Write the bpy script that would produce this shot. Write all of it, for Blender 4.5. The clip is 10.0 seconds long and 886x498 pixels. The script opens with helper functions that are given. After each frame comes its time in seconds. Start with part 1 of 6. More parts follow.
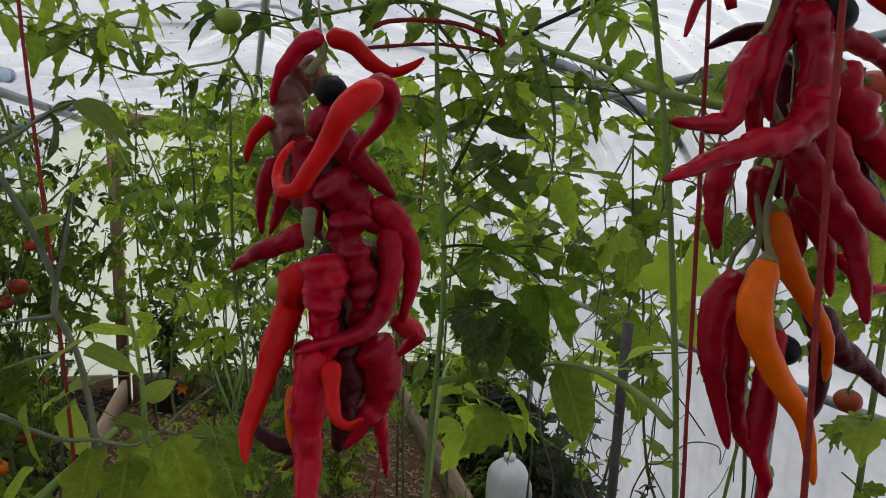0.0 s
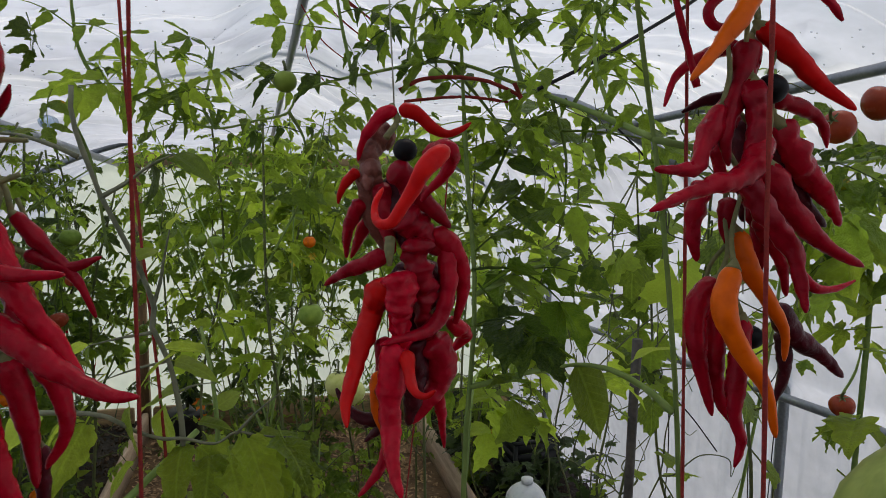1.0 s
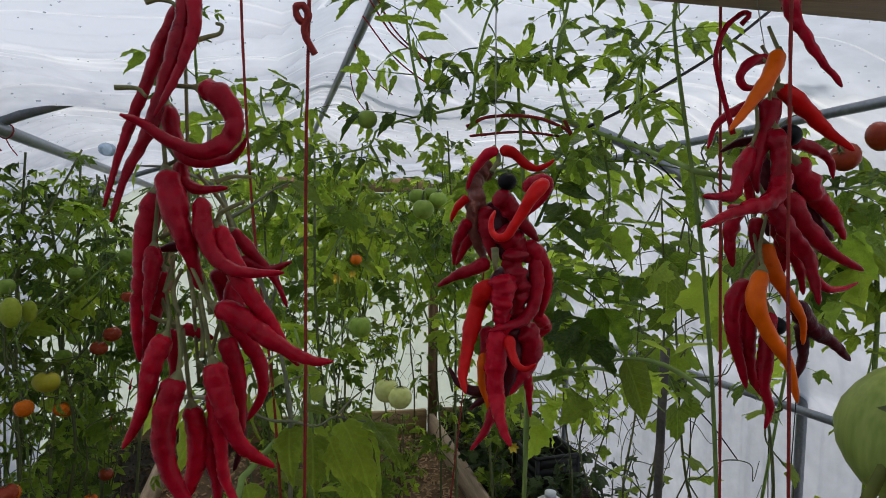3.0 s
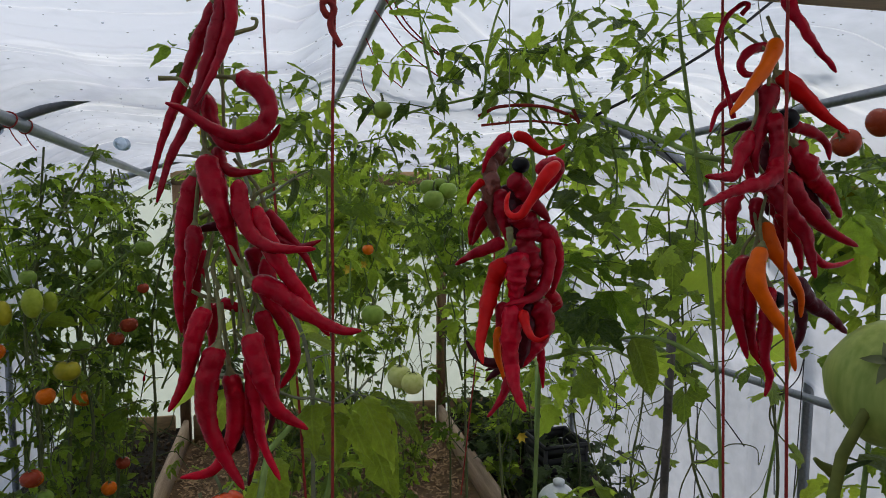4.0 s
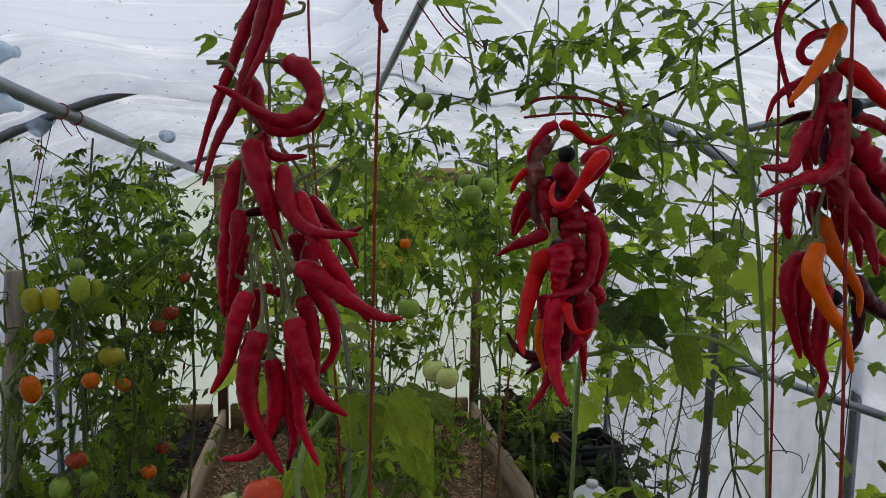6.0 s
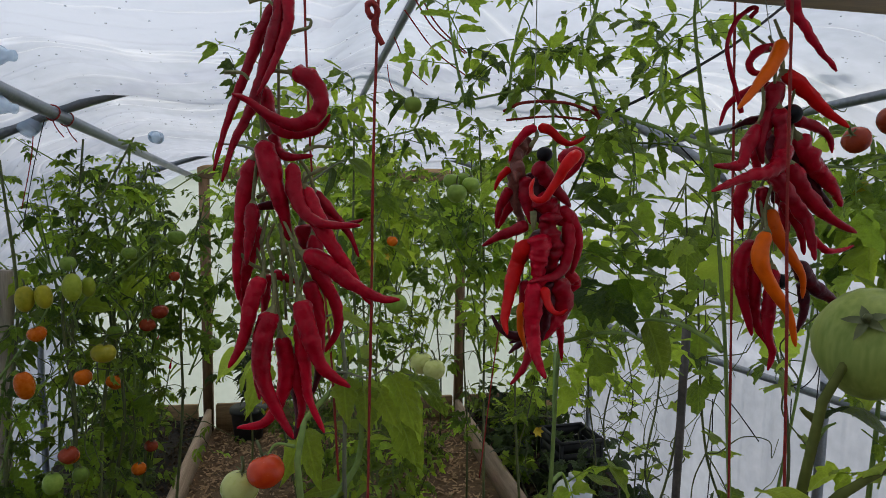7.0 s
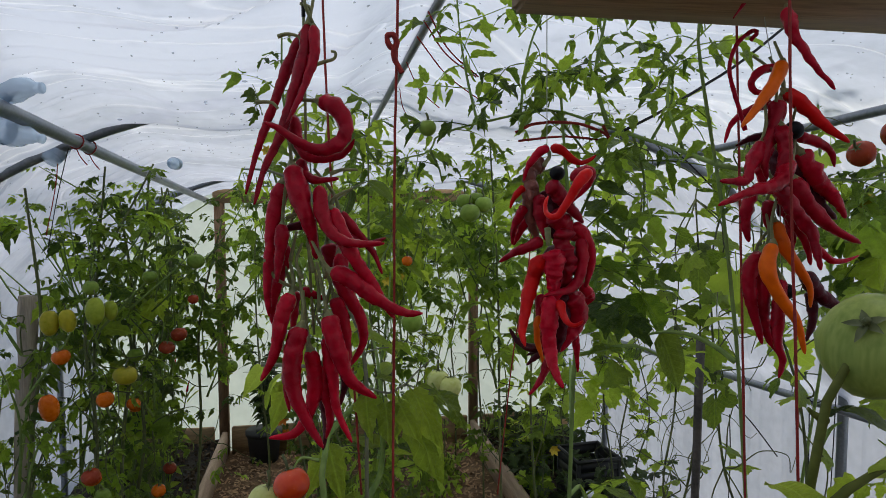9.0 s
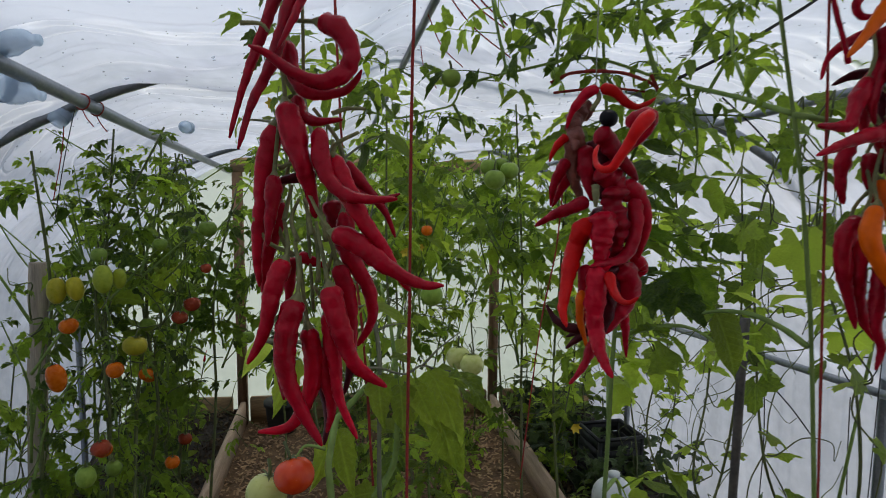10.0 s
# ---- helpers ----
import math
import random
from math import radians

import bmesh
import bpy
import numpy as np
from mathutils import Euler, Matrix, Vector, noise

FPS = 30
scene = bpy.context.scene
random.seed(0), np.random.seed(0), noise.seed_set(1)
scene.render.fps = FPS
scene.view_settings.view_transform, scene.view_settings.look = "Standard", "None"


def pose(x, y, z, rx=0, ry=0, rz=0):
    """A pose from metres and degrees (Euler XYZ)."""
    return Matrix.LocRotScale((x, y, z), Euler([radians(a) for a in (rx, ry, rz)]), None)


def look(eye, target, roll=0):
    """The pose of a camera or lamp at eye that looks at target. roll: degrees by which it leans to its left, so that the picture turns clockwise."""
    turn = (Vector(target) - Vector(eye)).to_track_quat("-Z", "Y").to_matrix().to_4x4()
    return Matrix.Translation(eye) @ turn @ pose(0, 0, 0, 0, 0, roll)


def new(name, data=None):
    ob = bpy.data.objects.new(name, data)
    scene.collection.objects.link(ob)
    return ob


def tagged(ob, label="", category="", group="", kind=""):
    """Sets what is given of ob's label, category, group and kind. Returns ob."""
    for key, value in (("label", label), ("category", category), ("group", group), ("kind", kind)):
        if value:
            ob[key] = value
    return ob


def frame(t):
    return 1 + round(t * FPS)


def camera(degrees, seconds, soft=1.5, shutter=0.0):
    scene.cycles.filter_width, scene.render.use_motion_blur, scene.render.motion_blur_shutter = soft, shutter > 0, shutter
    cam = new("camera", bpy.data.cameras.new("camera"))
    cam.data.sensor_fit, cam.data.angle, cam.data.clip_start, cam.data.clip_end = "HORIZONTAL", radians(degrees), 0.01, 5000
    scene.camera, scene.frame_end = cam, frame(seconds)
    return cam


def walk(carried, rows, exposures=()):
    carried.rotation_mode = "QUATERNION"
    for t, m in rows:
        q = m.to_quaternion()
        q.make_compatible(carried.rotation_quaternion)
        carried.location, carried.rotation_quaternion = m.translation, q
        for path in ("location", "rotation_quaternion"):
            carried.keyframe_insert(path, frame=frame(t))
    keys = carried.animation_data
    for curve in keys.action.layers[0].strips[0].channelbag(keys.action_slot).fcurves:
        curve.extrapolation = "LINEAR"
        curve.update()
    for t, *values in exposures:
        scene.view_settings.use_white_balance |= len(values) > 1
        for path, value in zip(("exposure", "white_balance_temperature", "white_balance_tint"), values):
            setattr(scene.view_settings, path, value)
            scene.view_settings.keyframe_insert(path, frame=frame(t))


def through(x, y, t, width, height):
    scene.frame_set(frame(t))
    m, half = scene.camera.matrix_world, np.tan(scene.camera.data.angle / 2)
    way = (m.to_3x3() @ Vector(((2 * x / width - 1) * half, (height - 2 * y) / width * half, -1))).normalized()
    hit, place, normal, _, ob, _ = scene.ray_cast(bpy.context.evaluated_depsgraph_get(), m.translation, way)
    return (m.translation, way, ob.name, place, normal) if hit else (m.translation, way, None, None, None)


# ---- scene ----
# The camera and its walk
cam = camera(69.2, 10.0, soft=0.4, shutter=0.2)
PATH = [
    (0, (0.408, 0.433, 1.497), (0.86, 2.353, 1.164), 2.0),
    (0.5, (0.395, 0.393, 1.496), (0.812, 2.328, 1.211), 0.1),
    (1, (0.372, 0.36, 1.503), (0.798, 2.299, 1.263), 0.7),
    (1.5, (0.362, 0.337, 1.509), (0.759, 2.284, 1.28), 1.2),
    (2, (0.345, 0.316, 1.51), (0.761, 2.263, 1.319), 1.8),
    (2.5, (0.323, 0.296, 1.509), (0.733, 2.248, 1.356), 1.4),
    (2.7, (0.315, 0.29, 1.509), (0.713, 2.243, 1.341), 1.0),
    (3.8, (0.274, 0.253, 1.49), (0.67, 2.205, 1.307), 0.0),
    (4, (0.288, 0.253, 1.498), (0.661, 2.208, 1.306), 0.2),
    (4.5, (0.282, 0.256, 1.488), (0.597, 2.221, 1.292), -0.6),
    (5, (0.272, 0.259, 1.485), (0.582, 2.225, 1.284), 0.3),
    (6.3, (0.286, 0.258, 1.493), (0.537, 2.232, 1.293), 0.7),
    (6.5, (0.281, 0.249, 1.486), (0.53, 2.224, 1.289), 0.1),
    (7, (0.272, 0.212, 1.489), (0.59, 2.177, 1.292), 0.9),
    (7.5, (0.269, 0.204, 1.492), (0.582, 2.172, 1.327), 1.3),
    (8, (0.266, 0.191, 1.485), (0.573, 2.163, 1.352), 0.3),
    (8.5, (0.263, 0.183, 1.489), (0.572, 2.155, 1.37), 0.4),
    (9, (0.263, 0.191, 1.488), (0.546, 2.166, 1.354), -0.1),
    (9.5, (0.274, 0.209, 1.487), (0.579, 2.18, 1.331), 0.3),
    (10, (0.271, 0.271, 1.474), (0.491, 2.247, 1.257), 0.4),
]
walk(cam, [(t, look(eye, target, roll)) for t, eye, target, roll in PATH], exposures=[(0, 0.28, 6950, 12), (1.0, 0.17, 6900, 12), (2.5, 0.13, 6720, 11), (5.0, 0.12, 6620, 11), (10, 0.09, 6540, 10)])

# Overcast daylight
world = bpy.data.worlds.new("overcast_sky")
scene.world = world
world.use_nodes = True
wn = world.node_tree
sky = wn.nodes.new("ShaderNodeTexSky")
sky.sky_type, sky.sun_disc = "NISHITA", False
sky.sun_elevation, sky.sun_rotation = radians(68), radians(30)
sky.air_density, sky.dust_density = 1.6, 4.0
wn.links.new(sky.outputs[0], wn.nodes["Background"].inputs[0])
wn.nodes["Background"].inputs[1].default_value = 0.14
sun = new("sun", bpy.data.lights.new("sun", "SUN"))
sun.data.energy, sun.data.angle, sun.data.color = 1.9, radians(18), (1.0, 0.96, 0.9)
sun.matrix_world = look((0.3 + 0.8, 2.0 + 1.4, 4.0), (0.3, 2.0, 0.0))


# ---------- materials ----------
def nodes_of(name):
    m = bpy.data.materials.new(name)
    m.use_nodes = True
    nt = m.node_tree
    return m, nt, nt.nodes["Principled BSDF"], nt.nodes["Material Output"]


def blotches(nt, scale, detail=4.0, coords="Object", stretch=None):
    """A noise in object space, with its stretch along the axes."""
    tc = nt.nodes.new("ShaderNodeTexCoord")
    n = nt.nodes.new("ShaderNodeTexNoise")
    n.inputs["Scale"].default_value, n.inputs["Detail"].default_value = scale, detail
    src = tc.outputs[coords]
    if stretch:
        mp = nt.nodes.new("ShaderNodeMapping")
        mp.inputs["Scale"].default_value = stretch
        nt.links.new(src, mp.inputs[0])
        src = mp.outputs[0]
    nt.links.new(src, n.inputs["Vector"])
    return n.outputs[0]


def ramp(nt, fac, stops):
    r = nt.nodes.new("ShaderNodeValToRGB")
    while len(r.color_ramp.elements) < len(stops):
        r.color_ramp.elements.new(0.5)
    for e, (at, c) in zip(r.color_ramp.elements, stops):
        e.position, e.color = at, (*c, 1)
    nt.links.new(fac, r.inputs[0])
    return r.outputs[0]


def mixed(nt, fac, a, b, how="MIX"):
    m = nt.nodes.new("ShaderNodeMix")
    m.data_type, m.blend_type = "RGBA", how
    for v, sock in ((fac, m.inputs[0]), (a, m.inputs[6]), (b, m.inputs[7])):
        if isinstance(v, bpy.types.NodeSocket):
            nt.links.new(v, sock)
        else:
            sock.default_value = v if isinstance(v, (int, float)) else (*v, 1)
    return m.outputs[2]


def bumped(nt, bsdf, height, strength, distance):
    b = nt.nodes.new("ShaderNodeBump")
    b.inputs["Strength"].default_value, b.inputs["Distance"].default_value = strength, distance
    nt.links.new(height, b.inputs["Height"])
    nt.links.new(b.outputs[0], bsdf.inputs["Normal"])


def surface(name, dark, light, rough=0.6, coarse=6.0, fine=60.0, bump=0.3, depth=0.004, metal=0.0, vary=0.0, stretch=None, coat=0.0, spec=0.5):
    """A material with colour that varies at two scales, and a fine relief."""
    m, nt, p, out = nodes_of(name)
    a, b = blotches(nt, coarse, 3, stretch=stretch), blotches(nt, fine, 5, stretch=stretch)
    both = mixed(nt, 0.45, a, b)
    col = ramp(nt, both, [(0.32, dark), (0.68, light)])
    if vary:
        oi = nt.nodes.new("ShaderNodeObjectInfo")
        hsv = nt.nodes.new("ShaderNodeHueSaturation")
        mr = nt.nodes.new("ShaderNodeMapRange")
        mr.inputs[3].default_value, mr.inputs[4].default_value = 1 - vary, 1 + vary
        nt.links.new(oi.outputs["Random"], mr.inputs[0])
        nt.links.new(mr.outputs[0], hsv.inputs["Value"])
        nt.links.new(col, hsv.inputs["Color"])
        col = hsv.outputs[0]
    nt.links.new(col, p.inputs["Base Color"])
    rr = nt.nodes.new("ShaderNodeMapRange")
    rr.inputs[3].default_value, rr.inputs[4].default_value = max(0.03, rough - 0.1), min(1, rough + 0.12)
    nt.links.new(b, rr.inputs[0])
    nt.links.new(rr.outputs[0], p.inputs["Roughness"])
    p.inputs["Metallic"].default_value = metal
    p.inputs["Specular IOR Level"].default_value = spec
    p.inputs["Coat Weight"].default_value = coat
    p.inputs["Coat Roughness"].default_value = 0.18
    bumped(nt, p, both, bump, depth)
    return m


def foliage(name, dark, light, through=0.4, gloss=0.40):
    """Leaf green: varied from leaf to leaf, with veins and patches; light passes through it."""
    m, nt, p, out = nodes_of(name)
    oi = nt.nodes.new("ShaderNodeObjectInfo")
    geo = nt.nodes.new("ShaderNodeNewGeometry")
    n = blotches(nt, 14.0, 4)
    n2 = blotches(nt, 90.0, 3)
    # The wide tone range per leaf also stands in for lit and shaded leaves.
    s = mixed(nt, 0.3, oi.outputs["Random"], geo.outputs["Random Per Island"])
    s = mixed(nt, 0.34, s, n)
    col = ramp(nt, s, [(0.29, dark), (0.54, [0.5 * a + 0.5 * b for a, b in zip(dark, light)]), (0.76, light)])
    col = mixed(nt, 0.12, col, ramp(nt, n2, [(0.35, dark), (0.7, light)]))
    nt.links.new(col, p.inputs["Base Color"])
    p.inputs["Roughness"].default_value = gloss
    p.inputs["Specular IOR Level"].default_value = 0.5
    n3 = blotches(nt, 38.0, 2)
    bumped(nt, p, mixed(nt, 0.55, mixed(nt, 0.75, n2, n3), n), 0.8, 0.06)
    tr = nt.nodes.new("ShaderNodeBsdfTranslucent")
    bright = nt.nodes.new("ShaderNodeHueSaturation")
    bright.inputs["Value"].default_value, bright.inputs["Hue"].default_value = 2.1, 0.49
    nt.links.new(col, bright.inputs["Color"])
    nt.links.new(bright.outputs[0], tr.inputs["Color"])
    mx = nt.nodes.new("ShaderNodeMixShader")
    mx.inputs[0].default_value = through
    nt.links.new(p.outputs[0], mx.inputs[1])
    nt.links.new(tr.outputs[0], mx.inputs[2])
    nt.links.new(mx.outputs[0], out.inputs[0])
    return m


def veined(name, dark, light, through=0.45):
    """Plain leaves: a pale midrib and slanting side veins on the green."""
    m = foliage(name, dark, light, through)
    nt = m.node_tree
    tc = nt.nodes.new("ShaderNodeTexCoord")
    sx = nt.nodes.new("ShaderNodeSeparateXYZ")
    nt.links.new(tc.outputs["Object"], sx.inputs[0])
    ab = nt.nodes.new("ShaderNodeMath")
    ab.operation = "ABSOLUTE"
    nt.links.new(sx.outputs[0], ab.inputs[0])
    rib = nt.nodes.new("ShaderNodeMapRange")
    rib.inputs[1].default_value, rib.inputs[2].default_value, rib.inputs[3].default_value, rib.inputs[4].default_value = 0.006, 0.022, 1.0, 0.0
    nt.links.new(ab.outputs[0], rib.inputs[0])
    slant = nt.nodes.new("ShaderNodeMath")
    slant.operation = "MULTIPLY_ADD"
    slant.inputs[1].default_value = -0.9
    nt.links.new(ab.outputs[0], slant.inputs[0])
    nt.links.new(sx.outputs[1], slant.inputs[2])
    wave = nt.nodes.new("ShaderNodeMath")
    wave.operation = "PINGPONG"
    wave.inputs[1].default_value = 0.055
    nt.links.new(slant.outputs[0], wave.inputs[0])
    fine = nt.nodes.new("ShaderNodeMapRange")
    fine.inputs[1].default_value, fine.inputs[2].default_value, fine.inputs[3].default_value, fine.inputs[4].default_value = 0.0, 0.011, 0.7, 0.0
    nt.links.new(wave.outputs[0], fine.inputs[0])
    top = nt.nodes.new("ShaderNodeMath")
    top.operation = "MAXIMUM"
    nt.links.new(rib.outputs[0], top.inputs[0])
    nt.links.new(fine.outputs[0], top.inputs[1])
    p = nt.nodes["Principled BSDF"]
    old = p.inputs["Base Color"].links[0].from_socket
    pale = [min(1, c * 1.5 + 0.02) for c in light]
    col = mixed(nt, top.outputs[0], old, pale)
    half = nt.nodes.new("ShaderNodeMath")
    half.operation = "MULTIPLY"
    half.inputs[1].default_value = 0.5
    nt.links.new(top.outputs[0], half.inputs[0])
    col.node.inputs[0].links and nt.links.remove(col.node.inputs[0].links[0])
    nt.links.new(half.outputs[0], col.node.inputs[0])
    nt.links.new(col, p.inputs["Base Color"])
    return m


def plastic_film(name, tone_dark, tone_light):
    """Milky greenhouse film: it scatters the daylight inward and lets a little through."""
    m, nt, p, out = nodes_of(name)
    n, n2 = blotches(nt, 1.5, 4, stretch=(0.5, 1.9, 0.5)), blotches(nt, 22.0, 4)
    # Stretched noise varies the film between a darker and a lighter tone.
    col = ramp(nt, mixed(nt, 0.3, n, n2), [(0.38, tone_dark), (0.60, tone_light)])
    p.inputs["Roughness"].default_value = 0.3
    nt.links.new(col, p.inputs["Base Color"])
    n3 = blotches(nt, 4.5, 4, stretch=(0.45, 1.5, 0.8))
    lines = []
    for scale, width, stretch in ((1.5, 0.010, (0.40, 1.7, 0.7)), (2.6, 0.012, (0.35, 1.9, 0.8))):
        off, edge = nt.nodes.new("ShaderNodeMath"), nt.nodes.new("ShaderNodeMath")
        off.operation, off.inputs[1].default_value = "SUBTRACT", 0.5
        edge.operation = "ABSOLUTE"
        nt.links.new(blotches(nt, scale, 2.0, stretch=stretch), off.inputs[0])
        nt.links.new(off.outputs[0], edge.inputs[0])
        lines.append(ramp(nt, edge.outputs[0], [(0.0, (1, 1, 1)), (width, (0, 0, 0))]))
    # taut film on the sides and the end, slack film overhead
    tc, sx, slack = nt.nodes.new("ShaderNodeTexCoord"), nt.nodes.new("ShaderNodeSeparateXYZ"), nt.nodes.new("ShaderNodeMapRange")
    nt.links.new(tc.outputs["Object"], sx.inputs[0])
    nt.links.new(sx.outputs[2], slack.inputs[0])
    slack.inputs[1].default_value, slack.inputs[2].default_value = 1.35, 1.6
    sharp = mixed(nt, slack.outputs[0], (0, 0, 0), mixed(nt, 0.5, lines[0], lines[1]))
    # Crease lines mixed towards white: the highlights on the ridges are painted in.
    col = mixed(nt, mixed(nt, 0.15, sharp, (0, 0, 0)), col, (0.86, 0.89, 0.92))
    nt.links.new(col, p.inputs["Base Color"])
    bumped(nt, p, mixed(nt, 0.40, mixed(nt, 0.12, n3, n2), sharp), 0.55, 0.05)
    tr = nt.nodes.new("ShaderNodeBsdfTranslucent")
    nt.links.new(p.inputs["Normal"].links[0].from_socket, tr.inputs["Normal"])
    nt.links.new(col, tr.inputs["Color"])
    clear = nt.nodes.new("ShaderNodeBsdfTransparent")
    clear.inputs[0].default_value = (0.93, 0.95, 0.97, 1)
    a, b = nt.nodes.new("ShaderNodeMixShader"), nt.nodes.new("ShaderNodeMixShader")
    a.inputs[0].default_value, b.inputs[0].default_value = 0.75, 0.12
    nt.links.new(p.outputs[0], a.inputs[1])
    nt.links.new(tr.outputs[0], a.inputs[2])
    nt.links.new(a.outputs[0], b.inputs[1])
    nt.links.new(clear.outputs[0], b.inputs[2])
    nt.links.new(b.outputs[0], out.inputs[0])
    return m


def clear_plastic(name, tint, clarity):
    """Thin clear plastic: most light goes straight through, the rest shows its tint and a sharp gloss."""
    m, nt, p, out = nodes_of(name)
    p.inputs["Base Color"].default_value = (*tint, 1)
    p.inputs["Roughness"].default_value = 0.12
    bumped(nt, p, blotches(nt, 45.0, 3), 0.6, 0.01)
    clear, mx = nt.nodes.new("ShaderNodeBsdfTransparent"), nt.nodes.new("ShaderNodeMixShader")
    clear.inputs[0].default_value = (0.90, 0.95, 0.99, 1)
    mx.inputs[0].default_value = clarity
    nt.links.new(p.outputs[0], mx.inputs[1])
    nt.links.new(clear.outputs[0], mx.inputs[2])
    nt.links.new(mx.outputs[0], out.inputs[0])
    return m


FILM = plastic_film("milky_film", (0.41, 0.448, 0.512), (0.565, 0.61, 0.685))
# The end film's green is the backlight from greenery outside, put into its colour.
END_FILM = plastic_film("end_film_green_backlight", (0.50, 0.585, 0.50), (0.59, 0.675, 0.585))
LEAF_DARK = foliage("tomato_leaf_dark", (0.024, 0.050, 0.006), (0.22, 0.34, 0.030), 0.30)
LEAF_MID = foliage("tomato_leaf", (0.034, 0.076, 0.008), (0.35, 0.53, 0.048), 0.40)
LEAF_LIGHT = foliage("young_leaf", (0.060, 0.125, 0.010), (0.43, 0.60, 0.055), 0.45)
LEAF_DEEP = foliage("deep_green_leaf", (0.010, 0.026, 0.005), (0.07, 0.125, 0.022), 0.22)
LEAF_PLAIN = veined("plain_leaf", (0.11, 0.165, 0.010), (0.34, 0.46, 0.055), 0.46)
LEAF_BROAD = veined("broad_leaf", (0.065, 0.120, 0.008), (0.37, 0.50, 0.045), 0.44)
LEAF_OVATE = veined("fresh_ovate_leaf", (0.16, 0.25, 0.018), (0.44, 0.58, 0.060), 0.42)
LEAF_VINE = veined("vine_leaf", (0.042, 0.090, 0.008), (0.39, 0.55, 0.052), 0.47)
STEM = surface("green_stem", (0.12, 0.19, 0.045), (0.25, 0.35, 0.10), 0.6, 8, 90, 0.3, 0.002, vary=0.2, spec=0.15)
STEM_DARK = surface("brown_green_stem", (0.050, 0.066, 0.018), (0.14, 0.16, 0.05), 0.6, 10, 120, 0.4, 0.002, vary=0.2)
STEM_OLIVE = surface("olive_stem", (0.070, 0.085, 0.016), (0.16, 0.18, 0.040), 0.6, 14, 140, 0.5, 0.002, spec=0.15)
STEM_GREY = surface("grey_green_stem", (0.11, 0.125, 0.075), (0.26, 0.27, 0.18), 0.6, 8, 90, 0.3, 0.002, spec=0.15)
STALK = surface("chilli_stalk", (0.10, 0.11, 0.035), (0.26, 0.25, 0.10), 0.6, 40, 300, 0.5, 0.001)
RED = surface("red_chilli_skin", (0.28, 0.0016, 0.010), (0.54, 0.004, 0.024), 0.27, 25, 160, 0.5, 0.004, vary=0.18, coat=0.22, spec=0.06)
BRIGHT = surface("bright_red_chilli_skin", (0.46, 0.003, 0.005), (0.66, 0.012, 0.010), 0.30, 25, 160, 0.35, 0.003, vary=0.12, coat=0.12, spec=0.06)
CRIMSON = surface("crimson_chilli_skin", (0.20, 0.0014, 0.009), (0.42, 0.004, 0.020), 0.28, 25, 160, 0.5, 0.004, vary=0.2, coat=0.22, spec=0.06)
MAROON = surface("maroon_dried_chilli_and_core_shade", (0.032, 0.002, 0.006), (0.095, 0.004, 0.011), 0.38, 25, 180, 0.7, 0.005, vary=0.2, coat=0.10, spec=0.14)
BROWN = surface("brown_withered_chilli_skin", (0.13, 0.036, 0.026), (0.27, 0.088, 0.062), 0.5, 45, 220, 0.8, 0.005)
ORANGE = surface("orange_chilli_skin", (0.60, 0.085, 0.002), (0.84, 0.150, 0.004), 0.30, 20, 150, 0.3, 0.003, vary=0.08, coat=0.10, spec=0.10)
BLACK = surface("black_pepper_skin", (0.002, 0.002, 0.003), (0.006, 0.006, 0.008), 0.45, 30, 200, 0.3, 0.002, spec=0.15)
TOM_GREEN = surface("green_tomato_skin", (0.12, 0.21, 0.022), (0.26, 0.37, 0.060), 0.30, 14, 120, 0.1, 0.001, vary=0.2, coat=0.10, spec=0.12)
TOM_PALE = surface("pale_tomato_skin", (0.42, 0.47, 0.12), (0.62, 0.64, 0.24), 0.28, 14, 120, 0.1, 0.001, vary=0.1, coat=0.14, spec=0.18)
TOM_YELLOW = surface("turning_tomato_skin", (0.24, 0.23, 0.012), (0.42, 0.36, 0.025), 0.30, 14, 120, 0.1, 0.001, vary=0.15, coat=0.10, spec=0.12)
TOM_LIME = surface("yellow_green_tomato_skin", (0.21, 0.27, 0.018), (0.36, 0.42, 0.045), 0.30, 14, 120, 0.1, 0.001, vary=0.1, coat=0.10, spec=0.12)
TOM_ORANGE = surface("orange_tomato_skin", (0.50, 0.085, 0.003), (0.68, 0.165, 0.006), 0.26, 14, 120, 0.1, 0.001, vary=0.15, coat=0.10, spec=0.12)
TOM_RED = surface("red_tomato_skin", (0.24, 0.026, 0.010), (0.38, 0.065, 0.022), 0.24, 14, 120, 0.1, 0.001, vary=0.15, coat=0.14, spec=0.14)
TOM_RIPE = surface("ripe_orange_red_tomato_skin", (0.50, 0.022, 0.004), (0.64, 0.070, 0.008), 0.22, 14, 120, 0.1, 0.001, coat=0.25, spec=0.25)
STRIPED = surface("green_striped_tomato_skin", (0.17, 0.235, 0.045), (0.34, 0.40, 0.105), 0.38, 9, 60, 0.1, 0.001, stretch=(6, 6, 0.8), coat=0.05, spec=0.12)
TWINE = surface("red_twine", (0.17, 0.010, 0.009), (0.36, 0.03, 0.02), 0.8, 200, 900, 0.8, 0.001)
CORD = surface("black_cord", (0.006, 0.006, 0.008), (0.02, 0.02, 0.022), 0.6, 60, 300, 0.4, 0.001)
THREAD = surface("pale_thread", (0.25, 0.28, 0.20), (0.40, 0.42, 0.34), 0.5, 60, 300, 0.2, 0.001)
STEEL = surface("galvanised_tube", (0.16, 0.18, 0.20), (0.32, 0.34, 0.36), 0.42, 9, 120, 0.3, 0.001, metal=0.6)
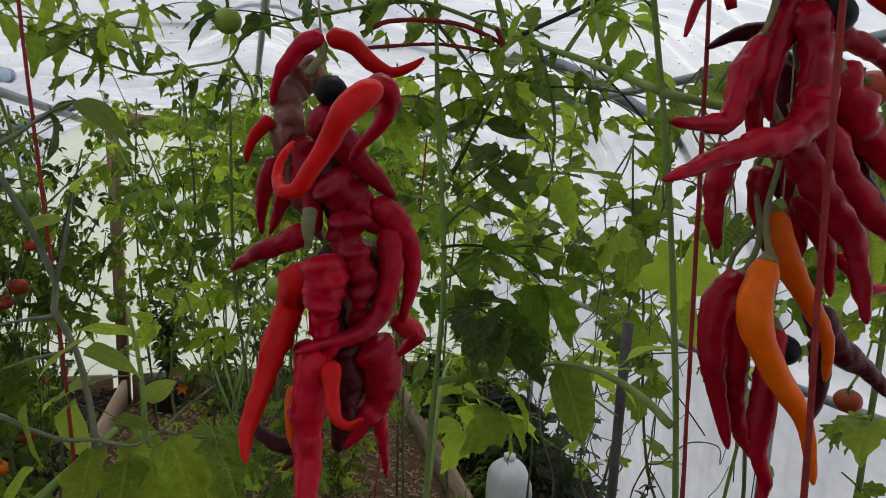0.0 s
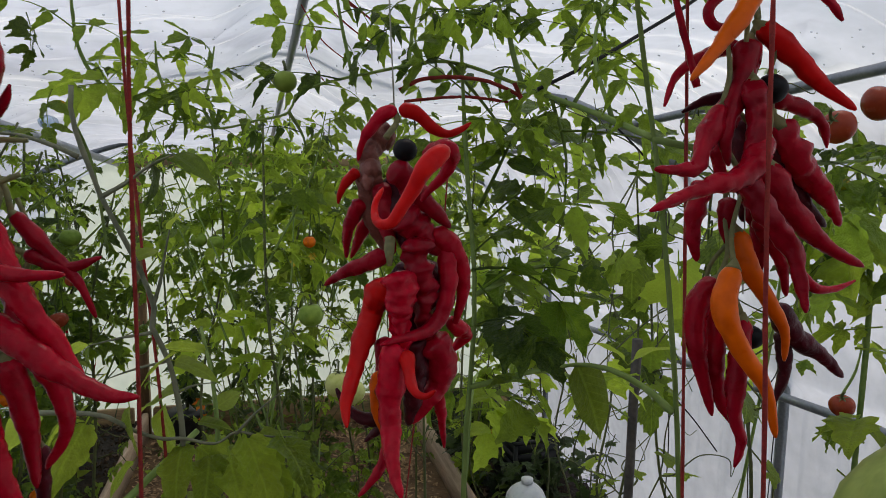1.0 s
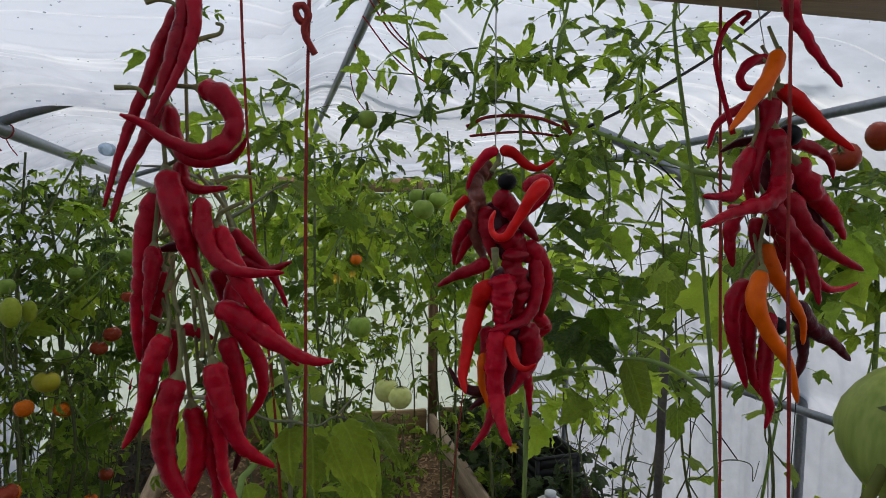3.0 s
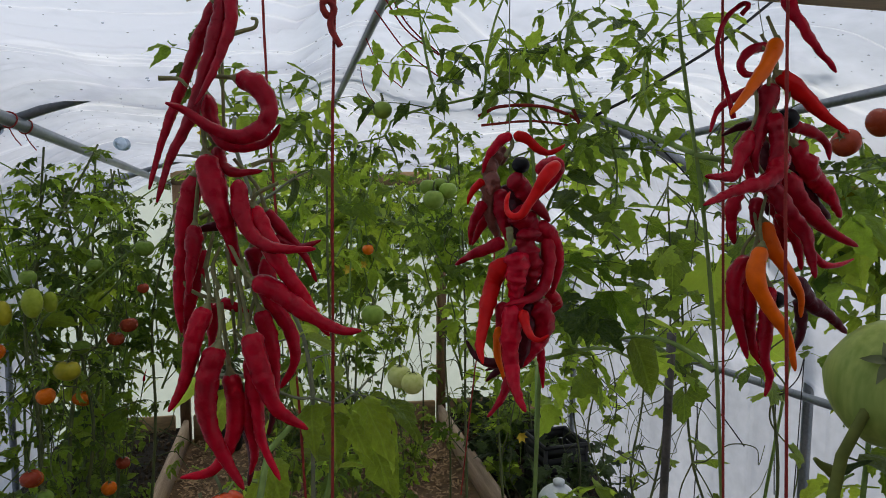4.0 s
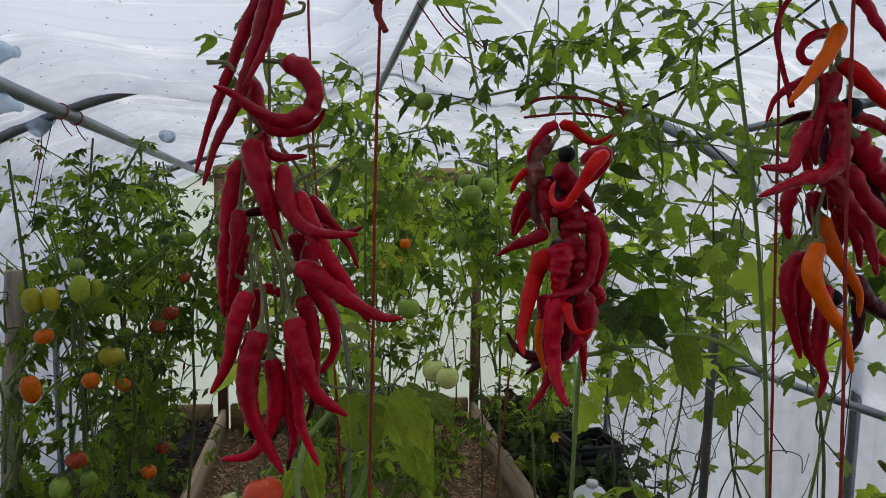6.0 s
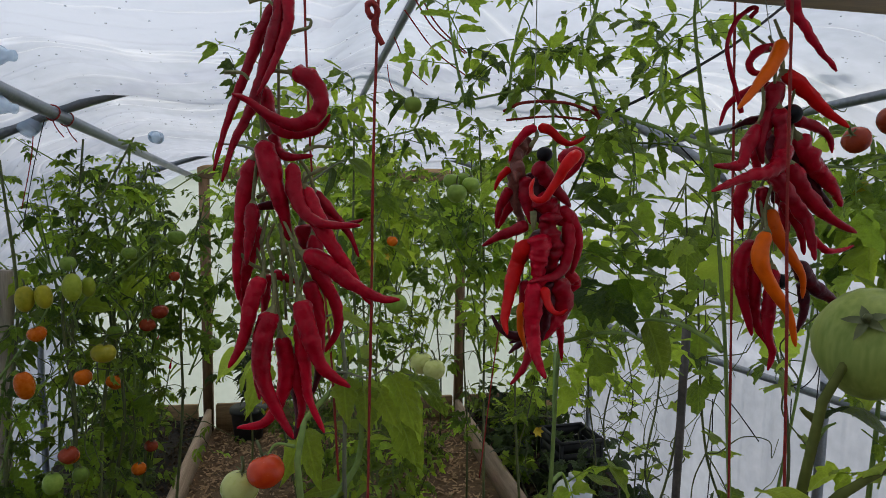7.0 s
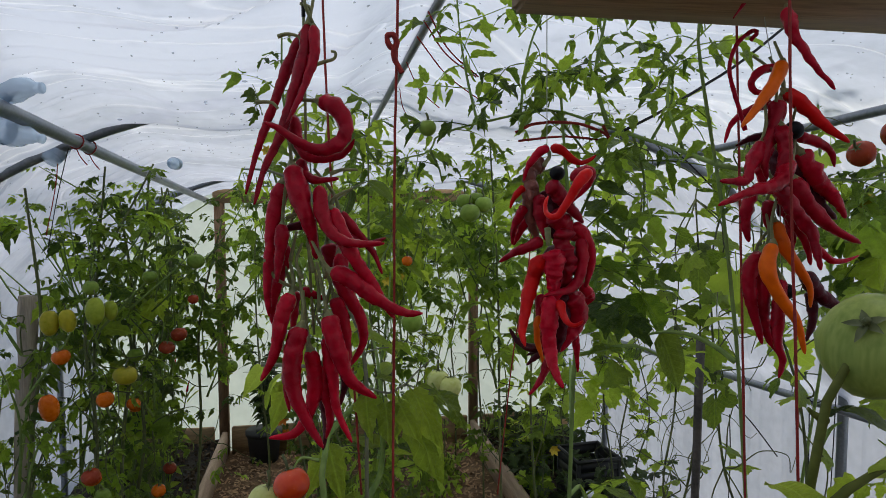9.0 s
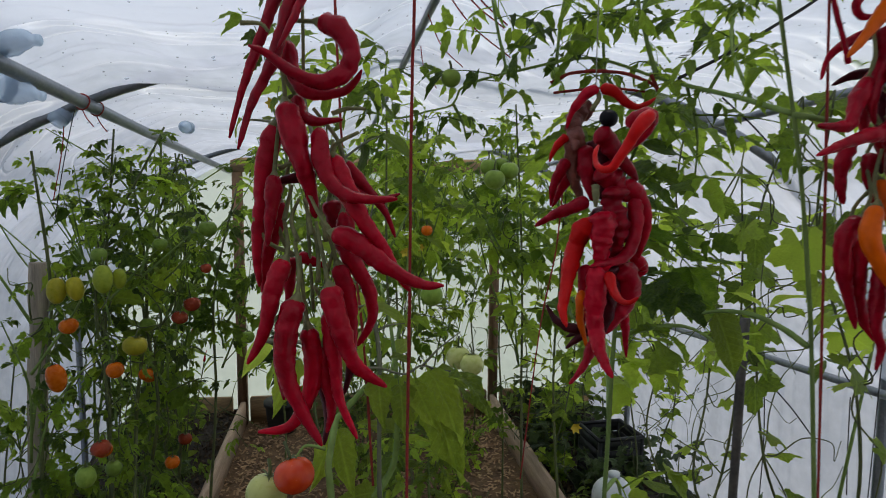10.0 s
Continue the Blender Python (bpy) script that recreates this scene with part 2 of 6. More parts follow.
IRON = surface("dark_iron", (0.035, 0.031, 0.027), (0.12, 0.105, 0.09), 0.6, 20, 160, 0.5, 0.002)
TIMBER = surface("brown_stained_timber", (0.14, 0.085, 0.036), (0.40, 0.265, 0.125), 0.65, 3, 30, 0.5, 0.003, stretch=(1, 12, 12), vary=0.1)
OLD_WOOD = surface("weathered_board", (0.27, 0.18, 0.125), (0.57, 0.42, 0.31), 0.75, 3, 26, 0.6, 0.004, stretch=(12, 1, 12), vary=0.12)
POST_WOOD = surface("rough_post_wood", (0.14, 0.075, 0.036), (0.35, 0.205, 0.105), 0.75, 3, 26, 0.6, 0.004, stretch=(12, 12, 1), vary=0.12)
GREY_WOOD = surface("grey_stake_wood", (0.25, 0.205, 0.155), (0.52, 0.44, 0.34), 0.8, 3, 26, 0.7, 0.004, stretch=(12, 12, 1))
SOIL = surface("dark_soil", (0.006, 0.004, 0.003), (0.03, 0.019, 0.012), 0.95, 9, 70, 1.0, 0.02)
CLOD = surface("soil_clod", (0.02, 0.013, 0.008), (0.13, 0.085, 0.05), 0.95, 5, 90, 0.8, 0.006)
MULCH = surface("chip_bed", (0.075, 0.042, 0.021), (0.23, 0.135, 0.068), 0.9, 14, 90, 1.0, 0.015)
CHIPS = surface("wood_chip", (0.21, 0.115, 0.057), (0.55, 0.365, 0.205), 0.85, 20, 120, 0.4, 0.003)
# Unseen outside ground, made pale so that it brightens the side film from below.
BOUNCE_GROUND = surface("pale_bounce_ground", (0.36, 0.35, 0.32), (0.60, 0.58, 0.54), 0.9, 1.5, 60, 0.6, 0.02)
JUG = surface("milky_jug_plastic", (0.62, 0.66, 0.68), (0.78, 0.80, 0.80), 0.3, 12, 90, 0.1, 0.001)
BOTTLE = clear_plastic("pale_blue_bottle_plastic", (0.62, 0.78, 0.92), 0.5)
BOTTLE_CAP = surface("faded_label", (0.22, 0.28, 0.36), (0.36, 0.44, 0.54), 0.5)
DROP = clear_plastic("water", (0.9, 0.93, 0.96), 0.7)
INK = surface("grey_print", (0.12, 0.12, 0.13), (0.2, 0.2, 0.21), 0.6)
PETAL_Y = surface("yellow_petal", (0.6, 0.42, 0.03), (0.8, 0.6, 0.05), 0.6, 40, 200)
PETAL_O = surface("orange_petal", (0.7, 0.16, 0.01), (0.85, 0.3, 0.02), 0.6, 40, 200)
POT = surface("black_pot", (0.006, 0.006, 0.007), (0.02, 0.02, 0.02), 0.6)

rng = random.Random(7)


# ---------- building helpers ----------
def base_of(ob):
    return Vector() if ob is None else ob.matrix_basis.translation + base_of(ob.parent)


def mesh_of(name, bm, material, smooth=True):
    me = bpy.data.meshes.new(name)
    bm.to_mesh(me)
    bm.free()
    me.materials.append(material)
    if smooth:
        me.polygons.foreach_set("use_smooth", [True] * len(me.polygons))
    return me


def part(name, bm, material, parent=None, label="", smooth=True):
    """One mesh object from a bmesh in world metres, under its thing."""
    ob = new(name, mesh_of(name, bm, material, smooth))
    if parent is not None:
        ob.parent = parent
        ob.location = -base_of(parent)
    return tagged(ob, label)


def placed(name, mesh, m, parent):
    """An object on a shared mesh at the world pose m, under its thing."""
    ob = new(name, mesh)
    ob.parent = parent
    ob.matrix_basis = Matrix.Translation(-base_of(parent)) @ m
    return ob


def thing(name, at, label, category, group=""):
    ob = new(name)
    ob.location = at
    ob.empty_display_size = 0.05
    return tagged(ob, label, category, group)


def structure(ob, label="", category=""):
    return tagged(ob, label, category, kind="structure")


def through_points(pts, n):
    """n + 1 points on a smooth curve through the given ones, evenly by length."""
    pts = [Vector(p) for p in pts]
    if len(pts) == 2:
        return [pts[0].lerp(pts[1], i / n) for i in range(n + 1)]
    ext = [2 * pts[0] - pts[1], *pts, 2 * pts[-1] - pts[-2]]
    fine = []
    for i in range(1, len(ext) - 2):
        a, b, c, d = ext[i - 1 : i + 3]
        la, lb, lc = max((b - a).length, 1e-6), max((c - b).length, 1e-6), max((d - c).length, 1e-6)
        mb, mc = (c - a) * (lb / (la + lb)), (d - b) * (lb / (lb + lc))
        for k in range(12):
            t = k / 12
            fine.append(b * (2 * t**3 - 3 * t * t + 1) + mb * (t**3 - 2 * t * t + t) + c * (3 * t * t - 2 * t**3) + mc * (t**3 - t * t))
    fine.append(pts[-1])
    run = [0.0]
    for p, q in zip(fine, fine[1:]):
        run.append(run[-1] + (q - p).length)
    out, j = [], 0
    for i in range(n + 1):
        want = run[-1] * i / n
        while j < len(run) - 2 and run[j + 1] < want:
            j += 1
        span = max(run[j + 1] - run[j], 1e-9)
        out.append(fine[j].lerp(fine[j + 1], min(1, (want - run[j]) / span)))
    return out


def tube(bm, pts, radius, sides=8, n=0, ends=True, wobble=0.0, seed=0.0):
    """A swept round rod; radius is a number or a function of the share of its length."""
    n = n or max(2, 6 * (len(pts) - 1))
    line = through_points(pts, n)
    rad = radius if callable(radius) else (lambda s: radius)
    side, rings = None, []
    for i, p in enumerate(line):
        d = (line[min(i + 1, n)] - line[max(i - 1, 0)]).normalized()
        if side is None:
            side = d.orthogonal().normalized()
        side = (side - d * side.dot(d)).normalized()
        up = d.cross(side)
        ring = []
        for k in range(sides):
            a = 2 * math.pi * k / sides
            o = side * math.cos(a) + up * math.sin(a)
            r = rad(i / n)
            if wobble:
                r *= 1 + wobble * (noise.noise(p * 140 + o * 1.3 + Vector((seed, 0, 0))) + 0.6 * noise.noise(p * 300 + o * 0.4 + Vector((0, seed, 0))))
            ring.append(bm.verts.new(p + o * r))
        rings.append(ring)
    for a, b in zip(rings, rings[1:]):
        for k in range(sides):
            bm.faces.new((a[k], a[(k + 1) % sides], b[(k + 1) % sides], b[k]))
    if ends:
        bm.faces.new(rings[0][::-1])
        bm.faces.new(rings[-1])
    return bm


def box(bm, lo, hi, bevel=0.0, turn=None):
    made = bmesh.ops.create_cube(bm, size=1.0)["verts"]
    lo, hi = Vector(lo), Vector(hi)
    m = Matrix.Translation((lo + hi) / 2) @ Matrix.Diagonal((*(hi - lo), 1))
    bmesh.ops.transform(bm, matrix=m if turn is None else turn @ m, verts=made)
    if bevel:
        edges = {e for v in made for e in v.link_edges}
        bmesh.ops.bevel(bm, geom=list(edges), offset=bevel, segments=2, affect="EDGES")
    return bm


def rod(name, pts, radius, material, parent=None, label="", sides=8, n=0, wobble=0.0):
    return part(name, tube(bmesh.new(), pts, radius, sides, n, wobble=wobble), material, parent, label)


# ---------- chillies ----------
def chilli(bunch, pts, width, skin, wrinkle=0.10, stalk=None, calyx=True, slim=1.25):
    """One curved pod from its shoulder to its tip, with calyx and stalk."""
    seed = rng.random() * 50
    full = rng.uniform(0.14, 0.30)
    width *= bunch["girth"]

    def rad(s):
        shoulder = min(1.0, 0.25 + 0.75 * math.sqrt(s / 0.055)) * min(1.0, 0.82 + s * 2.0)
        t = max(0.0, (s - full) / (1 - full))
        taper = (1 - 0.74 * t ** slim) * math.sqrt(max(0.0, 1 - max(0.0, (s - 0.93) / 0.071) ** 2))
        return max(0.0006, width / 2 * shoulder * taper * (1 + 0.05 * math.sin(seed + s * 17)))

    pod = part("chilli", tube(bmesh.new(), pts, rad, 14, max(44, 10 * len(pts)), wobble=wrinkle * 1.9, seed=seed), skin, bunch)
    if calyx:
        p, q = Vector(pts[0]), Vector(pts[1])
        d = (p - q).normalized()
        if stalk is None:
            stalk = [p, p + d * 0.012 + Vector((rng.uniform(-1, 1), rng.uniform(-1, 1), 0.6)) * 0.006, p + d * 0.020 + Vector((rng.uniform(-1, 1), rng.uniform(-1, 1), 1.5)) * 0.010]
        bm = tube(bmesh.new(), [p - d * width * 0.22, p + d * width * 0.02, p + d * width * 0.28], lambda s: width * (0.36 - 0.28 * s), 8, 4)
        tube(bm, stalk, lambda s: 0.0014 - 0.0003 * s, 6, 8)
        part("stalk", bm, STALK, pod, "dry greenish stalk and calyx")
    return pod


def black_pod(bunch, at, r):
    bm = bmesh.new()
    bmesh.ops.create_uvsphere(bm, u_segments=16, v_segments=10, radius=r)
    for v in bm.verts:
        v.co.z *= 0.94
        v.co *= 1 + 0.05 * noise.noise(v.co * 90)
        v.co += Vector(at)
    return part("black_pepper", bm, BLACK, bunch, "round black pepper pod")


# ---------- leaves ----------
def leaflet(bm, base, way, up, length, width, teeth=0.25, fold=0.25, droop=0.25, n=8, arched=False):
    """One lobed leaflet with a folded midrib, from its base along way; arched halves for the broad ones."""
    side = way.cross(up).normalized()
    across = (-1, -0.55, 0, 0.55, 1) if arched else (-1, 0, 1)
    odd = length * 431 + width * 977
    rows = []
    for i in range(n + 1):
        s = i / n
        p = base + way * (length * s) - up * (length * droop * s * s)
        if i in (0, n):
            rows.append((bm.verts.new(p),))
            continue
        row = []
        for t in across:
            k = abs(t)
            lobe = math.cos(2 * math.pi * (3.6 * s + (0.12 if t > 0 else -0.1)) + odd) if teeth and n > 5 else 0.0
            w = width / 2 * (math.sin(math.pi * min(1, s * 0.94 + 0.06) ** 0.68) ** 0.9) * (1.06 - 0.30 * s * s) * (1 + 0.85 * teeth * lobe * k)
            rise = w * fold * k * (2.1 - 1.3 * k) if arched else w * fold * k
            rise += (0.035 if arched else 0.05) * length * math.sin((9 if arched else 6) * s + 2 * t + odd) * k
            row.append(bm.verts.new(p + side * (w * t) + up * rise + way * (length * 0.08 * max(0.0, lobe) * k * (1 if teeth else 0))))
        rows.append(row)
    for a, c in zip(rows, rows[1:]):
        m = max(len(a), len(c))
        for k in range(m - 1):
            if len(a) == 1:
                bm.faces.new((a[0], c[k + 1], c[k]))
            elif len(c) == 1:
                bm.faces.new((a[k], a[k + 1], c[0]))
            else:
                bm.faces.new((a[k], a[k + 1], c[k + 1], c[k]))


def tomato_leaf(seed, pairs=3, curl=0.5, slim=1.0):
    """A compound leaf 1 long: a bowed rib with pairs of toothed leaflets and one at its end."""
    r = random.Random(seed)
    bm = bmesh.new()

    def rib(s):
        return Vector((0.05 * math.sin(3 * s + seed), s * (1 - 0.18 * curl * s), 0.22 * s * (1 - s) - curl * 0.55 * s * s))

    tube(bm, [rib(i / 4) for i in range(5)][:4] + [rib(0.82)], lambda s: 0.011 * (1 - 0.6 * s), 4, 6, ends=False)
    for k in range(pairs):
        s = 0.28 + 0.46 * k / max(1, pairs - 1)
        p, d = rib(s), (rib(s + 0.05) - rib(s - 0.05)).normalized()
        for sgn in (-1, 1):
            out = (Vector((sgn, 0, 0)) * r.uniform(0.8, 1.0) + d * r.uniform(0.25, 0.6) + Vector((0, 0, r.uniform(-0.5, 0.1)))).normalized()
            up = (Vector((0, 0, 1)) + Vector((r.uniform(-0.4, 0.4), r.uniform(-0.3, 0.3), 0))).normalized()
            up = (up - out * up.dot(out)).normalized()
            big = r.uniform(0.27, 0.40) * (0.85 + 0.3 * math.sin(math.pi * (k + 1) / (pairs + 1)))
            leaflet(bm, p + d * r.uniform(-0.03, 0.03) + out * 0.03, out, up, big, big * r.uniform(0.46, 0.64) * slim, r.uniform(0.10, 0.24) * min(1.0, slim + 0.15), r.uniform(0.05, 0.6), r.uniform(0.0, 0.8), 13)
            if k < pairs - 1:
                q = rib(s + 0.09)
                leaflet(bm, q, out, up, big * 0.34, big * 0.2 * slim, 0.1, 0.2, 0.2, 4)
    s = 0.8
    d = (rib(0.9) - rib(0.75)).normalized()
    up = (Vector((0.15, 0, 1)) - d * d.z).normalized()
    leaflet(bm, rib(s), d, up, 0.42, 0.25 * slim, 0.20, 0.25, 0.35, 13)
    return bm


def palmate_leaf(seed):
    """A broad cucumber leaf 1 long: five blunt lobes with small teeth, cupped and wavy."""
    r = random.Random(seed)
    bm = bmesh.new()
    tube(bm, [(0, -0.35, 0.1), (0, -0.12, 0.05), (0, 0.1, 0)], 0.012, 4, 3, ends=False)
    n, rings = 34, 4
    hub = bm.verts.new((0, 0.12, 0))
    last = None
    for j in range(1, rings + 1):
        ring = []
        for i in range(n + 1):
            a = math.radians(-158 + 316 * i / n)
            lobe = 0.80 + 0.16 * math.cos(a * 5 / 1.02) * (1 if abs(a) < 2.5 else 0.5)
            edge = (0.05 * (1 if i % 2 else -1) if j == rings else 0)
            rr = (0.56 * lobe + edge * 0.6) * j / rings * (1 + 0.18 * math.cos(a))
            x, y = rr * math.sin(a), 0.12 + rr * math.cos(a)
            vein = 0.03 * abs(math.sin(a * 2.5)) * j / rings
            z = -0.30 * (x * x + (y - 0.1) ** 2) + vein + 0.05 * noise.noise(Vector((x * 3, y * 3, seed)))
            ring.append(bm.verts.new((x, y, z)))
        for i in range(n):
            if last is None:
                bm.faces.new((hub, ring[i + 1], ring[i]))
            else:
                bm.faces.new((last[i], last[i + 1], ring[i + 1], ring[i]))
        last = ring
    return bm


def lobed_leaf(seed):
    """A broad potato-like leaf 1 long: a few wide, deeply lobed leaflets."""
    r = random.Random(seed)
    bm = bmesh.new()
    tube(bm, [(0, -0.2, 0.06), (0, 0.1, 0.04), (0, 0.5, -0.02)], 0.013, 4, 5, ends=False)
    for s, ln, wd, out in ((0.42, 0.58, 0.36, 0), (0.30, 0.40, 0.21, -1), (0.34, 0.42, 0.21, 1), (0.05, 0.30, 0.15, -1), (0.08, 0.28, 0.15, 1)):
        d = Vector((out * 0.9, 1.0 if out == 0 else 0.55, r.uniform(-0.35, -0.05))).normalized()
        up = Vector((r.uniform(-0.3, 0.3), 0, 1))
        up = (up - d * up.dot(d)).normalized()
        leaflet(bm, Vector((0, s, 0.02)), d, up, ln, wd * 1.12, 0.20, r.uniform(0.15, 0.5), r.uniform(0.2, 0.7), 13, True)
    return bm


def simple_leaf(seed, wide=0.42, teeth=0.0):
    """A plain pointed leaf 1 long on a short stalk."""
    r = random.Random(seed)
    bm = bmesh.new()
    tube(bm, [(0, -0.12, 0.03), (0, 0.05, 0)], 0.012, 4, 2, ends=False)
    leaflet(bm, Vector((0, 0, 0)), Vector((0, 1, 0)), Vector((0, 0, 1)), 1.0, wide, teeth, r.uniform(0.15, 0.5), r.uniform(0.15, 0.6), 12, True)
    return bm


def ruffled_leaf(seed):
    """A limp ovate leaf 1 long: puckered between its side veins, with a wavy, notched edge and a curled tip."""
    r = random.Random(seed)
    bm = bmesh.new()
    tube(bm, [(0, -0.16, 0.05), (0, 0.0, 0.01), (0, 0.12, 0)], 0.014, 4, 3, ends=False)
    n, half, wide, bend = 24, 6, r.uniform(0.21, 0.27), r.uniform(0.1, 0.5)
    grid = []
    for i in range(n + 1):
        s = i / n
        w = max(0.004, wide * math.sin(math.pi * min(1.0, s * 0.96 + 0.04) ** 0.62) ** 0.9 * (1.1 - 0.3 * s))
        row = []
        for j in range(-half, half + 1):
            t = j / half
            k = abs(t)
            edge = 1 + (0.10 * math.sin(26 * s + (1.3 if t > 0 else 0.0) + seed) + 0.05 * math.sin(55 * s)) * k ** 3
            pucker = 0.022 * math.sin(36 * (s - 0.35 * k) + seed) * math.sin(math.pi * min(1.0, k * 1.1)) + 0.06 * math.sin(9 * s + 2.2 * t + seed) * k * k
            z = w * 0.35 * (k - 0.6 * k * k) + pucker - bend * s * s + 0.05 * noise.noise(Vector((t * 1.5, s * 3, seed)))
            row.append(bm.verts.new((w * t * edge + 0.05 * math.sin(2.5 * s + seed) * s, s * (1 - 0.15 * bend * s), z)))
        grid.append(row)
    for a, b in zip(grid, grid[1:]):
        for j in range(2 * half):
            bm.faces.new((a[j], a[j + 1], b[j + 1], b[j]))
    return bm


def variants(name, build, count, material, *args):
    return [mesh_of(name, build(11 * i + 3, *args), material) for i in range(count)]


def tomato_set(name, material):
    return [mesh_of(name, tomato_leaf(5 * i + 1, 2 + i % 2, 0.08 + 0.10 * i, 0.85 + 0.07 * (i % 4)), material) for i in range(8)]


TOMATO_DARK, TOMATO_MID, TOMATO_LIGHT = tomato_set("leaf", LEAF_DARK), tomato_set("leaf", LEAF_MID), tomato_set("leaf", LEAF_LIGHT)
BROAD = variants("leaf", lobed_leaf, 5, LEAF_BROAD)
VINE_LEAVES = variants("leaf", palmate_leaf, 5, LEAF_VINE)
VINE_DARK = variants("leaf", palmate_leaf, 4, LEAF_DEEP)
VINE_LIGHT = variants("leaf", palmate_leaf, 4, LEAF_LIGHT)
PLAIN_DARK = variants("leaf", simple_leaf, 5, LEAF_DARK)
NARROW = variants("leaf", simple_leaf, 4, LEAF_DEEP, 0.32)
PLAIN_LIGHT = variants("leaf", simple_leaf, 6, LEAF_PLAIN, 0.45)
OVATE = variants("leaf", ruffled_leaf, 6, LEAF_OVATE)
LOBED_BIG = [mesh_of("leaf", tomato_leaf(7 * i + 2, 2, 0.2 + 0.12 * i, 1.2), LEAF_LIGHT) for i in range(4)]


def leaf_pose(base, tip, roll=0.0):
    """A leaf's pose from its base to its tip, its face up, turned by roll degrees about its rib."""
    base, tip = Vector(base), Vector(tip)
    y = tip - base
    size = y.length
    y.normalize()
    x = y.cross(Vector((0, 0, 1)))
    if x.length < 1e-3:
        x = Vector((1, 0, 0))
    x.normalize()
    z = x.cross(y)
    m = Matrix((x, y, z)).transposed().to_4x4()
    return Matrix.Translation(base) @ m @ Matrix.Rotation(radians(roll), 4, "Y") @ Matrix.Scale(size, 4)


def leaf(plant, base, tip, kinds, roll=0.0):
    return placed("leaf", rng.choice(kinds), leaf_pose(base, tip, roll), plant)


def leafy(plant, pts, count, size, kinds, start=0.1, end=1.0, lift=0.2, spread=0.35):
    """Leaves set spirally along a stem, each hanging from its stalk."""
    line = through_points(pts, 60)
    turn = rng.uniform(0, 6.28)
    for i in range(count):
        s = start + (end - start) * (i + rng.uniform(0.1, 0.9)) / count
        p = line[min(60, int(s * 60))]
        turn += 2.4 + rng.uniform(-0.5, 0.5)
        ln = size * rng.uniform(0.6, 1.25) * (1 - 0.35 * max(0, s - 0.7) / 0.3)
        d = Vector((math.cos(turn), math.sin(turn), lift + rng.uniform(-spread, spread))).normalized()
        leaf(plant, p, p + d * ln, kinds, rng.uniform(-55, 55))


def stemmed(plant, pts, radius, material=None, name="stem"):
    return rod(name, pts, lambda s: radius * (1.1 - (0.75 if name == "side_stem" else 0.6) * s), material or STEM, plant, sides=7, wobble=0.25)


# ---------- fruit ----------
def tomato(plant, at, r, skin, long=0.95, tilt=(0, 0), label="", ribs=0.02, stalk=0.8):
    """A tomato with shallow ribs, a dimple and its green star of sepals."""
    bm = bmesh.new()
    bmesh.ops.create_uvsphere(bm, u_segments=20, v_segments=12, radius=r)
    for v in bm.verts:
        a = math.atan2(v.co.y, v.co.x)
        flat = v.co.z / r
        k = 1 + ribs * math.cos(5 * a) * (1 - flat * flat)
        v.co.x, v.co.y = v.co.x * k, v.co.y * k
        v.co.z *= long
        if flat > 0.8:
            v.co.z -= r * 0.5 * (flat - 0.8)
    turn = Matrix.Translation(at) @ Euler((radians(tilt[0]), radians(tilt[1]), 0)).to_matrix().to_4x4() @ Matrix.Rotation(rng.uniform(0, 6), 4, "Z")
    bmesh.ops.transform(bm, matrix=turn, verts=bm.verts[:])
    fruit = part("tomato", bm, skin, plant, label)
    bm = bmesh.new()
    top = Vector((0, 0, r * (long - 0.06)))
    for k in range(5):
        a = 1.2566 * k + rng.uniform(-0.2, 0.2)
        d = Vector((math.cos(a), math.sin(a), 0.15)).normalized()
        leaflet(bm, top, d, Vector((0, 0, 1)), r * rng.uniform(0.38, 0.62) * (0.75 if stalk < 0.5 else 1.0), r * 0.15, 0, 0.3, rng.uniform(-0.1, 0.45), 6)
    tube(bm, [top - Vector((0, 0, r * 0.1)), top + Vector((0, 0, r * 0.45 * stalk)), top + Vector((r * 0.3 * stalk, 0, r * stalk))], 0.0012 + r * 0.02, 6, 5)
    bmesh.ops.transform(bm, matrix=turn, verts=bm.verts[:])
    part("calyx", bm, STEM_DARK, fruit)
    return fruit


# ---------- the tunnel ----------
MID, HALF, LEG, RISE = 0.35, 1.35, 0.95, 0.835
Y_BACK, Y_FRONT, Y_MID = 4.02, -0.8, 1.87


def axis(y):
    """The tunnel's middle and the rise of its bows: it bears a little to the left and comes down towards its end."""
    return MID - 0.068 * (y - Y_MID), RISE - 0.060 * (y - Y_MID)


def arch(u, y, inset=0.0):
    """A place across the tunnel, on upright legs and a round bow: u from -1 at the left foot over 0 at the ridge to 1 at the right foot."""
    mid, rise = axis(y)
    if abs(u) > 0.72:
        return mid + math.copysign(HALF - inset, u), LEG * (1 - abs(u)) / 0.28
    a = u / 0.72 * math.pi / 2
    return mid + math.sin(a) * (HALF - inset), LEG + math.cos(a) * (rise - inset)


def headroom(x, y):
    """The height under the film at a place in the tunnel."""
    mid, rise = axis(y)
    return LEG + rise * math.sqrt(max(0.02, 1 - ((x - mid) / HALF) ** 2)) - 0.075


def ease(k):
    k = min(1.0, max(0.0, k))
    return k * k * (3 - 2 * k)


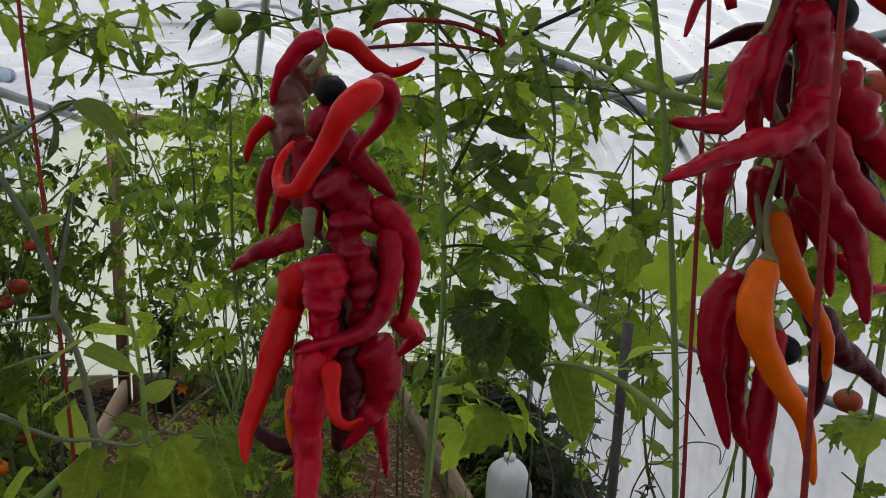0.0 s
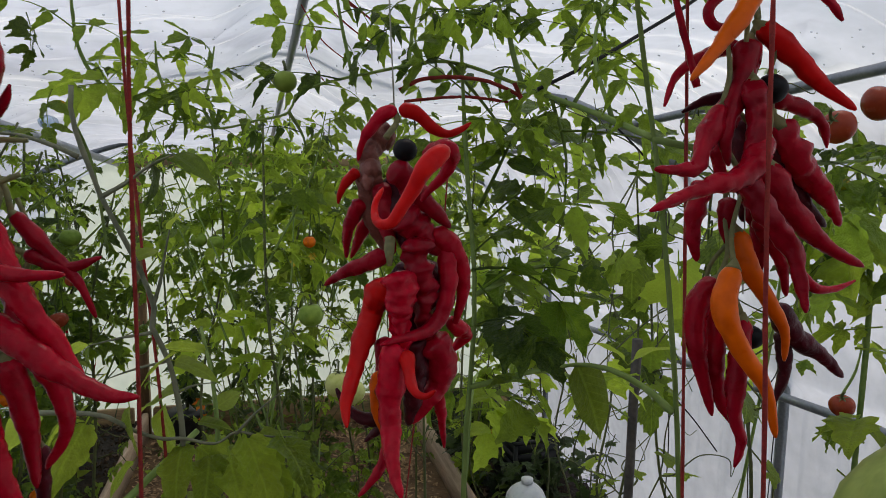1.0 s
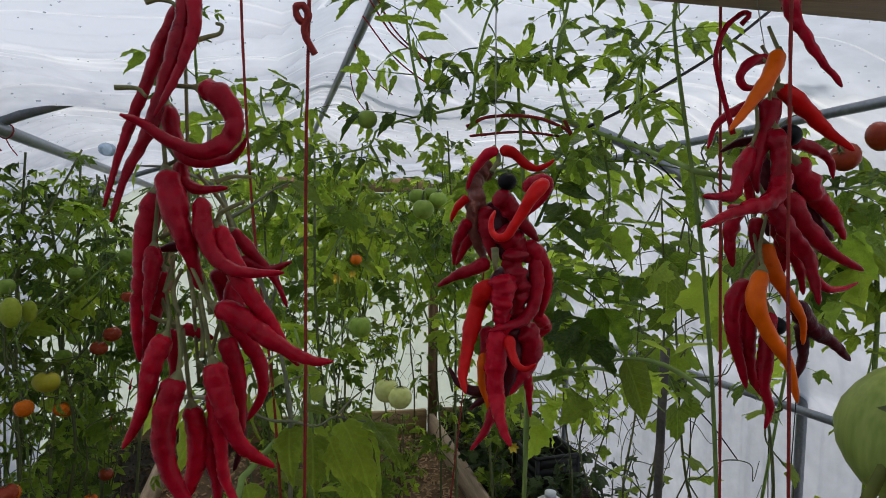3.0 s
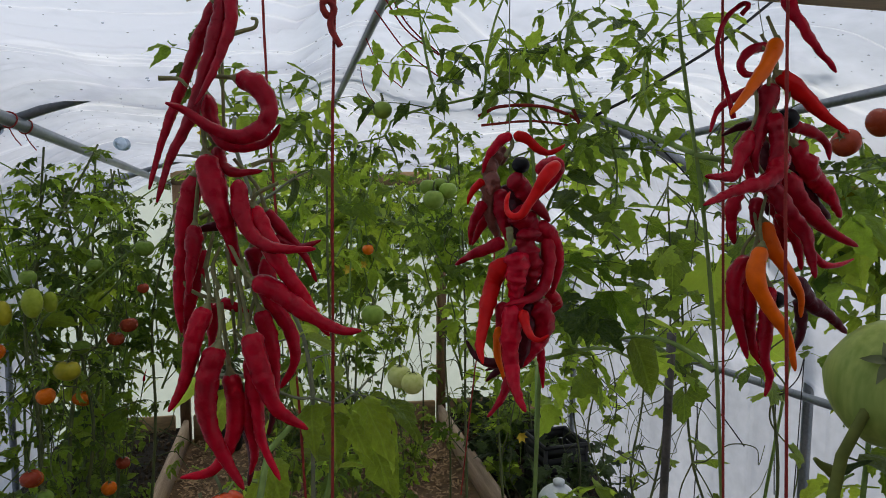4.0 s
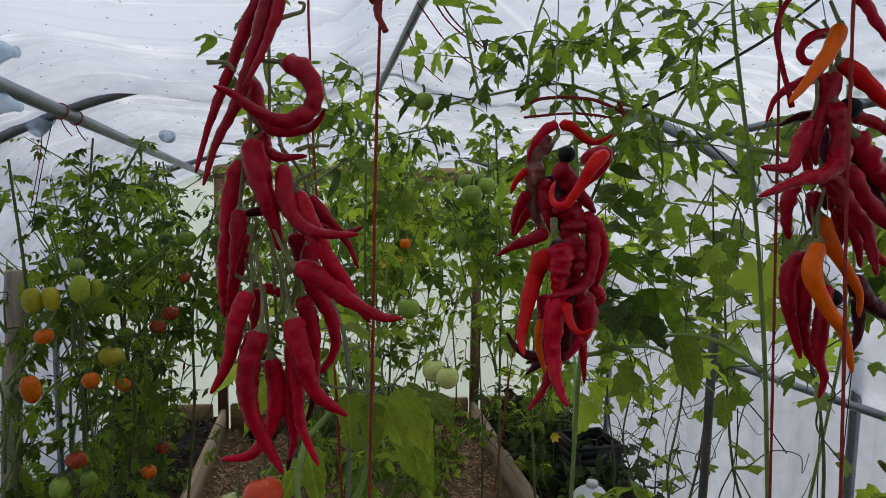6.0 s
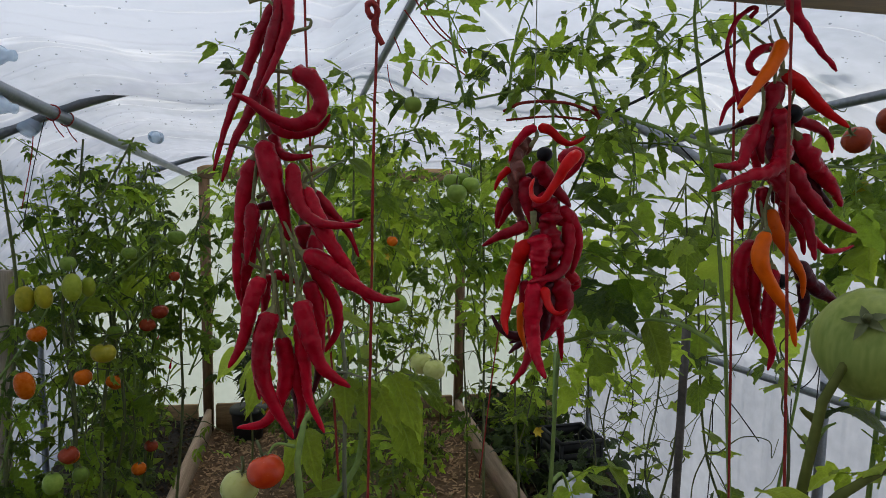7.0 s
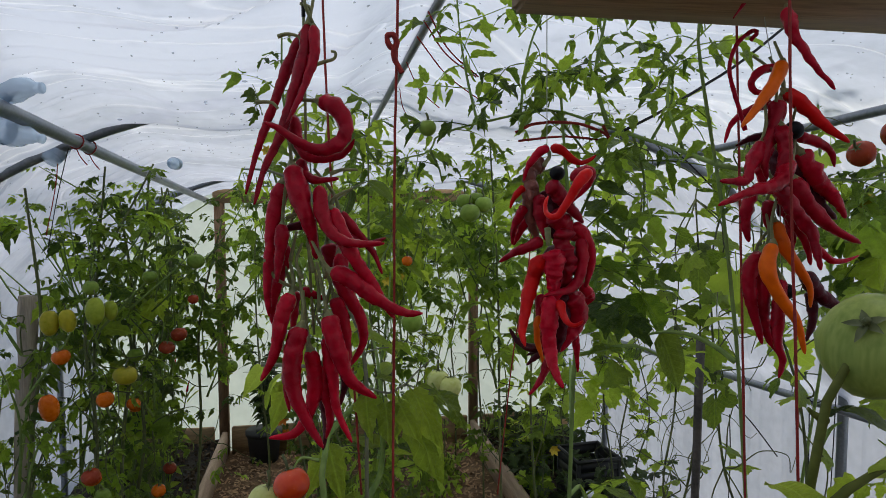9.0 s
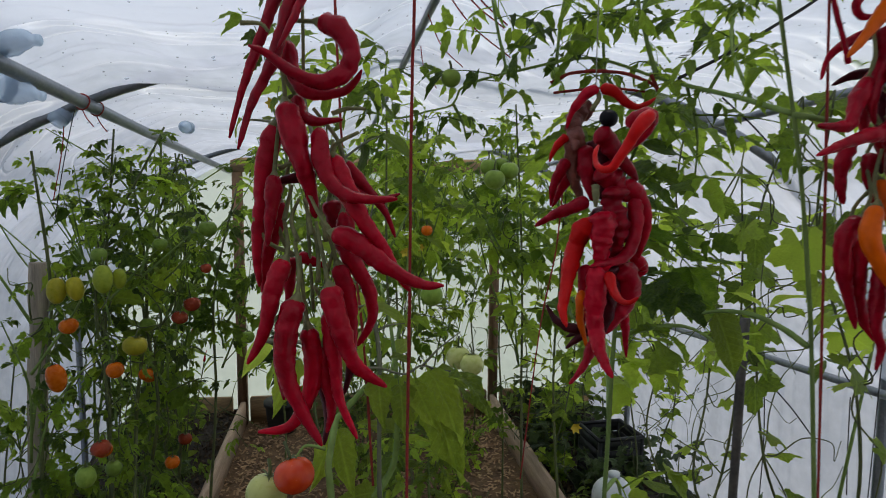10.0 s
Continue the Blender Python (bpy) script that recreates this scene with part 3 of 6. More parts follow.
def film_place(u, y):
    """The film sags under the hoops at the crown and the flanks and lies over them at the shoulders; it hangs in slack folds."""
    x, z = arch(u, y)
    mid, rise = axis(y)
    dx = x - mid
    crown = ease((0.70 - abs(dx)) / 0.34)
    flank = ease((abs(dx) - 0.92) / 0.16) * ease((z - 0.88) / 0.10)
    ridge = max(0.0, 1 - abs(dx) / 0.15)
    under = -0.022 + 0.090 * crown + 0.058 * flank - 0.044 * ease(ridge)
    q = y * 4.2 + dx * 0.8 + 1.1 * noise.noise(Vector((dx * 1.1, y * 0.7, 4.0)))
    fold = 0.0
    for f, size, o in ((1.0, 0.022, 0.0), (1.9, 0.011, 7.0), (3.7, 0.005, 3.0)):
        saw = (q * f + o + 0.35 * noise.noise(Vector((dx * 2.5, y * 1.5, o)))) % 1.0
        deep = max(0.1, 0.6 + 1.2 * noise.noise(Vector((dx * 1.6 + o, y * 1.2, o))))
        fold += size * deep * (saw / 0.90 if saw < 0.90 else (1 - saw) / 0.10)
    soft = 0.010 * noise.noise(Vector((dx * 9, y * 2.2, 3.0))) + 0.004 * noise.noise(Vector((dx * 24, y * 7, 9.0)))
    edge = ease(abs(1 - abs(u)) * 6) * (1 - 0.9 * min(1.0, ridge * 2)) * (0.35 if dx > 0.3 else 1.0)
    drop = under + (fold + soft) * edge
    if crown > 0.9 or flank > 0.9:
        drop = max(drop, 0.030)
    return Vector((x, y, z)) + Vector((mid - x, 0, 0.5 - z)).normalized() * drop


bm = bmesh.new()
grid = []
NU, NY = 200, 520
for j in range(NY + 1):
    y = Y_FRONT + (Y_BACK - Y_FRONT) * j / NY
    grid.append([bm.verts.new(film_place(-1 + 2 * i / NU, y)) for i in range(NU + 1)])
for a, b in zip(grid, grid[1:]):
    for i in range(NU):
        bm.faces.new((a[i], a[i + 1], b[i + 1], b[i]))
structure(part("ceiling", bm, FILM), "milky plastic film over the tunnel, creased and wet", "tunnel film")


def end_wall(name, y, label):
    """The film that closes an end, slack between its posts."""
    bm = bmesh.new()
    n, rows = 60, 24
    lines = []
    for j in range(rows + 1):
        k = j / rows
        line = []
        for i in range(n + 1):
            x, z = arch(-1 + 2 * i / n, y, -0.04)
            zz = z * k
            slack = 0.012 * noise.noise(Vector((x * 2.2, zz * 2.5, y)))
            line.append(bm.verts.new((x, y + slack, zz)))
        lines.append(line)
    for a, b in zip(lines, lines[1:]):
        for i in range(n):
            if (a[i].co - a[i + 1].co).length > 1e-5:
                bm.faces.new((a[i], a[i + 1], b[i + 1], b[i]))
    bmesh.ops.remove_doubles(bm, verts=bm.verts[:], dist=1e-5)
    return structure(part(name, bm, END_FILM), label, "film wall")


end_wall("wall_north", Y_BACK, "milky plastic film stretched over the tunnel's end, green backlight put into its colour")
# Unseen boards behind the camera, added to hold back light from the front.
bm = bmesh.new()
for k in range(19):
    x0 = axis(Y_FRONT)[0] - HALF - 0.02 + k * 0.1445
    box(bm, (x0, Y_FRONT - 0.03 - 0.004 * (k % 2), 0.0), (x0 + 0.142, Y_FRONT - 0.005, headroom(x0 + 0.071, Y_FRONT) + 0.085), 0.003)
structure(part("wall_south", bm, OLD_WOOD), "unseen boarded wall added at the near end to cut front light", "wall")

# Added ground outside the film; its pale colour reflects light onto the walls.
bm = bmesh.new()
bmesh.ops.create_grid(bm, x_segments=8, y_segments=8, size=300)
structure(part("ground", bm, BOUNCE_GROUND, smooth=False), "unseen pale ground added to bounce daylight onto the side film", "ground")


BEAR = 0.045


def bed(name, x0, x1, top, material, label, rough, seed):
    """A strip of ground with an uneven top."""
    bm = bmesh.new()
    nx, ny = max(4, int((x1 - x0) / 0.05)), 100
    rows = []
    for j in range(ny + 1):
        y = Y_FRONT + 0.02 + (Y_BACK - Y_FRONT - 0.04) * j / ny
        rows.append([bm.verts.new((x0 + (x1 - x0) * i / nx - BEAR * (y - Y_BACK), y, top + rough * noise.noise(Vector((i * 0.9, j * 0.9, seed))))) for i in range(nx + 1)])
    for a, b in zip(rows, rows[1:]):
        for i in range(nx):
            bm.faces.new((a[i], a[i + 1], b[i + 1], b[i]))
    return structure(part(name, bm, material), label, "ground")


bed("soil_bed_west", MID - HALF - 0.10, -0.478, 0.13, SOIL, "dark soil of the raised tomato bed", 0.03, 1)
bed("soil_bed_east", 0.982, MID + HALF - 0.17, 0.13, SOIL, "dark soil of the raised vine bed", 0.03, 2)
bed("path", -0.458, 0.962, 0.06, MULCH, "trodden path covered with wood chips", 0.012, 3)

bm = bmesh.new()
r = random.Random(3)
for i in range(6800):
    x, y = r.uniform(-0.42, 0.97), 4.0 - 2.6 * r.random() ** 1.2
    s = r.uniform(0.006, 0.017)
    m = Matrix.Translation((x, y, 0.066 + r.uniform(0, 0.012))) @ Euler((r.uniform(-0.5, 0.5), r.uniform(-0.5, 0.5), r.uniform(0, 6.28))).to_matrix().to_4x4()
    vs = [bm.verts.new(m @ Vector(p)) for p in ((-s, -s * 0.35, 0), (s, -s * 0.25, 0.001), (s * 0.8, s * 0.35, 0.003), (-s * 0.9, s * 0.3, 0.002))]
    bm.faces.new(vs)
part("wood_chips", bm, CHIPS, smooth=False)
tagged(scene.objects["wood_chips"], "pale wood chips strewn over the path", "wood chips", kind="stuff")


bm = bmesh.new()
for i in range(2600):
    x, y = (r.uniform(-0.95, -0.46), r.uniform(1.9, 3.95)) if i % 2 else (r.uniform(1.04, 1.52), r.uniform(2.2, 3.95))
    s = r.uniform(0.005, 0.020)
    m = Matrix.Translation((x, y, 0.134 + r.uniform(0, 0.012))) @ Euler((r.uniform(0, 6), r.uniform(0, 6), r.uniform(0, 6))).to_matrix().to_4x4()
    vs = [bm.verts.new(m @ (Vector(p) * s * r.uniform(0.6, 1.1))) for p in ((1, 0, -0.6), (-0.5, 0.85, -0.6), (-0.5, -0.85, -0.6), (0.1, 0.1, 0.9))]
    for k in ((0, 1, 3), (1, 2, 3), (2, 0, 3), (0, 2, 1)):
        bm.faces.new([vs[q] for q in k])
tagged(part("soil_clods", bm, CLOD, smooth=False), "crumbly dark soil clods and litter on the beds", "soil clods", kind="stuff")


def edging(name, x, label):
    """The board that holds a bed, made of two lengths."""
    t = thing(name, (x, 2.0, 0.0), label, "board")
    for y0, y1, off in ((1.9, 3.97, 0.0), (-0.75, 1.895, 0.004)):
        bm = box(bmesh.new(), (x - 0.014 + off, y0, 0.02), (x + 0.014 + off, y1, 0.20), 0.004)
        for v in bm.verts:
            v.co.x -= BEAR * (v.co.y - Y_BACK)
        part("board", bm, OLD_WOOD, t)
    return t


edging("edging_board", -0.468, "weathered timber board edging the tomato bed")
edging("edging_board", 0.972, "weathered timber board edging the vine bed")

# the door posts and base boards of the end
for x, lab in ((-0.470, "rough wooden door post at the tunnel's end"), (0.985, "rough wooden door post with bark edge at the end")):
    bm = box(bmesh.new(), (x - 0.025, 3.93, 0.0), (x + 0.025, 3.985, 1.60), 0.004)
    tagged(part("door_post", bm, POST_WOOD), lab, "post", "posts of the end frame")
tagged(part("door_header", box(bmesh.new(), (-0.50, 3.925, 1.505), (0.98, 3.985, 1.585), 0.005), TIMBER), "wooden header across the tunnel's end frame", "beam")
for x0, x1 in ((MID - HALF + 0.06, -0.53), (1.03, MID + HALF - 0.06), (-0.43, 0.95)):
    bm = box(bmesh.new(), (x0, 3.945, 0.0), (x1, 3.985, 0.215), 0.004)
    tagged(part("base_board", bm, TIMBER), "brown timber base board at the end wall", "board", "base boards of the end wall")


def hoop(y):
    pts = []
    for i in range(41):
        x, z = arch(-1 + 2 * i / 40, y)
        pts.append((x, y, z))
    return tagged(rod("hoop", pts, 0.0150, STEEL, sides=10, n=80), "grey galvanised steel hoop carrying the film", "hoop", "hoops of the tunnel")


for y in (0.30, Y_MID, 3.40):
    hoop(y)


def purlin(x, z, label, r=0.0125):
    """A tube along the tunnel, tied under the hoops; x and z where it passes the middle hoop."""
    pts = [(x - 0.068 * (y - Y_MID), y, z - 0.060 * (y - Y_MID)) for y in (-0.75, 0.6, Y_MID, 2.9, 3.95)]
    return tagged(rod("purlin", pts, r, STEEL, sides=10), label, "tube", "purlins of the tunnel")


purlin(-0.371, 1.634, "grey steel tube along the tunnel's shoulder", 0.0150)
purlin(0.352, 1.757, "grey steel tube along the tunnel's ridge", 0.0085)
purlin(1.092, 1.603, "thin grey steel tube along the tunnel's shoulder", 0.0090)
purlin(1.650, 0.896, "grey steel tube along the tunnel's side")

# the timber that the chilli strings hang from
turn = Matrix.Translation((0.380, 0.654, 1.627)) @ Matrix.Rotation(radians(2.5), 4, "Z")
bm = box(bmesh.new(), (0, -0.058, 0.0), (0.45, 0.003, 0.066), 0.003, turn)
tagged(part("hanging_beam", bm, TIMBER), "brown stained timber beam with sawn end", "beam")

# ---------- strings of chillies ----------
left_bunch = thing("chilli_bunch", (0.233, 0.652, 1.620), "long bunch of crimson chillies hung on a black cord", "chilli bunch", "hanging chilli bunches")
L = left_bunch
L["girth"] = 0.814
chilli(L, [(0.231, 0.661, 1.610), (0.219, 0.660, 1.582), (0.207, 0.656, 1.549), (0.198, 0.651, 1.521), (0.192, 0.646, 1.496)], 0.0100, CRIMSON, 0.14)
chilli(L, [(0.235, 0.652, 1.614), (0.233, 0.648, 1.592), (0.225, 0.643, 1.563), (0.217, 0.638, 1.536), (0.206, 0.634, 1.512), (0.200, 0.629, 1.489)], 0.0118, CRIMSON, 0.14, stalk=[(0.236, 0.652, 1.615), (0.237, 0.652, 1.624), (0.230, 0.652, 1.627)])
chilli(L, [(0.239, 0.648, 1.612), (0.240, 0.643, 1.593), (0.235, 0.639, 1.574), (0.228, 0.634, 1.556), (0.221, 0.631, 1.542)], 0.0092, CRIMSON, 0.14)
chilli(L, [(0.242, 0.639, 1.559), (0.253, 0.634, 1.555), (0.260, 0.632, 1.544), (0.258, 0.630, 1.532), (0.244, 0.628, 1.525), (0.228, 0.627, 1.531), (0.216, 0.625, 1.539), (0.208, 0.621, 1.542)], 0.0145, CRIMSON, stalk=[(0.243, 0.639, 1.559), (0.234, 0.643, 1.560), (0.220, 0.647, 1.561)])
chilli(L, [(0.223, 0.656, 1.552), (0.227, 0.651, 1.534), (0.236, 0.647, 1.522), (0.254, 0.643, 1.522), (0.262, 0.638, 1.527), (0.266, 0.634, 1.533)], 0.0115, CRIMSON)
chilli(L, [(0.228, 0.656, 1.521), (0.232, 0.651, 1.510), (0.240, 0.647, 1.506), (0.255, 0.643, 1.507)], 0.010, CRIMSON)
chilli(L, [(0.223, 0.647, 1.516), (0.227, 0.642, 1.501), (0.232, 0.638, 1.484), (0.237, 0.642, 1.466), (0.239, 0.646, 1.451)], 0.018, CRIMSON)
chilli(L, [(0.217, 0.655, 1.506), (0.211, 0.655, 1.486), (0.207, 0.655, 1.458), (0.204, 0.655, 1.431), (0.205, 0.655, 1.410)], 0.0155, CRIMSON, stalk=[(0.217, 0.655, 1.506), (0.220, 0.656, 1.517), (0.227, 0.656, 1.522)])
chilli(L, [(0.242, 0.638, 1.502), (0.244, 0.634, 1.482), (0.252, 0.629, 1.468), (0.265, 0.625, 1.463), (0.285, 0.621, 1.463)], 0.013, RED, calyx=False)
chilli(L, [(0.249, 0.642, 1.487), (0.256, 0.638, 1.470), (0.265, 0.633, 1.452), (0.279, 0.631, 1.432), (0.287, 0.629, 1.418), (0.292, 0.629, 1.411)], 0.0145, RED, stalk=[(0.249, 0.642, 1.487), (0.251, 0.642, 1.493), (0.264, 0.643, 1.500)])
chilli(L, [(0.255, 0.656, 1.484), (0.268, 0.655, 1.468), (0.279, 0.655, 1.454), (0.285, 0.655, 1.439)], 0.009, CRIMSON)
chilli(L, [(0.259, 0.655, 1.467), (0.275, 0.655, 1.461), (0.288, 0.656, 1.465)], 0.008, CRIMSON)
chilli(L, [(0.238, 0.664, 1.477), (0.226, 0.664, 1.474), (0.211, 0.664, 1.471)], 0.009, MAROON)
chilli(L, [(0.249, 0.633, 1.444), (0.261, 0.629, 1.439), (0.280, 0.625, 1.425), (0.298, 0.620, 1.416), (0.310, 0.616, 1.416)], 0.0145, RED)
chilli(L, [(0.255, 0.660, 1.455), (0.257, 0.655, 1.430), (0.268, 0.655, 1.410), (0.271, 0.655, 1.390), (0.262, 0.655, 1.373)], 0.0145, CRIMSON)
chilli(L, [(0.216, 0.664, 1.461), (0.212, 0.664, 1.440), (0.207, 0.663, 1.420), (0.206, 0.663, 1.403)], 0.0135, CRIMSON)
chilli(L, [(0.222, 0.642, 1.428), (0.215, 0.637, 1.410), (0.212, 0.633, 1.392), (0.207, 0.632, 1.380), (0.202, 0.628, 1.371)], 0.014, RED, stalk=[(0.222, 0.642, 1.428), (0.223, 0.646, 1.435), (0.220, 0.655, 1.449)])
chilli(L, [(0.229, 0.633, 1.407), (0.223, 0.628, 1.386), (0.224, 0.625, 1.363), (0.234, 0.624, 1.340), (0.243, 0.619, 1.326)], 0.0165, RED, stalk=[(0.229, 0.633, 1.407), (0.230, 0.637, 1.419), (0.227, 0.646, 1.438)])
chilli(L, [(0.217, 0.654, 1.379), (0.216, 0.654, 1.359), (0.218, 0.654, 1.341)], 0.009, CRIMSON)
chilli(L, [(0.234, 0.641, 1.389), (0.237, 0.641, 1.366), (0.233, 0.641, 1.345), (0.223, 0.637, 1.331), (0.206, 0.632, 1.330)], 0.014, RED, stalk=[(0.234, 0.641, 1.390), (0.232, 0.646, 1.399), (0.229, 0.650, 1.429)])
chilli(L, [(0.245, 0.642, 1.398), (0.249, 0.637, 1.371), (0.252, 0.635, 1.347), (0.262, 0.632, 1.324)], 0.012, RED)
chilli(L, [(0.247, 0.633, 1.414), (0.253, 0.628, 1.391), (0.262, 0.627, 1.369), (0.279, 0.624, 1.357)], 0.0165, RED, stalk=[(0.246, 0.633, 1.415), (0.244, 0.637, 1.427), (0.239, 0.646, 1.449)])
chilli(L, [(0.251, 0.651, 1.424), (0.257, 0.650, 1.404), (0.259, 0.650, 1.383), (0.260, 0.650, 1.367)], 0.0135, CRIMSON, stalk=[(0.250, 0.651, 1.425), (0.247, 0.651, 1.437), (0.241, 0.651, 1.449)])
chilli(L, [(0.239, 0.659, 1.357), (0.244, 0.659, 1.331), (0.241, 0.658, 1.310)], 0.0105, MAROON)
chilli(L, [(0.257, 0.663, 1.381), (0.257, 0.663, 1.355), (0.253, 0.663, 1.340)], 0.010, MAROON)
chilli(L, [(0.216, 0.647, 1.476), (0.215, 0.645, 1.462), (0.213, 0.643, 1.446), (0.212, 0.643, 1.435)], 0.0115, CRIMSON)
chilli(L, [(0.242, 0.644, 1.377), (0.244, 0.642, 1.357), (0.247, 0.640, 1.339), (0.244, 0.640, 1.325)], 0.0110, RED)
chilli(L, [(0.227, 0.659, 1.428), (0.236, 0.659, 1.424), (0.244, 0.659, 1.421)], 0.009, CRIMSON)
chilli(L, [(0.222, 0.664, 1.427), (0.221, 0.663, 1.406), (0.220, 0.663, 1.394)], 0.011, CRIMSON)
chilli(L, [(0.246, 0.668, 1.461), (0.250, 0.668, 1.443), (0.254, 0.668, 1.426)], 0.014, CRIMSON)
for pts in ([(0.240, 0.644, 1.584), (0.247, 0.642, 1.586), (0.253, 0.641, 1.588), (0.254, 0.641, 1.592), (0.251, 0.642, 1.593)], [(0.215, 0.648, 1.603), (0.221, 0.648, 1.605), (0.228, 0.648, 1.604), (0.231, 0.648, 1.601)], [(0.249, 0.643, 1.510), (0.257, 0.644, 1.513), (0.263, 0.642, 1.513), (0.268, 0.642, 1.513)],
            [(0.200, 0.643, 1.558), (0.211, 0.644, 1.558), (0.215, 0.644, 1.554)], [(0.218, 0.652, 1.479), (0.224, 0.652, 1.482), (0.231, 0.652, 1.481)], [(0.221, 0.647, 1.450), (0.223, 0.652, 1.461), (0.225, 0.655, 1.470)], [(0.237, 0.643, 1.442), (0.235, 0.647, 1.451), (0.232, 0.652, 1.462)], [(0.229, 0.643, 1.438), (0.225, 0.647, 1.450), (0.229, 0.652, 1.462)], [(0.245, 0.643, 1.438), (0.243, 0.647, 1.449), (0.239, 0.652, 1.462)], [(0.240, 0.643, 1.414), (0.240, 0.647, 1.429), (0.237, 0.652, 1.445)]):
    rod("bare_stalk", pts, lambda s: 0.0015 - 0.0006 * s, STALK, L, "bare curled stalk")
rod("stem", [(0.232, 0.656, 1.621), (0.232, 0.660, 1.558), (0.232, 0.660, 1.478), (0.236, 0.655, 1.396)], 0.0010, STALK, L, "dry beige stem core")
rod("cord", [(0.232, 0.657, 1.738), (0.232, 0.657, 1.676), (0.232, 0.656, 1.619)], 0.0014, CORD, L, "black cord")

middle_bunch = thing("chilli_bunch", (0.418, 0.689, 1.538), "short thick bunch of wrinkled red chillies", "chilli bunch", "hanging chilli bunches")
M = middle_bunch
M["girth"] = 1.0
chilli(M, [(0.420, 0.686, 1.534), (0.429, 0.686, 1.532), (0.437, 0.685, 1.525), (0.445, 0.685, 1.522), (0.453, 0.684, 1.525), (0.457, 0.684, 1.528)], 0.0073, BRIGHT, 0.06, calyx=False)
chilli(M, [(0.419, 0.686, 1.534), (0.411, 0.688, 1.530), (0.406, 0.689, 1.524), (0.402, 0.690, 1.517), (0.400, 0.692, 1.508)], 0.0068, RED, 0.10, calyx=False)
chilli(M, [(0.420, 0.702, 1.522), (0.412, 0.700, 1.520), (0.407, 0.698, 1.514), (0.405, 0.692, 1.503), (0.404, 0.685, 1.493)], 0.0134, BROWN, 0.30, calyx=False)
chilli(M, [(0.407, 0.690, 1.509), (0.406, 0.694, 1.497), (0.407, 0.699, 1.481), (0.412, 0.704, 1.468), (0.420, 0.708, 1.453)], 0.0120, BROWN, 0.18, calyx=False)
chilli(M, [(0.434, 0.636, 1.513), (0.428, 0.631, 1.509), (0.422, 0.628, 1.503), (0.418, 0.630, 1.495), (0.413, 0.631, 1.487), (0.409, 0.632, 1.481), (0.405, 0.635, 1.480), (0.403, 0.641, 1.483), (0.404, 0.647, 1.489), (0.408, 0.653, 1.495)], 0.0088, BRIGHT, 0.05, calyx=False, slim=0.75)
chilli(M, [(0.429, 0.662, 1.508), (0.434, 0.653, 1.513), (0.437, 0.644, 1.513), (0.439, 0.648, 1.509), (0.436, 0.652, 1.501), (0.430, 0.656, 1.494), (0.427, 0.660, 1.489)], 0.0090, RED, 0.10, calyx=False)
chilli(M, [(0.414, 0.672, 1.505), (0.422, 0.675, 1.499), (0.431, 0.678, 1.489), (0.441, 0.681, 1.480), (0.447, 0.684, 1.474)], 0.0128, CRIMSON, 0.10, calyx=False)
chilli(M, [(0.400, 0.690, 1.503), (0.394, 0.692, 1.497), (0.391, 0.694, 1.491), (0.390, 0.696, 1.486)], 0.0059, BRIGHT, 0.05, calyx=False)
chilli(M, [(0.402, 0.695, 1.488), (0.397, 0.699, 1.477), (0.395, 0.704, 1.467), (0.395, 0.708, 1.456)], 0.0085, CRIMSON, 0.10, calyx=False)
chilli(M, [(0.409, 0.705, 1.481), (0.404, 0.708, 1.471), (0.401, 0.712, 1.463), (0.398, 0.715, 1.455)], 0.0077, RED, 0.10, calyx=False)
chilli(M, [(0.413, 0.682, 1.461), (0.405, 0.687, 1.456), (0.396, 0.692, 1.452), (0.389, 0.698, 1.447), (0.383, 0.704, 1.442)], 0.0089, CRIMSON, 0.10, calyx=False)
chilli(M, [(0.415, 0.674, 1.448), (0.409, 0.680, 1.441), (0.406, 0.686, 1.430), (0.400, 0.678, 1.415), (0.395, 0.670, 1.401), (0.391, 0.661, 1.391), (0.391, 0.652, 1.383)], 0.0131, BRIGHT, 0.12, calyx=False)
chilli(M, [(0.417, 0.668, 1.454), (0.419, 0.669, 1.444), (0.418, 0.670, 1.432), (0.420, 0.671, 1.420), (0.418, 0.672, 1.406)], 0.0145, RED, 0.30, calyx=False)
chilli(M, [(0.426, 0.676, 1.470), (0.429, 0.677, 1.456), (0.432, 0.678, 1.443), (0.433, 0.680, 1.430), (0.435, 0.681, 1.418), (0.435, 0.682, 1.404)], 0.0153, CRIMSON, 0.30, calyx=False)
chilli(M, [(0.437, 0.682, 1.473), (0.446, 0.684, 1.465), (0.453, 0.685, 1.454), (0.455, 0.687, 1.441), (0.453, 0.688, 1.429), (0.451, 0.690, 1.420)], 0.0116, RED, 0.10, calyx=False)
chilli(M, [(0.449, 0.690, 1.423), (0.456, 0.696, 1.417), (0.461, 0.702, 1.412), (0.457, 0.704, 1.406), (0.450, 0.705, 1.400)], 0.0095, RED, 0.10, calyx=False)
chilli(M, [(0.444, 0.682, 1.464), (0.445, 0.680, 1.452), (0.444, 0.678, 1.439), (0.440, 0.676, 1.428), (0.431, 0.671, 1.422), (0.419, 0.667, 1.421), (0.408, 0.662, 1.419)], 0.0099, CRIMSON, 0.10, calyx=False)
chilli(M, [(0.414, 0.668, 1.419), (0.414, 0.665, 1.405), (0.413, 0.663, 1.390), (0.413, 0.660, 1.378), (0.412, 0.651, 1.369), (0.412, 0.641, 1.363), (0.414, 0.632, 1.356)], 0.0135, RED, 0.12, calyx=False)
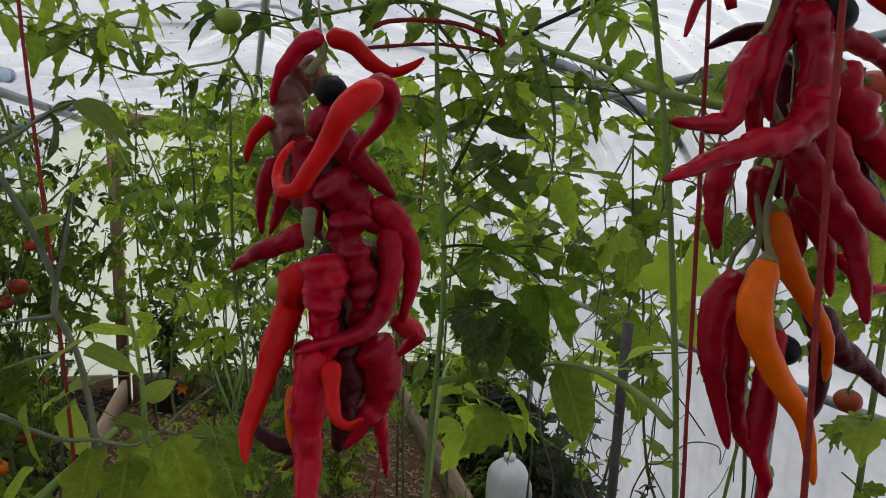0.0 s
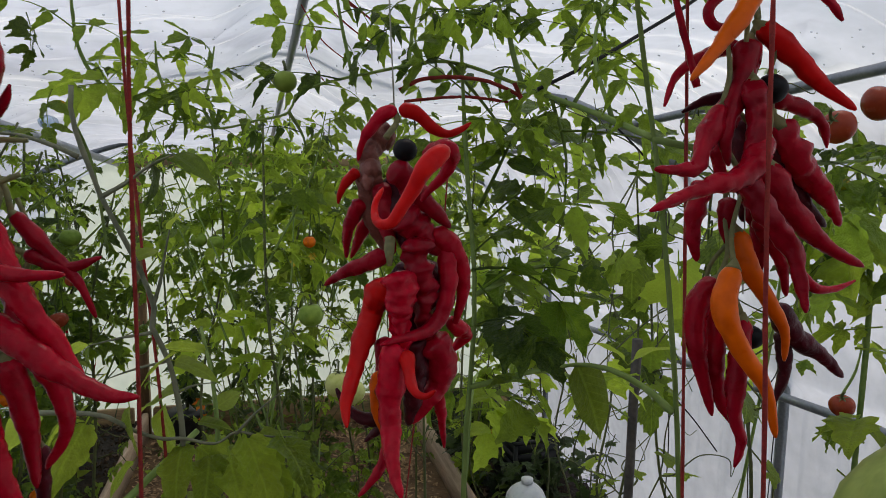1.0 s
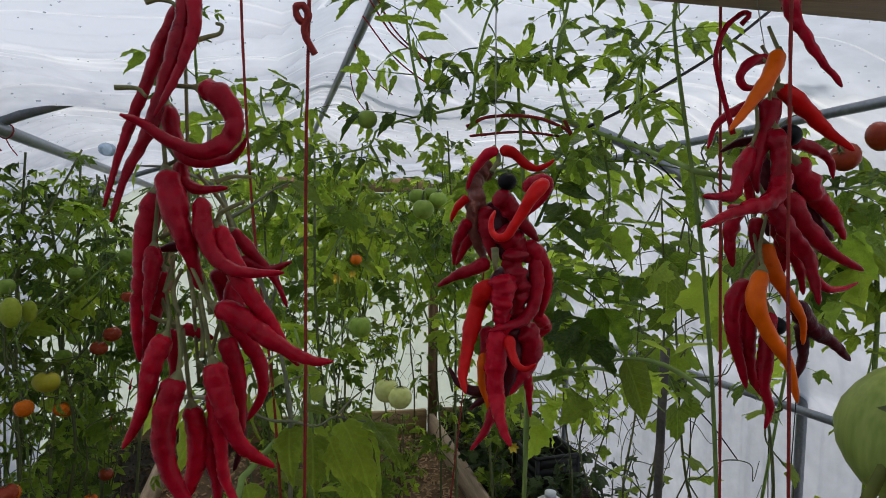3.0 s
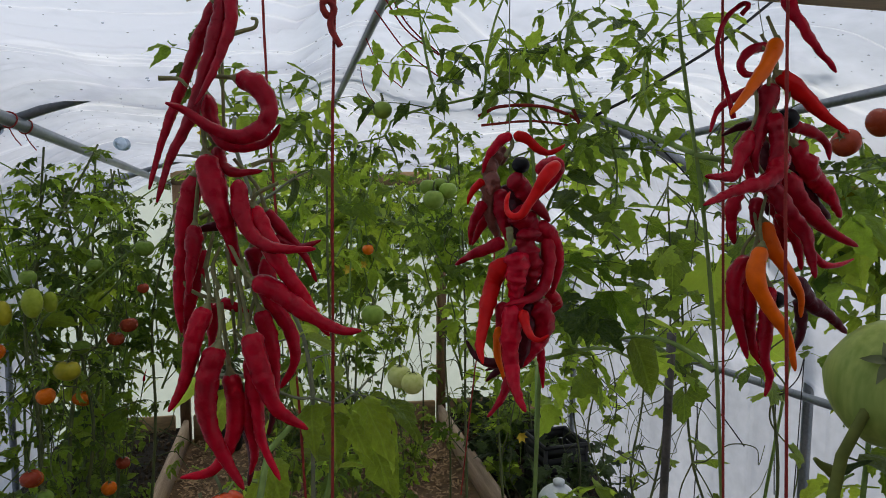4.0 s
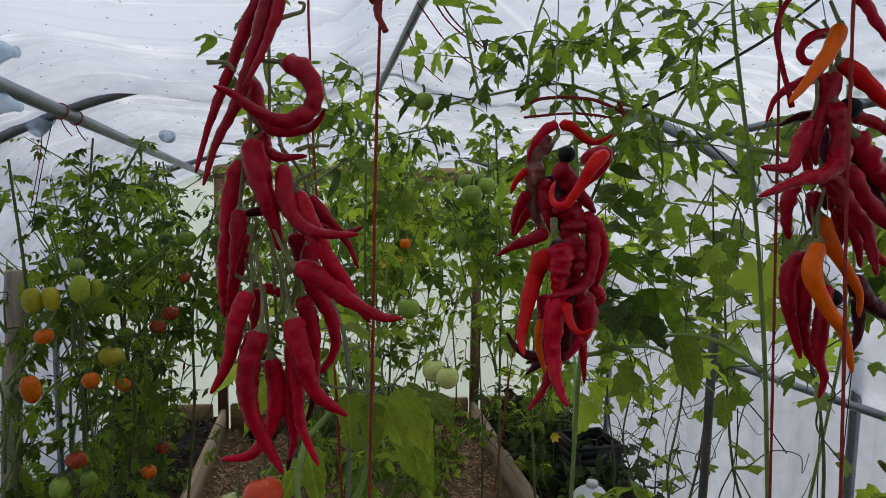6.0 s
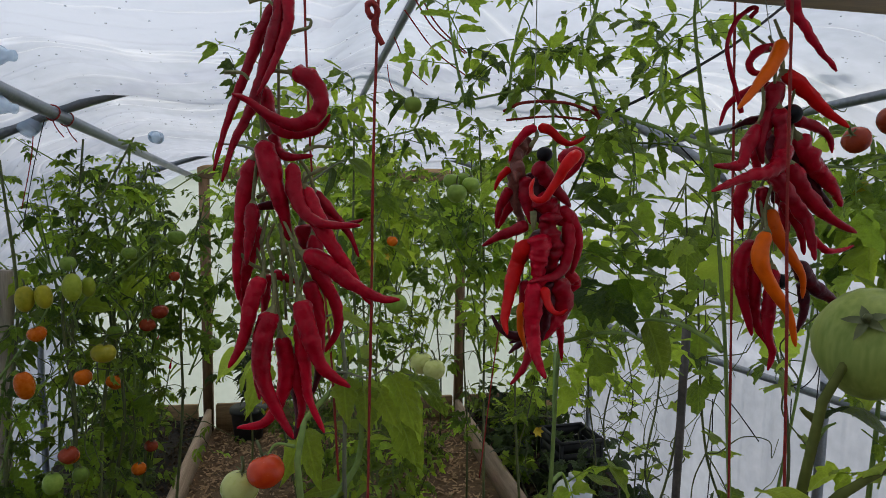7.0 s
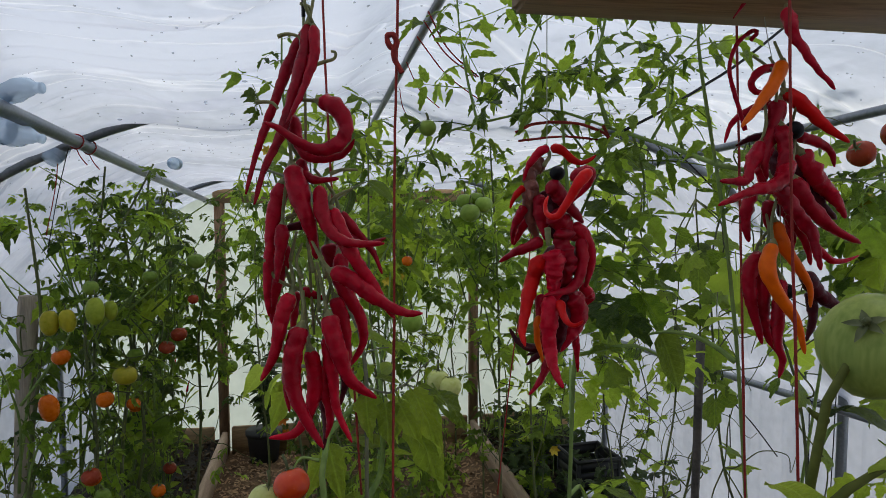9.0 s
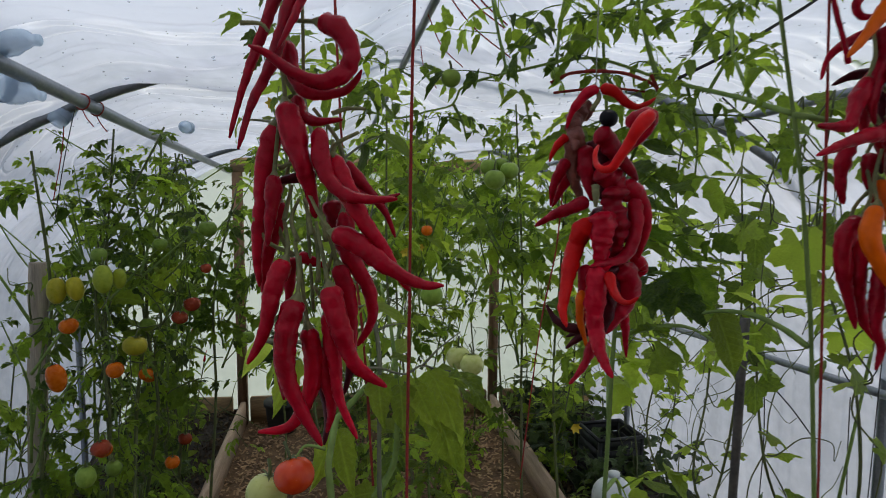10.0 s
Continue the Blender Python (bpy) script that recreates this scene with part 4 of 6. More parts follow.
chilli(M, [(0.413, 0.682, 1.418), (0.412, 0.682, 1.402), (0.411, 0.682, 1.388), (0.412, 0.682, 1.376)], 0.0096, CRIMSON, 0.10, calyx=False)
chilli(M, [(0.421, 0.664, 1.415), (0.421, 0.654, 1.406), (0.422, 0.645, 1.401), (0.426, 0.640, 1.400), (0.430, 0.636, 1.404)], 0.0075, BRIGHT, 0.05, calyx=False, slim=1.0)
chilli(M, [(0.436, 0.680, 1.418), (0.442, 0.682, 1.404), (0.441, 0.684, 1.390), (0.433, 0.682, 1.380), (0.426, 0.680, 1.371)], 0.0182, CRIMSON, 0.10, calyx=False)
chilli(M, [(0.440, 0.684, 1.393), (0.444, 0.688, 1.374), (0.447, 0.692, 1.351)], 0.0068, RED, 0.10, calyx=False)
chilli(M, [(0.412, 0.678, 1.374), (0.401, 0.680, 1.376), (0.394, 0.683, 1.380), (0.390, 0.686, 1.386), (0.388, 0.688, 1.390)], 0.0072, MAROON, 0.10, calyx=False)
chilli(M, [(0.416, 0.680, 1.375), (0.408, 0.685, 1.371), (0.403, 0.690, 1.367)], 0.0048, MAROON, 0.10, calyx=False)
chilli(M, [(0.416, 0.680, 1.374), (0.408, 0.685, 1.366), (0.403, 0.690, 1.359)], 0.0063, MAROON, 0.10, calyx=False)
chilli(M, [(0.408, 0.675, 1.402), (0.407, 0.675, 1.384), (0.410, 0.675, 1.372), (0.413, 0.675, 1.362)], 0.0066, ORANGE, 0.10, calyx=False)
chilli(M, [(0.415, 0.668, 1.370), (0.409, 0.666, 1.356), (0.402, 0.664, 1.347), (0.397, 0.662, 1.343)], 0.0074, CRIMSON, 0.10, calyx=False)
# Core fillers added behind the pods; the maroon ones stand for the shaded gaps.
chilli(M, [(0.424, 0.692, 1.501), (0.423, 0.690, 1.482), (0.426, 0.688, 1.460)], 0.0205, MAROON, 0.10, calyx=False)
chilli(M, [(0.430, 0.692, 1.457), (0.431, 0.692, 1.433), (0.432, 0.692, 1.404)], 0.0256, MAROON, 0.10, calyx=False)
chilli(M, [(0.413, 0.690, 1.497), (0.414, 0.689, 1.478), (0.418, 0.688, 1.460)], 0.0127, CRIMSON, 0.10, calyx=False)
chilli(M, [(0.421, 0.682, 1.484), (0.430, 0.683, 1.472), (0.442, 0.684, 1.460)], 0.0173, CRIMSON, 0.25, calyx=False)
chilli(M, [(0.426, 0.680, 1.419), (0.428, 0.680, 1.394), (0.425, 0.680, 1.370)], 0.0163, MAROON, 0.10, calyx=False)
black_pod(M, (0.421, 0.672, 1.513), 0.0060)
part("calyx", tube(bmesh.new(), [(0.414, 0.672, 1.470), (0.413, 0.668, 1.464), (0.413, 0.668, 1.457)], lambda s: 0.0028 - 0.0014 * s, 8, 6, wobble=0.4), STALK, M, "dry dark calyx")
rod("thread", [(0.406, 0.655, 1.696), (0.412, 0.672, 1.609), (0.418, 0.689, 1.537)], 0.0004, THREAD, M, "thin pale thread")
rod("stem", [(0.417, 0.690, 1.536), (0.419, 0.685, 1.528), (0.413, 0.680, 1.519)], 0.0017, STALK, M, "green stem end", wobble=0.3)

right_bunch = thing("chilli_bunch", (0.581, 0.638, 1.596), "hanging bunch of red and orange chillies under the beam", "chilli bunch", "hanging chilli bunches")
R = right_bunch
R["girth"] = 0.980
chilli(R, [(0.571, 0.620, 1.591), (0.562, 0.615, 1.576), (0.547, 0.611, 1.558), (0.531, 0.606, 1.542)], 0.0105, ORANGE, 0.05, stalk=[(0.571, 0.620, 1.591), (0.571, 0.624, 1.597), (0.570, 0.629, 1.607)])
chilli(R, [(0.578, 0.638, 1.591), (0.566, 0.637, 1.588), (0.558, 0.637, 1.579), (0.562, 0.637, 1.572), (0.578, 0.637, 1.574)], 0.0065, CRIMSON, calyx=False)
chilli(R, [(0.579, 0.629, 1.572), (0.591, 0.624, 1.561), (0.606, 0.620, 1.546), (0.619, 0.611, 1.533)], 0.0115, BRIGHT, 0.08)
chilli(R, [(0.575, 0.637, 1.565), (0.555, 0.637, 1.557), (0.543, 0.637, 1.548), (0.535, 0.632, 1.534)], 0.0070, CRIMSON, calyx=False)
chilli(R, [(0.575, 0.629, 1.565), (0.568, 0.624, 1.543), (0.558, 0.619, 1.521), (0.561, 0.619, 1.507)], 0.0125, CRIMSON)
chilli(R, [(0.571, 0.620, 1.546), (0.569, 0.612, 1.525), (0.562, 0.608, 1.508), (0.548, 0.606, 1.499)], 0.0115, CRIMSON, 0.2)
chilli(R, [(0.574, 0.611, 1.519), (0.557, 0.602, 1.503), (0.534, 0.599, 1.497), (0.510, 0.597, 1.488)], 0.0110, RED, 0.16)
chilli(R, [(0.559, 0.624, 1.534), (0.548, 0.619, 1.517), (0.541, 0.615, 1.506), (0.519, 0.610, 1.505)], 0.0105, CRIMSON, 0.18)
chilli(R, [(0.581, 0.646, 1.541), (0.566, 0.646, 1.539), (0.553, 0.646, 1.533)], 0.0070, MAROON, calyx=False)
chilli(R, [(0.596, 0.637, 1.540), (0.616, 0.637, 1.535), (0.626, 0.637, 1.528), (0.629, 0.637, 1.517)], 0.0085, CRIMSON)
chilli(R, [(0.596, 0.633, 1.529), (0.609, 0.633, 1.510), (0.626, 0.633, 1.494), (0.637, 0.633, 1.478)], 0.0145, CRIMSON, 0.2)
chilli(R, [(0.591, 0.637, 1.523), (0.608, 0.641, 1.503), (0.625, 0.641, 1.486), (0.636, 0.641, 1.477)], 0.0140, MAROON)
chilli(R, [(0.588, 0.628, 1.509), (0.598, 0.624, 1.489), (0.615, 0.619, 1.471), (0.635, 0.615, 1.460)], 0.0125, CRIMSON)
chilli(R, [(0.569, 0.619, 1.502), (0.579, 0.612, 1.484), (0.589, 0.608, 1.468), (0.592, 0.601, 1.442)], 0.0115, CRIMSON, 0.18)
chilli(R, [(0.592, 0.637, 1.483), (0.607, 0.637, 1.461), (0.612, 0.637, 1.442)], 0.0095, CRIMSON)
chilli(R, [(0.613, 0.637, 1.459), (0.629, 0.637, 1.446), (0.641, 0.637, 1.445), (0.653, 0.637, 1.449)], 0.0060, RED, calyx=False)
chilli(R, [(0.570, 0.623, 1.461), (0.562, 0.617, 1.441), (0.571, 0.614, 1.421), (0.583, 0.612, 1.404), (0.589, 0.610, 1.380)], 0.0115, ORANGE, 0.05)
chilli(R, [(0.581, 0.637, 1.476), (0.584, 0.630, 1.458), (0.596, 0.628, 1.440), (0.605, 0.628, 1.426), (0.606, 0.628, 1.411)], 0.0105, ORANGE, 0.05)
chilli(R, [(0.571, 0.636, 1.452), (0.561, 0.636, 1.440), (0.562, 0.636, 1.418), (0.569, 0.636, 1.395), (0.573, 0.636, 1.382)], 0.0120, CRIMSON)
chilli(R, [(0.575, 0.641, 1.439), (0.575, 0.640, 1.409), (0.581, 0.640, 1.387), (0.591, 0.640, 1.372)], 0.0120, CRIMSON)
chilli(R, [(0.584, 0.632, 1.433), (0.579, 0.627, 1.408), (0.579, 0.627, 1.385), (0.584, 0.627, 1.371), (0.581, 0.627, 1.358)], 0.0105, CRIMSON)
chilli(R, [(0.612, 0.645, 1.436), (0.627, 0.645, 1.418), (0.643, 0.645, 1.408), (0.659, 0.645, 1.394)], 0.0125, MAROON, calyx=False)
chilli(R, [(0.622, 0.650, 1.420), (0.625, 0.649, 1.399), (0.620, 0.649, 1.380)], 0.0095, MAROON, calyx=False)
chilli(R, [(0.578, 0.641, 1.492), (0.578, 0.641, 1.480), (0.582, 0.641, 1.467), (0.586, 0.641, 1.456)], 0.0098, CRIMSON, calyx=False)
# Dark filler added at the back, in place of the shade between the pods.
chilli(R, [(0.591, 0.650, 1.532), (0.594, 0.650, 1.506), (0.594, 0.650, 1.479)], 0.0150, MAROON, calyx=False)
chilli(R, [(0.563, 0.607, 1.625), (0.565, 0.603, 1.608), (0.576, 0.598, 1.587), (0.592, 0.594, 1.567)], 0.0090, CRIMSON, 0.2, stalk=[(0.564, 0.607, 1.623), (0.566, 0.609, 1.632), (0.567, 0.612, 1.646)])
chilli(R, [(0.539, 0.612, 1.652), (0.536, 0.611, 1.632), (0.526, 0.611, 1.617)], 0.0042, CRIMSON, calyx=False)
rod("dried_strip", [(0.548, 0.624, 1.606), (0.550, 0.620, 1.610), (0.552, 0.629, 1.614), (0.537, 0.624, 1.602), (0.532, 0.624, 1.585), (0.538, 0.624, 1.565), (0.546, 0.624, 1.542)], 0.0016, CRIMSON, R, "twisted dry red strip", wobble=0.4)
chilli(R, [(0.566, 0.643, 1.500), (0.560, 0.643, 1.480), (0.564, 0.643, 1.460)], 0.0110, CRIMSON, 0.2, calyx=False)
chilli(R, [(0.589, 0.645, 1.506), (0.599, 0.645, 1.480), (0.602, 0.645, 1.450)], 0.0130, CRIMSON, 0.2, calyx=False)
chilli(R, [(0.572, 0.632, 1.540), (0.566, 0.634, 1.520), (0.570, 0.636, 1.498)], 0.0120, CRIMSON, 0.2, calyx=False)
black_pod(R, (0.581, 0.620, 1.542), 0.0072)
black_pod(R, (0.589, 0.632, 1.423), 0.0063)
rod("thread", [(0.564, 0.638, 1.675), (0.568, 0.638, 1.625), (0.579, 0.637, 1.574), (0.586, 0.636, 1.444)], 0.0003, THREAD, R, "thin pale thread")


# ---------- plants close by ----------
def foot(x, y, z=0.07):
    return Vector((x, y, z))


FRESH = [mesh_of("leaf", tomato_leaf(9 * i + 4, 2, 0.12 + 0.09 * i, 0.66), LEAF_LIGHT if i % 3 == 2 else LEAF_MID) for i in range(9)]
trained = thing("tomato_plant", foot(0.640, 0.705), "tall tomato plant trained sideways along twine, light green stem", "tomato plant", "tomato plants")
main = [foot(0.640, 0.705), (0.633, 0.731, 1.151), (0.627, 0.731, 1.217), (0.615, 0.732, 1.350), (0.600, 0.733, 1.467), (0.594, 0.742, 1.529), (0.587, 0.751, 1.593), (0.585, 0.761, 1.643), (0.595, 0.770, 1.693), (0.609, 0.779, 1.729)]
stemmed(trained, main, 0.0029)
side = [(0.594, 0.742, 1.526), (0.587, 0.795, 1.543), (0.584, 0.865, 1.561), (0.570, 0.935, 1.582), (0.506, 0.952, 1.603), (0.446, 0.969, 1.595), (0.370, 0.982, 1.574), (0.361, 0.986, 1.556), (0.333, 0.977, 1.547), (0.297, 0.977, 1.539), (0.256, 0.976, 1.551), (0.217, 0.976, 1.569)]
stemmed(trained, side, 0.0022, name="side_stem")
right_arm = [(0.594, 0.742, 1.525), (0.618, 0.725, 1.519), (0.701, 0.743, 1.513), (0.781, 0.778, 1.514), (0.882, 0.814, 1.526)]
stemmed(trained, right_arm, 0.0022, name="side_stem")
shoots = [
    [(0.571, 0.935, 1.582), (0.563, 0.944, 1.617), (0.561, 0.953, 1.650), (0.570, 0.954, 1.702), (0.584, 0.954, 1.771)],
    [(0.563, 0.953, 1.646), (0.523, 0.953, 1.648), (0.487, 0.953, 1.650)],
    [(0.469, 0.961, 1.599), (0.478, 0.979, 1.649), (0.492, 0.997, 1.695), (0.517, 1.007, 1.753), (0.528, 1.007, 1.793)],
    [(0.420, 0.978, 1.586), (0.409, 0.996, 1.649), (0.403, 1.014, 1.709), (0.399, 1.023, 1.776)],
    [(0.591, 0.865, 1.558), (0.639, 0.910, 1.617), (0.646, 0.954, 1.667), (0.637, 1.000, 1.681)],
    [(0.591, 0.795, 1.544), (0.592, 0.830, 1.594), (0.619, 0.866, 1.644), (0.673, 0.884, 1.696)],
    [(0.297, 0.977, 1.539), (0.285, 0.994, 1.557), (0.287, 1.021, 1.587), (0.290, 1.040, 1.621)],
    [(0.361, 0.986, 1.556), (0.373, 0.995, 1.536), (0.377, 0.994, 1.519)],
    [(0.256, 0.976, 1.551), (0.255, 0.977, 1.570), (0.248, 0.985, 1.590), (0.247, 0.986, 1.614)],
    [(0.582, 0.891, 1.568), (0.605, 0.909, 1.520), (0.612, 0.926, 1.458)],
    [(0.506, 0.952, 1.602), (0.542, 0.970, 1.571), (0.593, 0.999, 1.523)],
]
for pts in shoots:
    stemmed(trained, pts, 0.0026 if pts is shoots[0] else 0.0017, name="shoot")
for i, (pts, n, size) in enumerate(zip(shoots, (11, 6, 11, 11, 7, 9, 7, 3, 6, 5, 5), (0.063, 0.053, 0.066, 0.066, 0.062, 0.062, 0.062, 0.048, 0.062, 0.084, 0.084))):
    leafy(trained, pts, n, size * 1.2, FRESH, 0.15, 1.0, 0.1, 0.5)
leafy(trained, side, 16, 0.070, FRESH, 0.12, 0.98, 0.15, 0.7)
leafy(trained, right_arm, 8, 0.075, FRESH, 0.15, 1.0, -0.1, 0.6)
leafy(trained, main, 6, 0.062, FRESH, 0.84, 1.0, 0.1, 0.5)
crest = [(0.227, 0.990, 1.552), (0.203, 0.985, 1.573), (0.189, 0.980, 1.597), (0.185, 0.975, 1.631), (0.186, 0.970, 1.688)]
stemmed(trained, crest, 0.0019, name="shoot")
leafy(trained, crest, 8, 0.055, FRESH, 0.15, 1.0, 0.1, 0.5)
leaf(trained, (0.183, 0.930, 1.564), (0.185, 0.900, 1.524), TOMATO_DARK, 20)
leaf(trained, (0.153, 0.970, 1.628), (0.167, 0.950, 1.591), TOMATO_DARK, -30)
for base, tip, roll in (
    ((0.694, 0.860, 1.415), (0.688, 0.830, 1.324), 10),
    ((0.701, 0.840, 1.377), (0.667, 0.810, 1.335), -20),
    ((0.670, 0.920, 1.425), (0.629, 0.890, 1.373), 15),
    ((0.681, 0.920, 1.419), (0.676, 0.890, 1.343), -10),
    ((0.798, 0.950, 1.430), (0.771, 0.920, 1.363), 20),
    ((0.875, 1.000, 1.495), (0.891, 0.970, 1.421), 10),
    ((0.966, 1.000, 1.442), (0.938, 0.970, 1.368), -10),
    ((0.945, 1.050, 1.561), (0.891, 1.020, 1.495), 5),
):
    leaf(trained, base, Vector(base).lerp(Vector(tip), 0.62), VINE_LEAVES, roll)
low = [(0.613, 0.732, 1.344), (0.604, 0.750, 1.354), (0.590, 0.767, 1.362), (0.574, 0.793, 1.361), (0.554, 0.810, 1.353)]
stemmed(trained, low, 0.0026, name="leaf_stalk")
leaf(trained, (0.574, 0.802, 1.359), (0.602, 0.793, 1.295), PLAIN_LIGHT, 65)
leaf(trained, (0.600, 0.776, 1.367), (0.593, 0.794, 1.384), PLAIN_LIGHT, 50)
leaf(trained, (0.601, 0.767, 1.369), (0.626, 0.776, 1.387), PLAIN_LIGHT, -50)
leaf(trained, (0.573, 0.811, 1.358), (0.555, 0.846, 1.381), LOBED_BIG, 30)
leaf(trained, (0.572, 0.811, 1.358), (0.543, 0.828, 1.367), LOBED_BIG, -20)
leaf(trained, (0.575, 0.811, 1.360), (0.537, 0.881, 1.380), LOBED_BIG, 10)
tomato(trained, (0.358, 0.986, 1.584), 0.0109, TOM_GREEN, label="small unripe green tomato")

# the broad-leaved plant behind the short bunch
inner = thing("tomato_plant", foot(0.409, 0.879), "tomato plant with broad fresh green leaves", "tomato plant", "tomato plants")
ist = [foot(0.409, 0.879), (0.497, 0.861, 1.115), (0.501, 0.861, 1.166), (0.504, 0.862, 1.283), (0.517, 0.889, 1.395), (0.516, 0.925, 1.519), (0.517, 0.953, 1.624)]
stemmed(inner, ist, 0.0035)
for base, tip, roll in (
    ((0.517, 0.889, 1.395), (0.612, 0.934, 1.458), 20), ((0.516, 0.890, 1.420), (0.637, 0.951, 1.400), -25), ((0.525, 0.907, 1.459), (0.604, 0.952, 1.514), 30),
    ((0.520, 0.898, 1.433), (0.585, 0.864, 1.483), -20), ((0.510, 0.880, 1.369), (0.568, 0.863, 1.372), 40), ((0.521, 0.925, 1.506), (0.476, 0.995, 1.550), 10),
    ((0.516, 0.925, 1.519), (0.588, 0.952, 1.549), -15), ((0.517, 0.889, 1.408), (0.566, 0.907, 1.330), 0), ((0.517, 0.926, 1.540), (0.473, 1.046, 1.500), 0), ((0.521, 0.916, 1.472), (0.615, 1.000, 1.583), 0)):
    leaf(inner, base, tip, TOMATO_LIGHT if roll % 20 else TOMATO_MID, roll)
for k in range(4):
    p = through_points(ist, 20)[14 + k]
    q = p + Vector((rng.uniform(0.06, 0.20), rng.uniform(0.0, 0.25), rng.uniform(-0.10, 0.04)))
    arm = [p, p.lerp(q, 0.5) + Vector((0, 0, 0.03)), q]
    stemmed(inner, arm, 0.0025, name="side_stem")
    leafy(inner, arm, 3, 0.085, LOBED_BIG, 0.2, 1.0, -0.1, 0.4)
leafy(inner, ist, 4, 0.09, TOMATO_MID, 0.80, 1.0, 0.0, 0.5)

# the grey-stemmed plant with plain leaves
grey = thing("pepper_plant", (0.257, 0.905, 0.070), "leggy pepper plant with pale oval leaves", "pepper plant")
gst = [(0.257, 0.905, 0.070), (0.277, 0.875, 1.077), (0.277, 0.875, 1.227), (0.278, 0.875, 1.291), (0.275, 0.875, 1.326), (0.272, 0.875, 1.345), (0.267, 0.875, 1.364), (0.259, 0.875, 1.379), (0.261, 0.875, 1.397), (0.257, 0.875, 1.412), (0.247, 0.875, 1.439), (0.237, 0.875, 1.461), (0.227, 0.875, 1.484), (0.220, 0.875, 1.506), (0.215, 0.875, 1.522), (0.211, 0.875, 1.540), (0.212, 0.875, 1.561)]
stemmed(grey, gst, 0.0036, STEM_GREY)
garm = [(0.170, 0.860, 1.326), (0.206, 0.862, 1.323), (0.226, 0.864, 1.318), (0.246, 0.867, 1.304), (0.263, 0.869, 1.296), (0.278, 0.871, 1.294), (0.302, 0.873, 1.287), (0.318, 0.876, 1.294), (0.334, 0.878, 1.289), (0.363, 0.880, 1.284)]
stemmed(grey, garm, 0.0020, STEM_GREY, "side_stem")
stemmed(grey, [(0.260, 0.875, 1.398), (0.266, 0.875, 1.418), (0.269, 0.875, 1.434), (0.274, 0.875, 1.457)], 0.0016, STEM_GREY, "side_stem")
stemmed(grey, [(0.214, 0.875, 1.510), (0.200, 0.875, 1.517), (0.176, 0.875, 1.525), (0.153, 0.875, 1.526)], 0.0020, STEM_GREY, "side_stem")
stemmed(grey, [(0.268, 0.875, 1.355), (0.245, 0.875, 1.350), (0.224, 0.875, 1.343)], 0.0012, STEM_GREY, "side_stem")
stemmed(grey, [(0.227, 0.875, 1.481), (0.244, 0.875, 1.491), (0.264, 0.875, 1.506), (0.279, 0.875, 1.513)], 0.0018, STEM_GREY, "side_stem")
stemmed(grey, [(0.259, 0.875, 1.378), (0.237, 0.875, 1.375), (0.214, 0.875, 1.370)], 0.0014, STEM_GREY, "side_stem")
stemmed(grey, [(0.318, 0.875, 1.293), (0.334, 0.875, 1.310), (0.356, 0.875, 1.327)], 0.0012, STEM_GREY, "side_stem")
stemmed(grey, [(0.275, 0.875, 1.330), (0.289, 0.875, 1.335), (0.302, 0.875, 1.336)], 0.0012, STEM_GREY, "side_stem")
for base, tip, kinds, roll in (
    ((0.278, 0.865, 1.364), (0.249, 0.855, 1.354), PLAIN_LIGHT, 25),
    ((0.276, 0.875, 1.330), (0.233, 0.895, 1.320), PLAIN_LIGHT, -15),
    ((0.272, 0.885, 1.352), (0.308, 0.875, 1.347), PLAIN_LIGHT, 20),
    ((0.243, 0.865, 1.325), (0.243, 0.855, 1.282), PLAIN_LIGHT, 65),
    ((0.264, 0.875, 1.319), (0.260, 0.895, 1.269), PLAIN_LIGHT, -60),
    ((0.288, 0.885, 1.301), (0.316, 0.875, 1.301), PLAIN_LIGHT, 15),
    ((0.244, 0.865, 1.281), (0.222, 0.855, 1.263), PLAIN_LIGHT, 50),
    ((0.173, 0.875, 1.320), (0.146, 0.895, 1.289), PLAIN_LIGHT, 40),
    ((0.334, 0.885, 1.288), (0.370, 0.875, 1.276), PLAIN_LIGHT, 30),
    ((0.217, 0.865, 1.372), (0.215, 0.855, 1.358), PLAIN_DARK, 40),
    ((0.214, 0.875, 1.371), (0.189, 0.895, 1.365), PLAIN_LIGHT, 20),
    ((0.247, 0.875, 1.434), (0.263, 0.895, 1.446), PLAIN_LIGHT, 30),
    ((0.273, 0.885, 1.456), (0.279, 0.875, 1.480), PLAIN_LIGHT, 40),
    ((0.157, 0.865, 1.526), (0.145, 0.855, 1.508), PLAIN_LIGHT, 40),
    ((0.176, 0.875, 1.525), (0.182, 0.895, 1.536), PLAIN_LIGHT, 10),
    ((0.278, 0.885, 1.513), (0.253, 0.875, 1.506), PLAIN_DARK, 20),
    ((0.281, 0.865, 1.513), (0.317, 0.855, 1.499), PLAIN_DARK, 35),
    ((0.264, 0.875, 1.506), (0.266, 0.895, 1.479), PLAIN_DARK, 50),
    ((0.301, 0.885, 1.283), (0.312, 0.875, 1.274), PLAIN_LIGHT, 60),
    ((0.226, 0.865, 1.346), (0.217, 0.855, 1.340), PLAIN_LIGHT, 20),
):
    leaf(grey, base, tip, kinds, roll)
for base, tip, roll in (
    ((0.277, 0.875, 1.286), (0.276, 0.815, 1.271), 10),
    ((0.297, 0.875, 1.275), (0.301, 0.815, 1.257), -10),
    ((0.325, 0.875, 1.288), (0.356, 0.815, 1.250), 0),
    ((0.313, 0.875, 1.274), (0.324, 0.815, 1.259), 25),
    ((0.353, 0.875, 1.287), (0.380, 0.815, 1.273), -20),
):
    leaf(grey, base, tip, OVATE, roll)

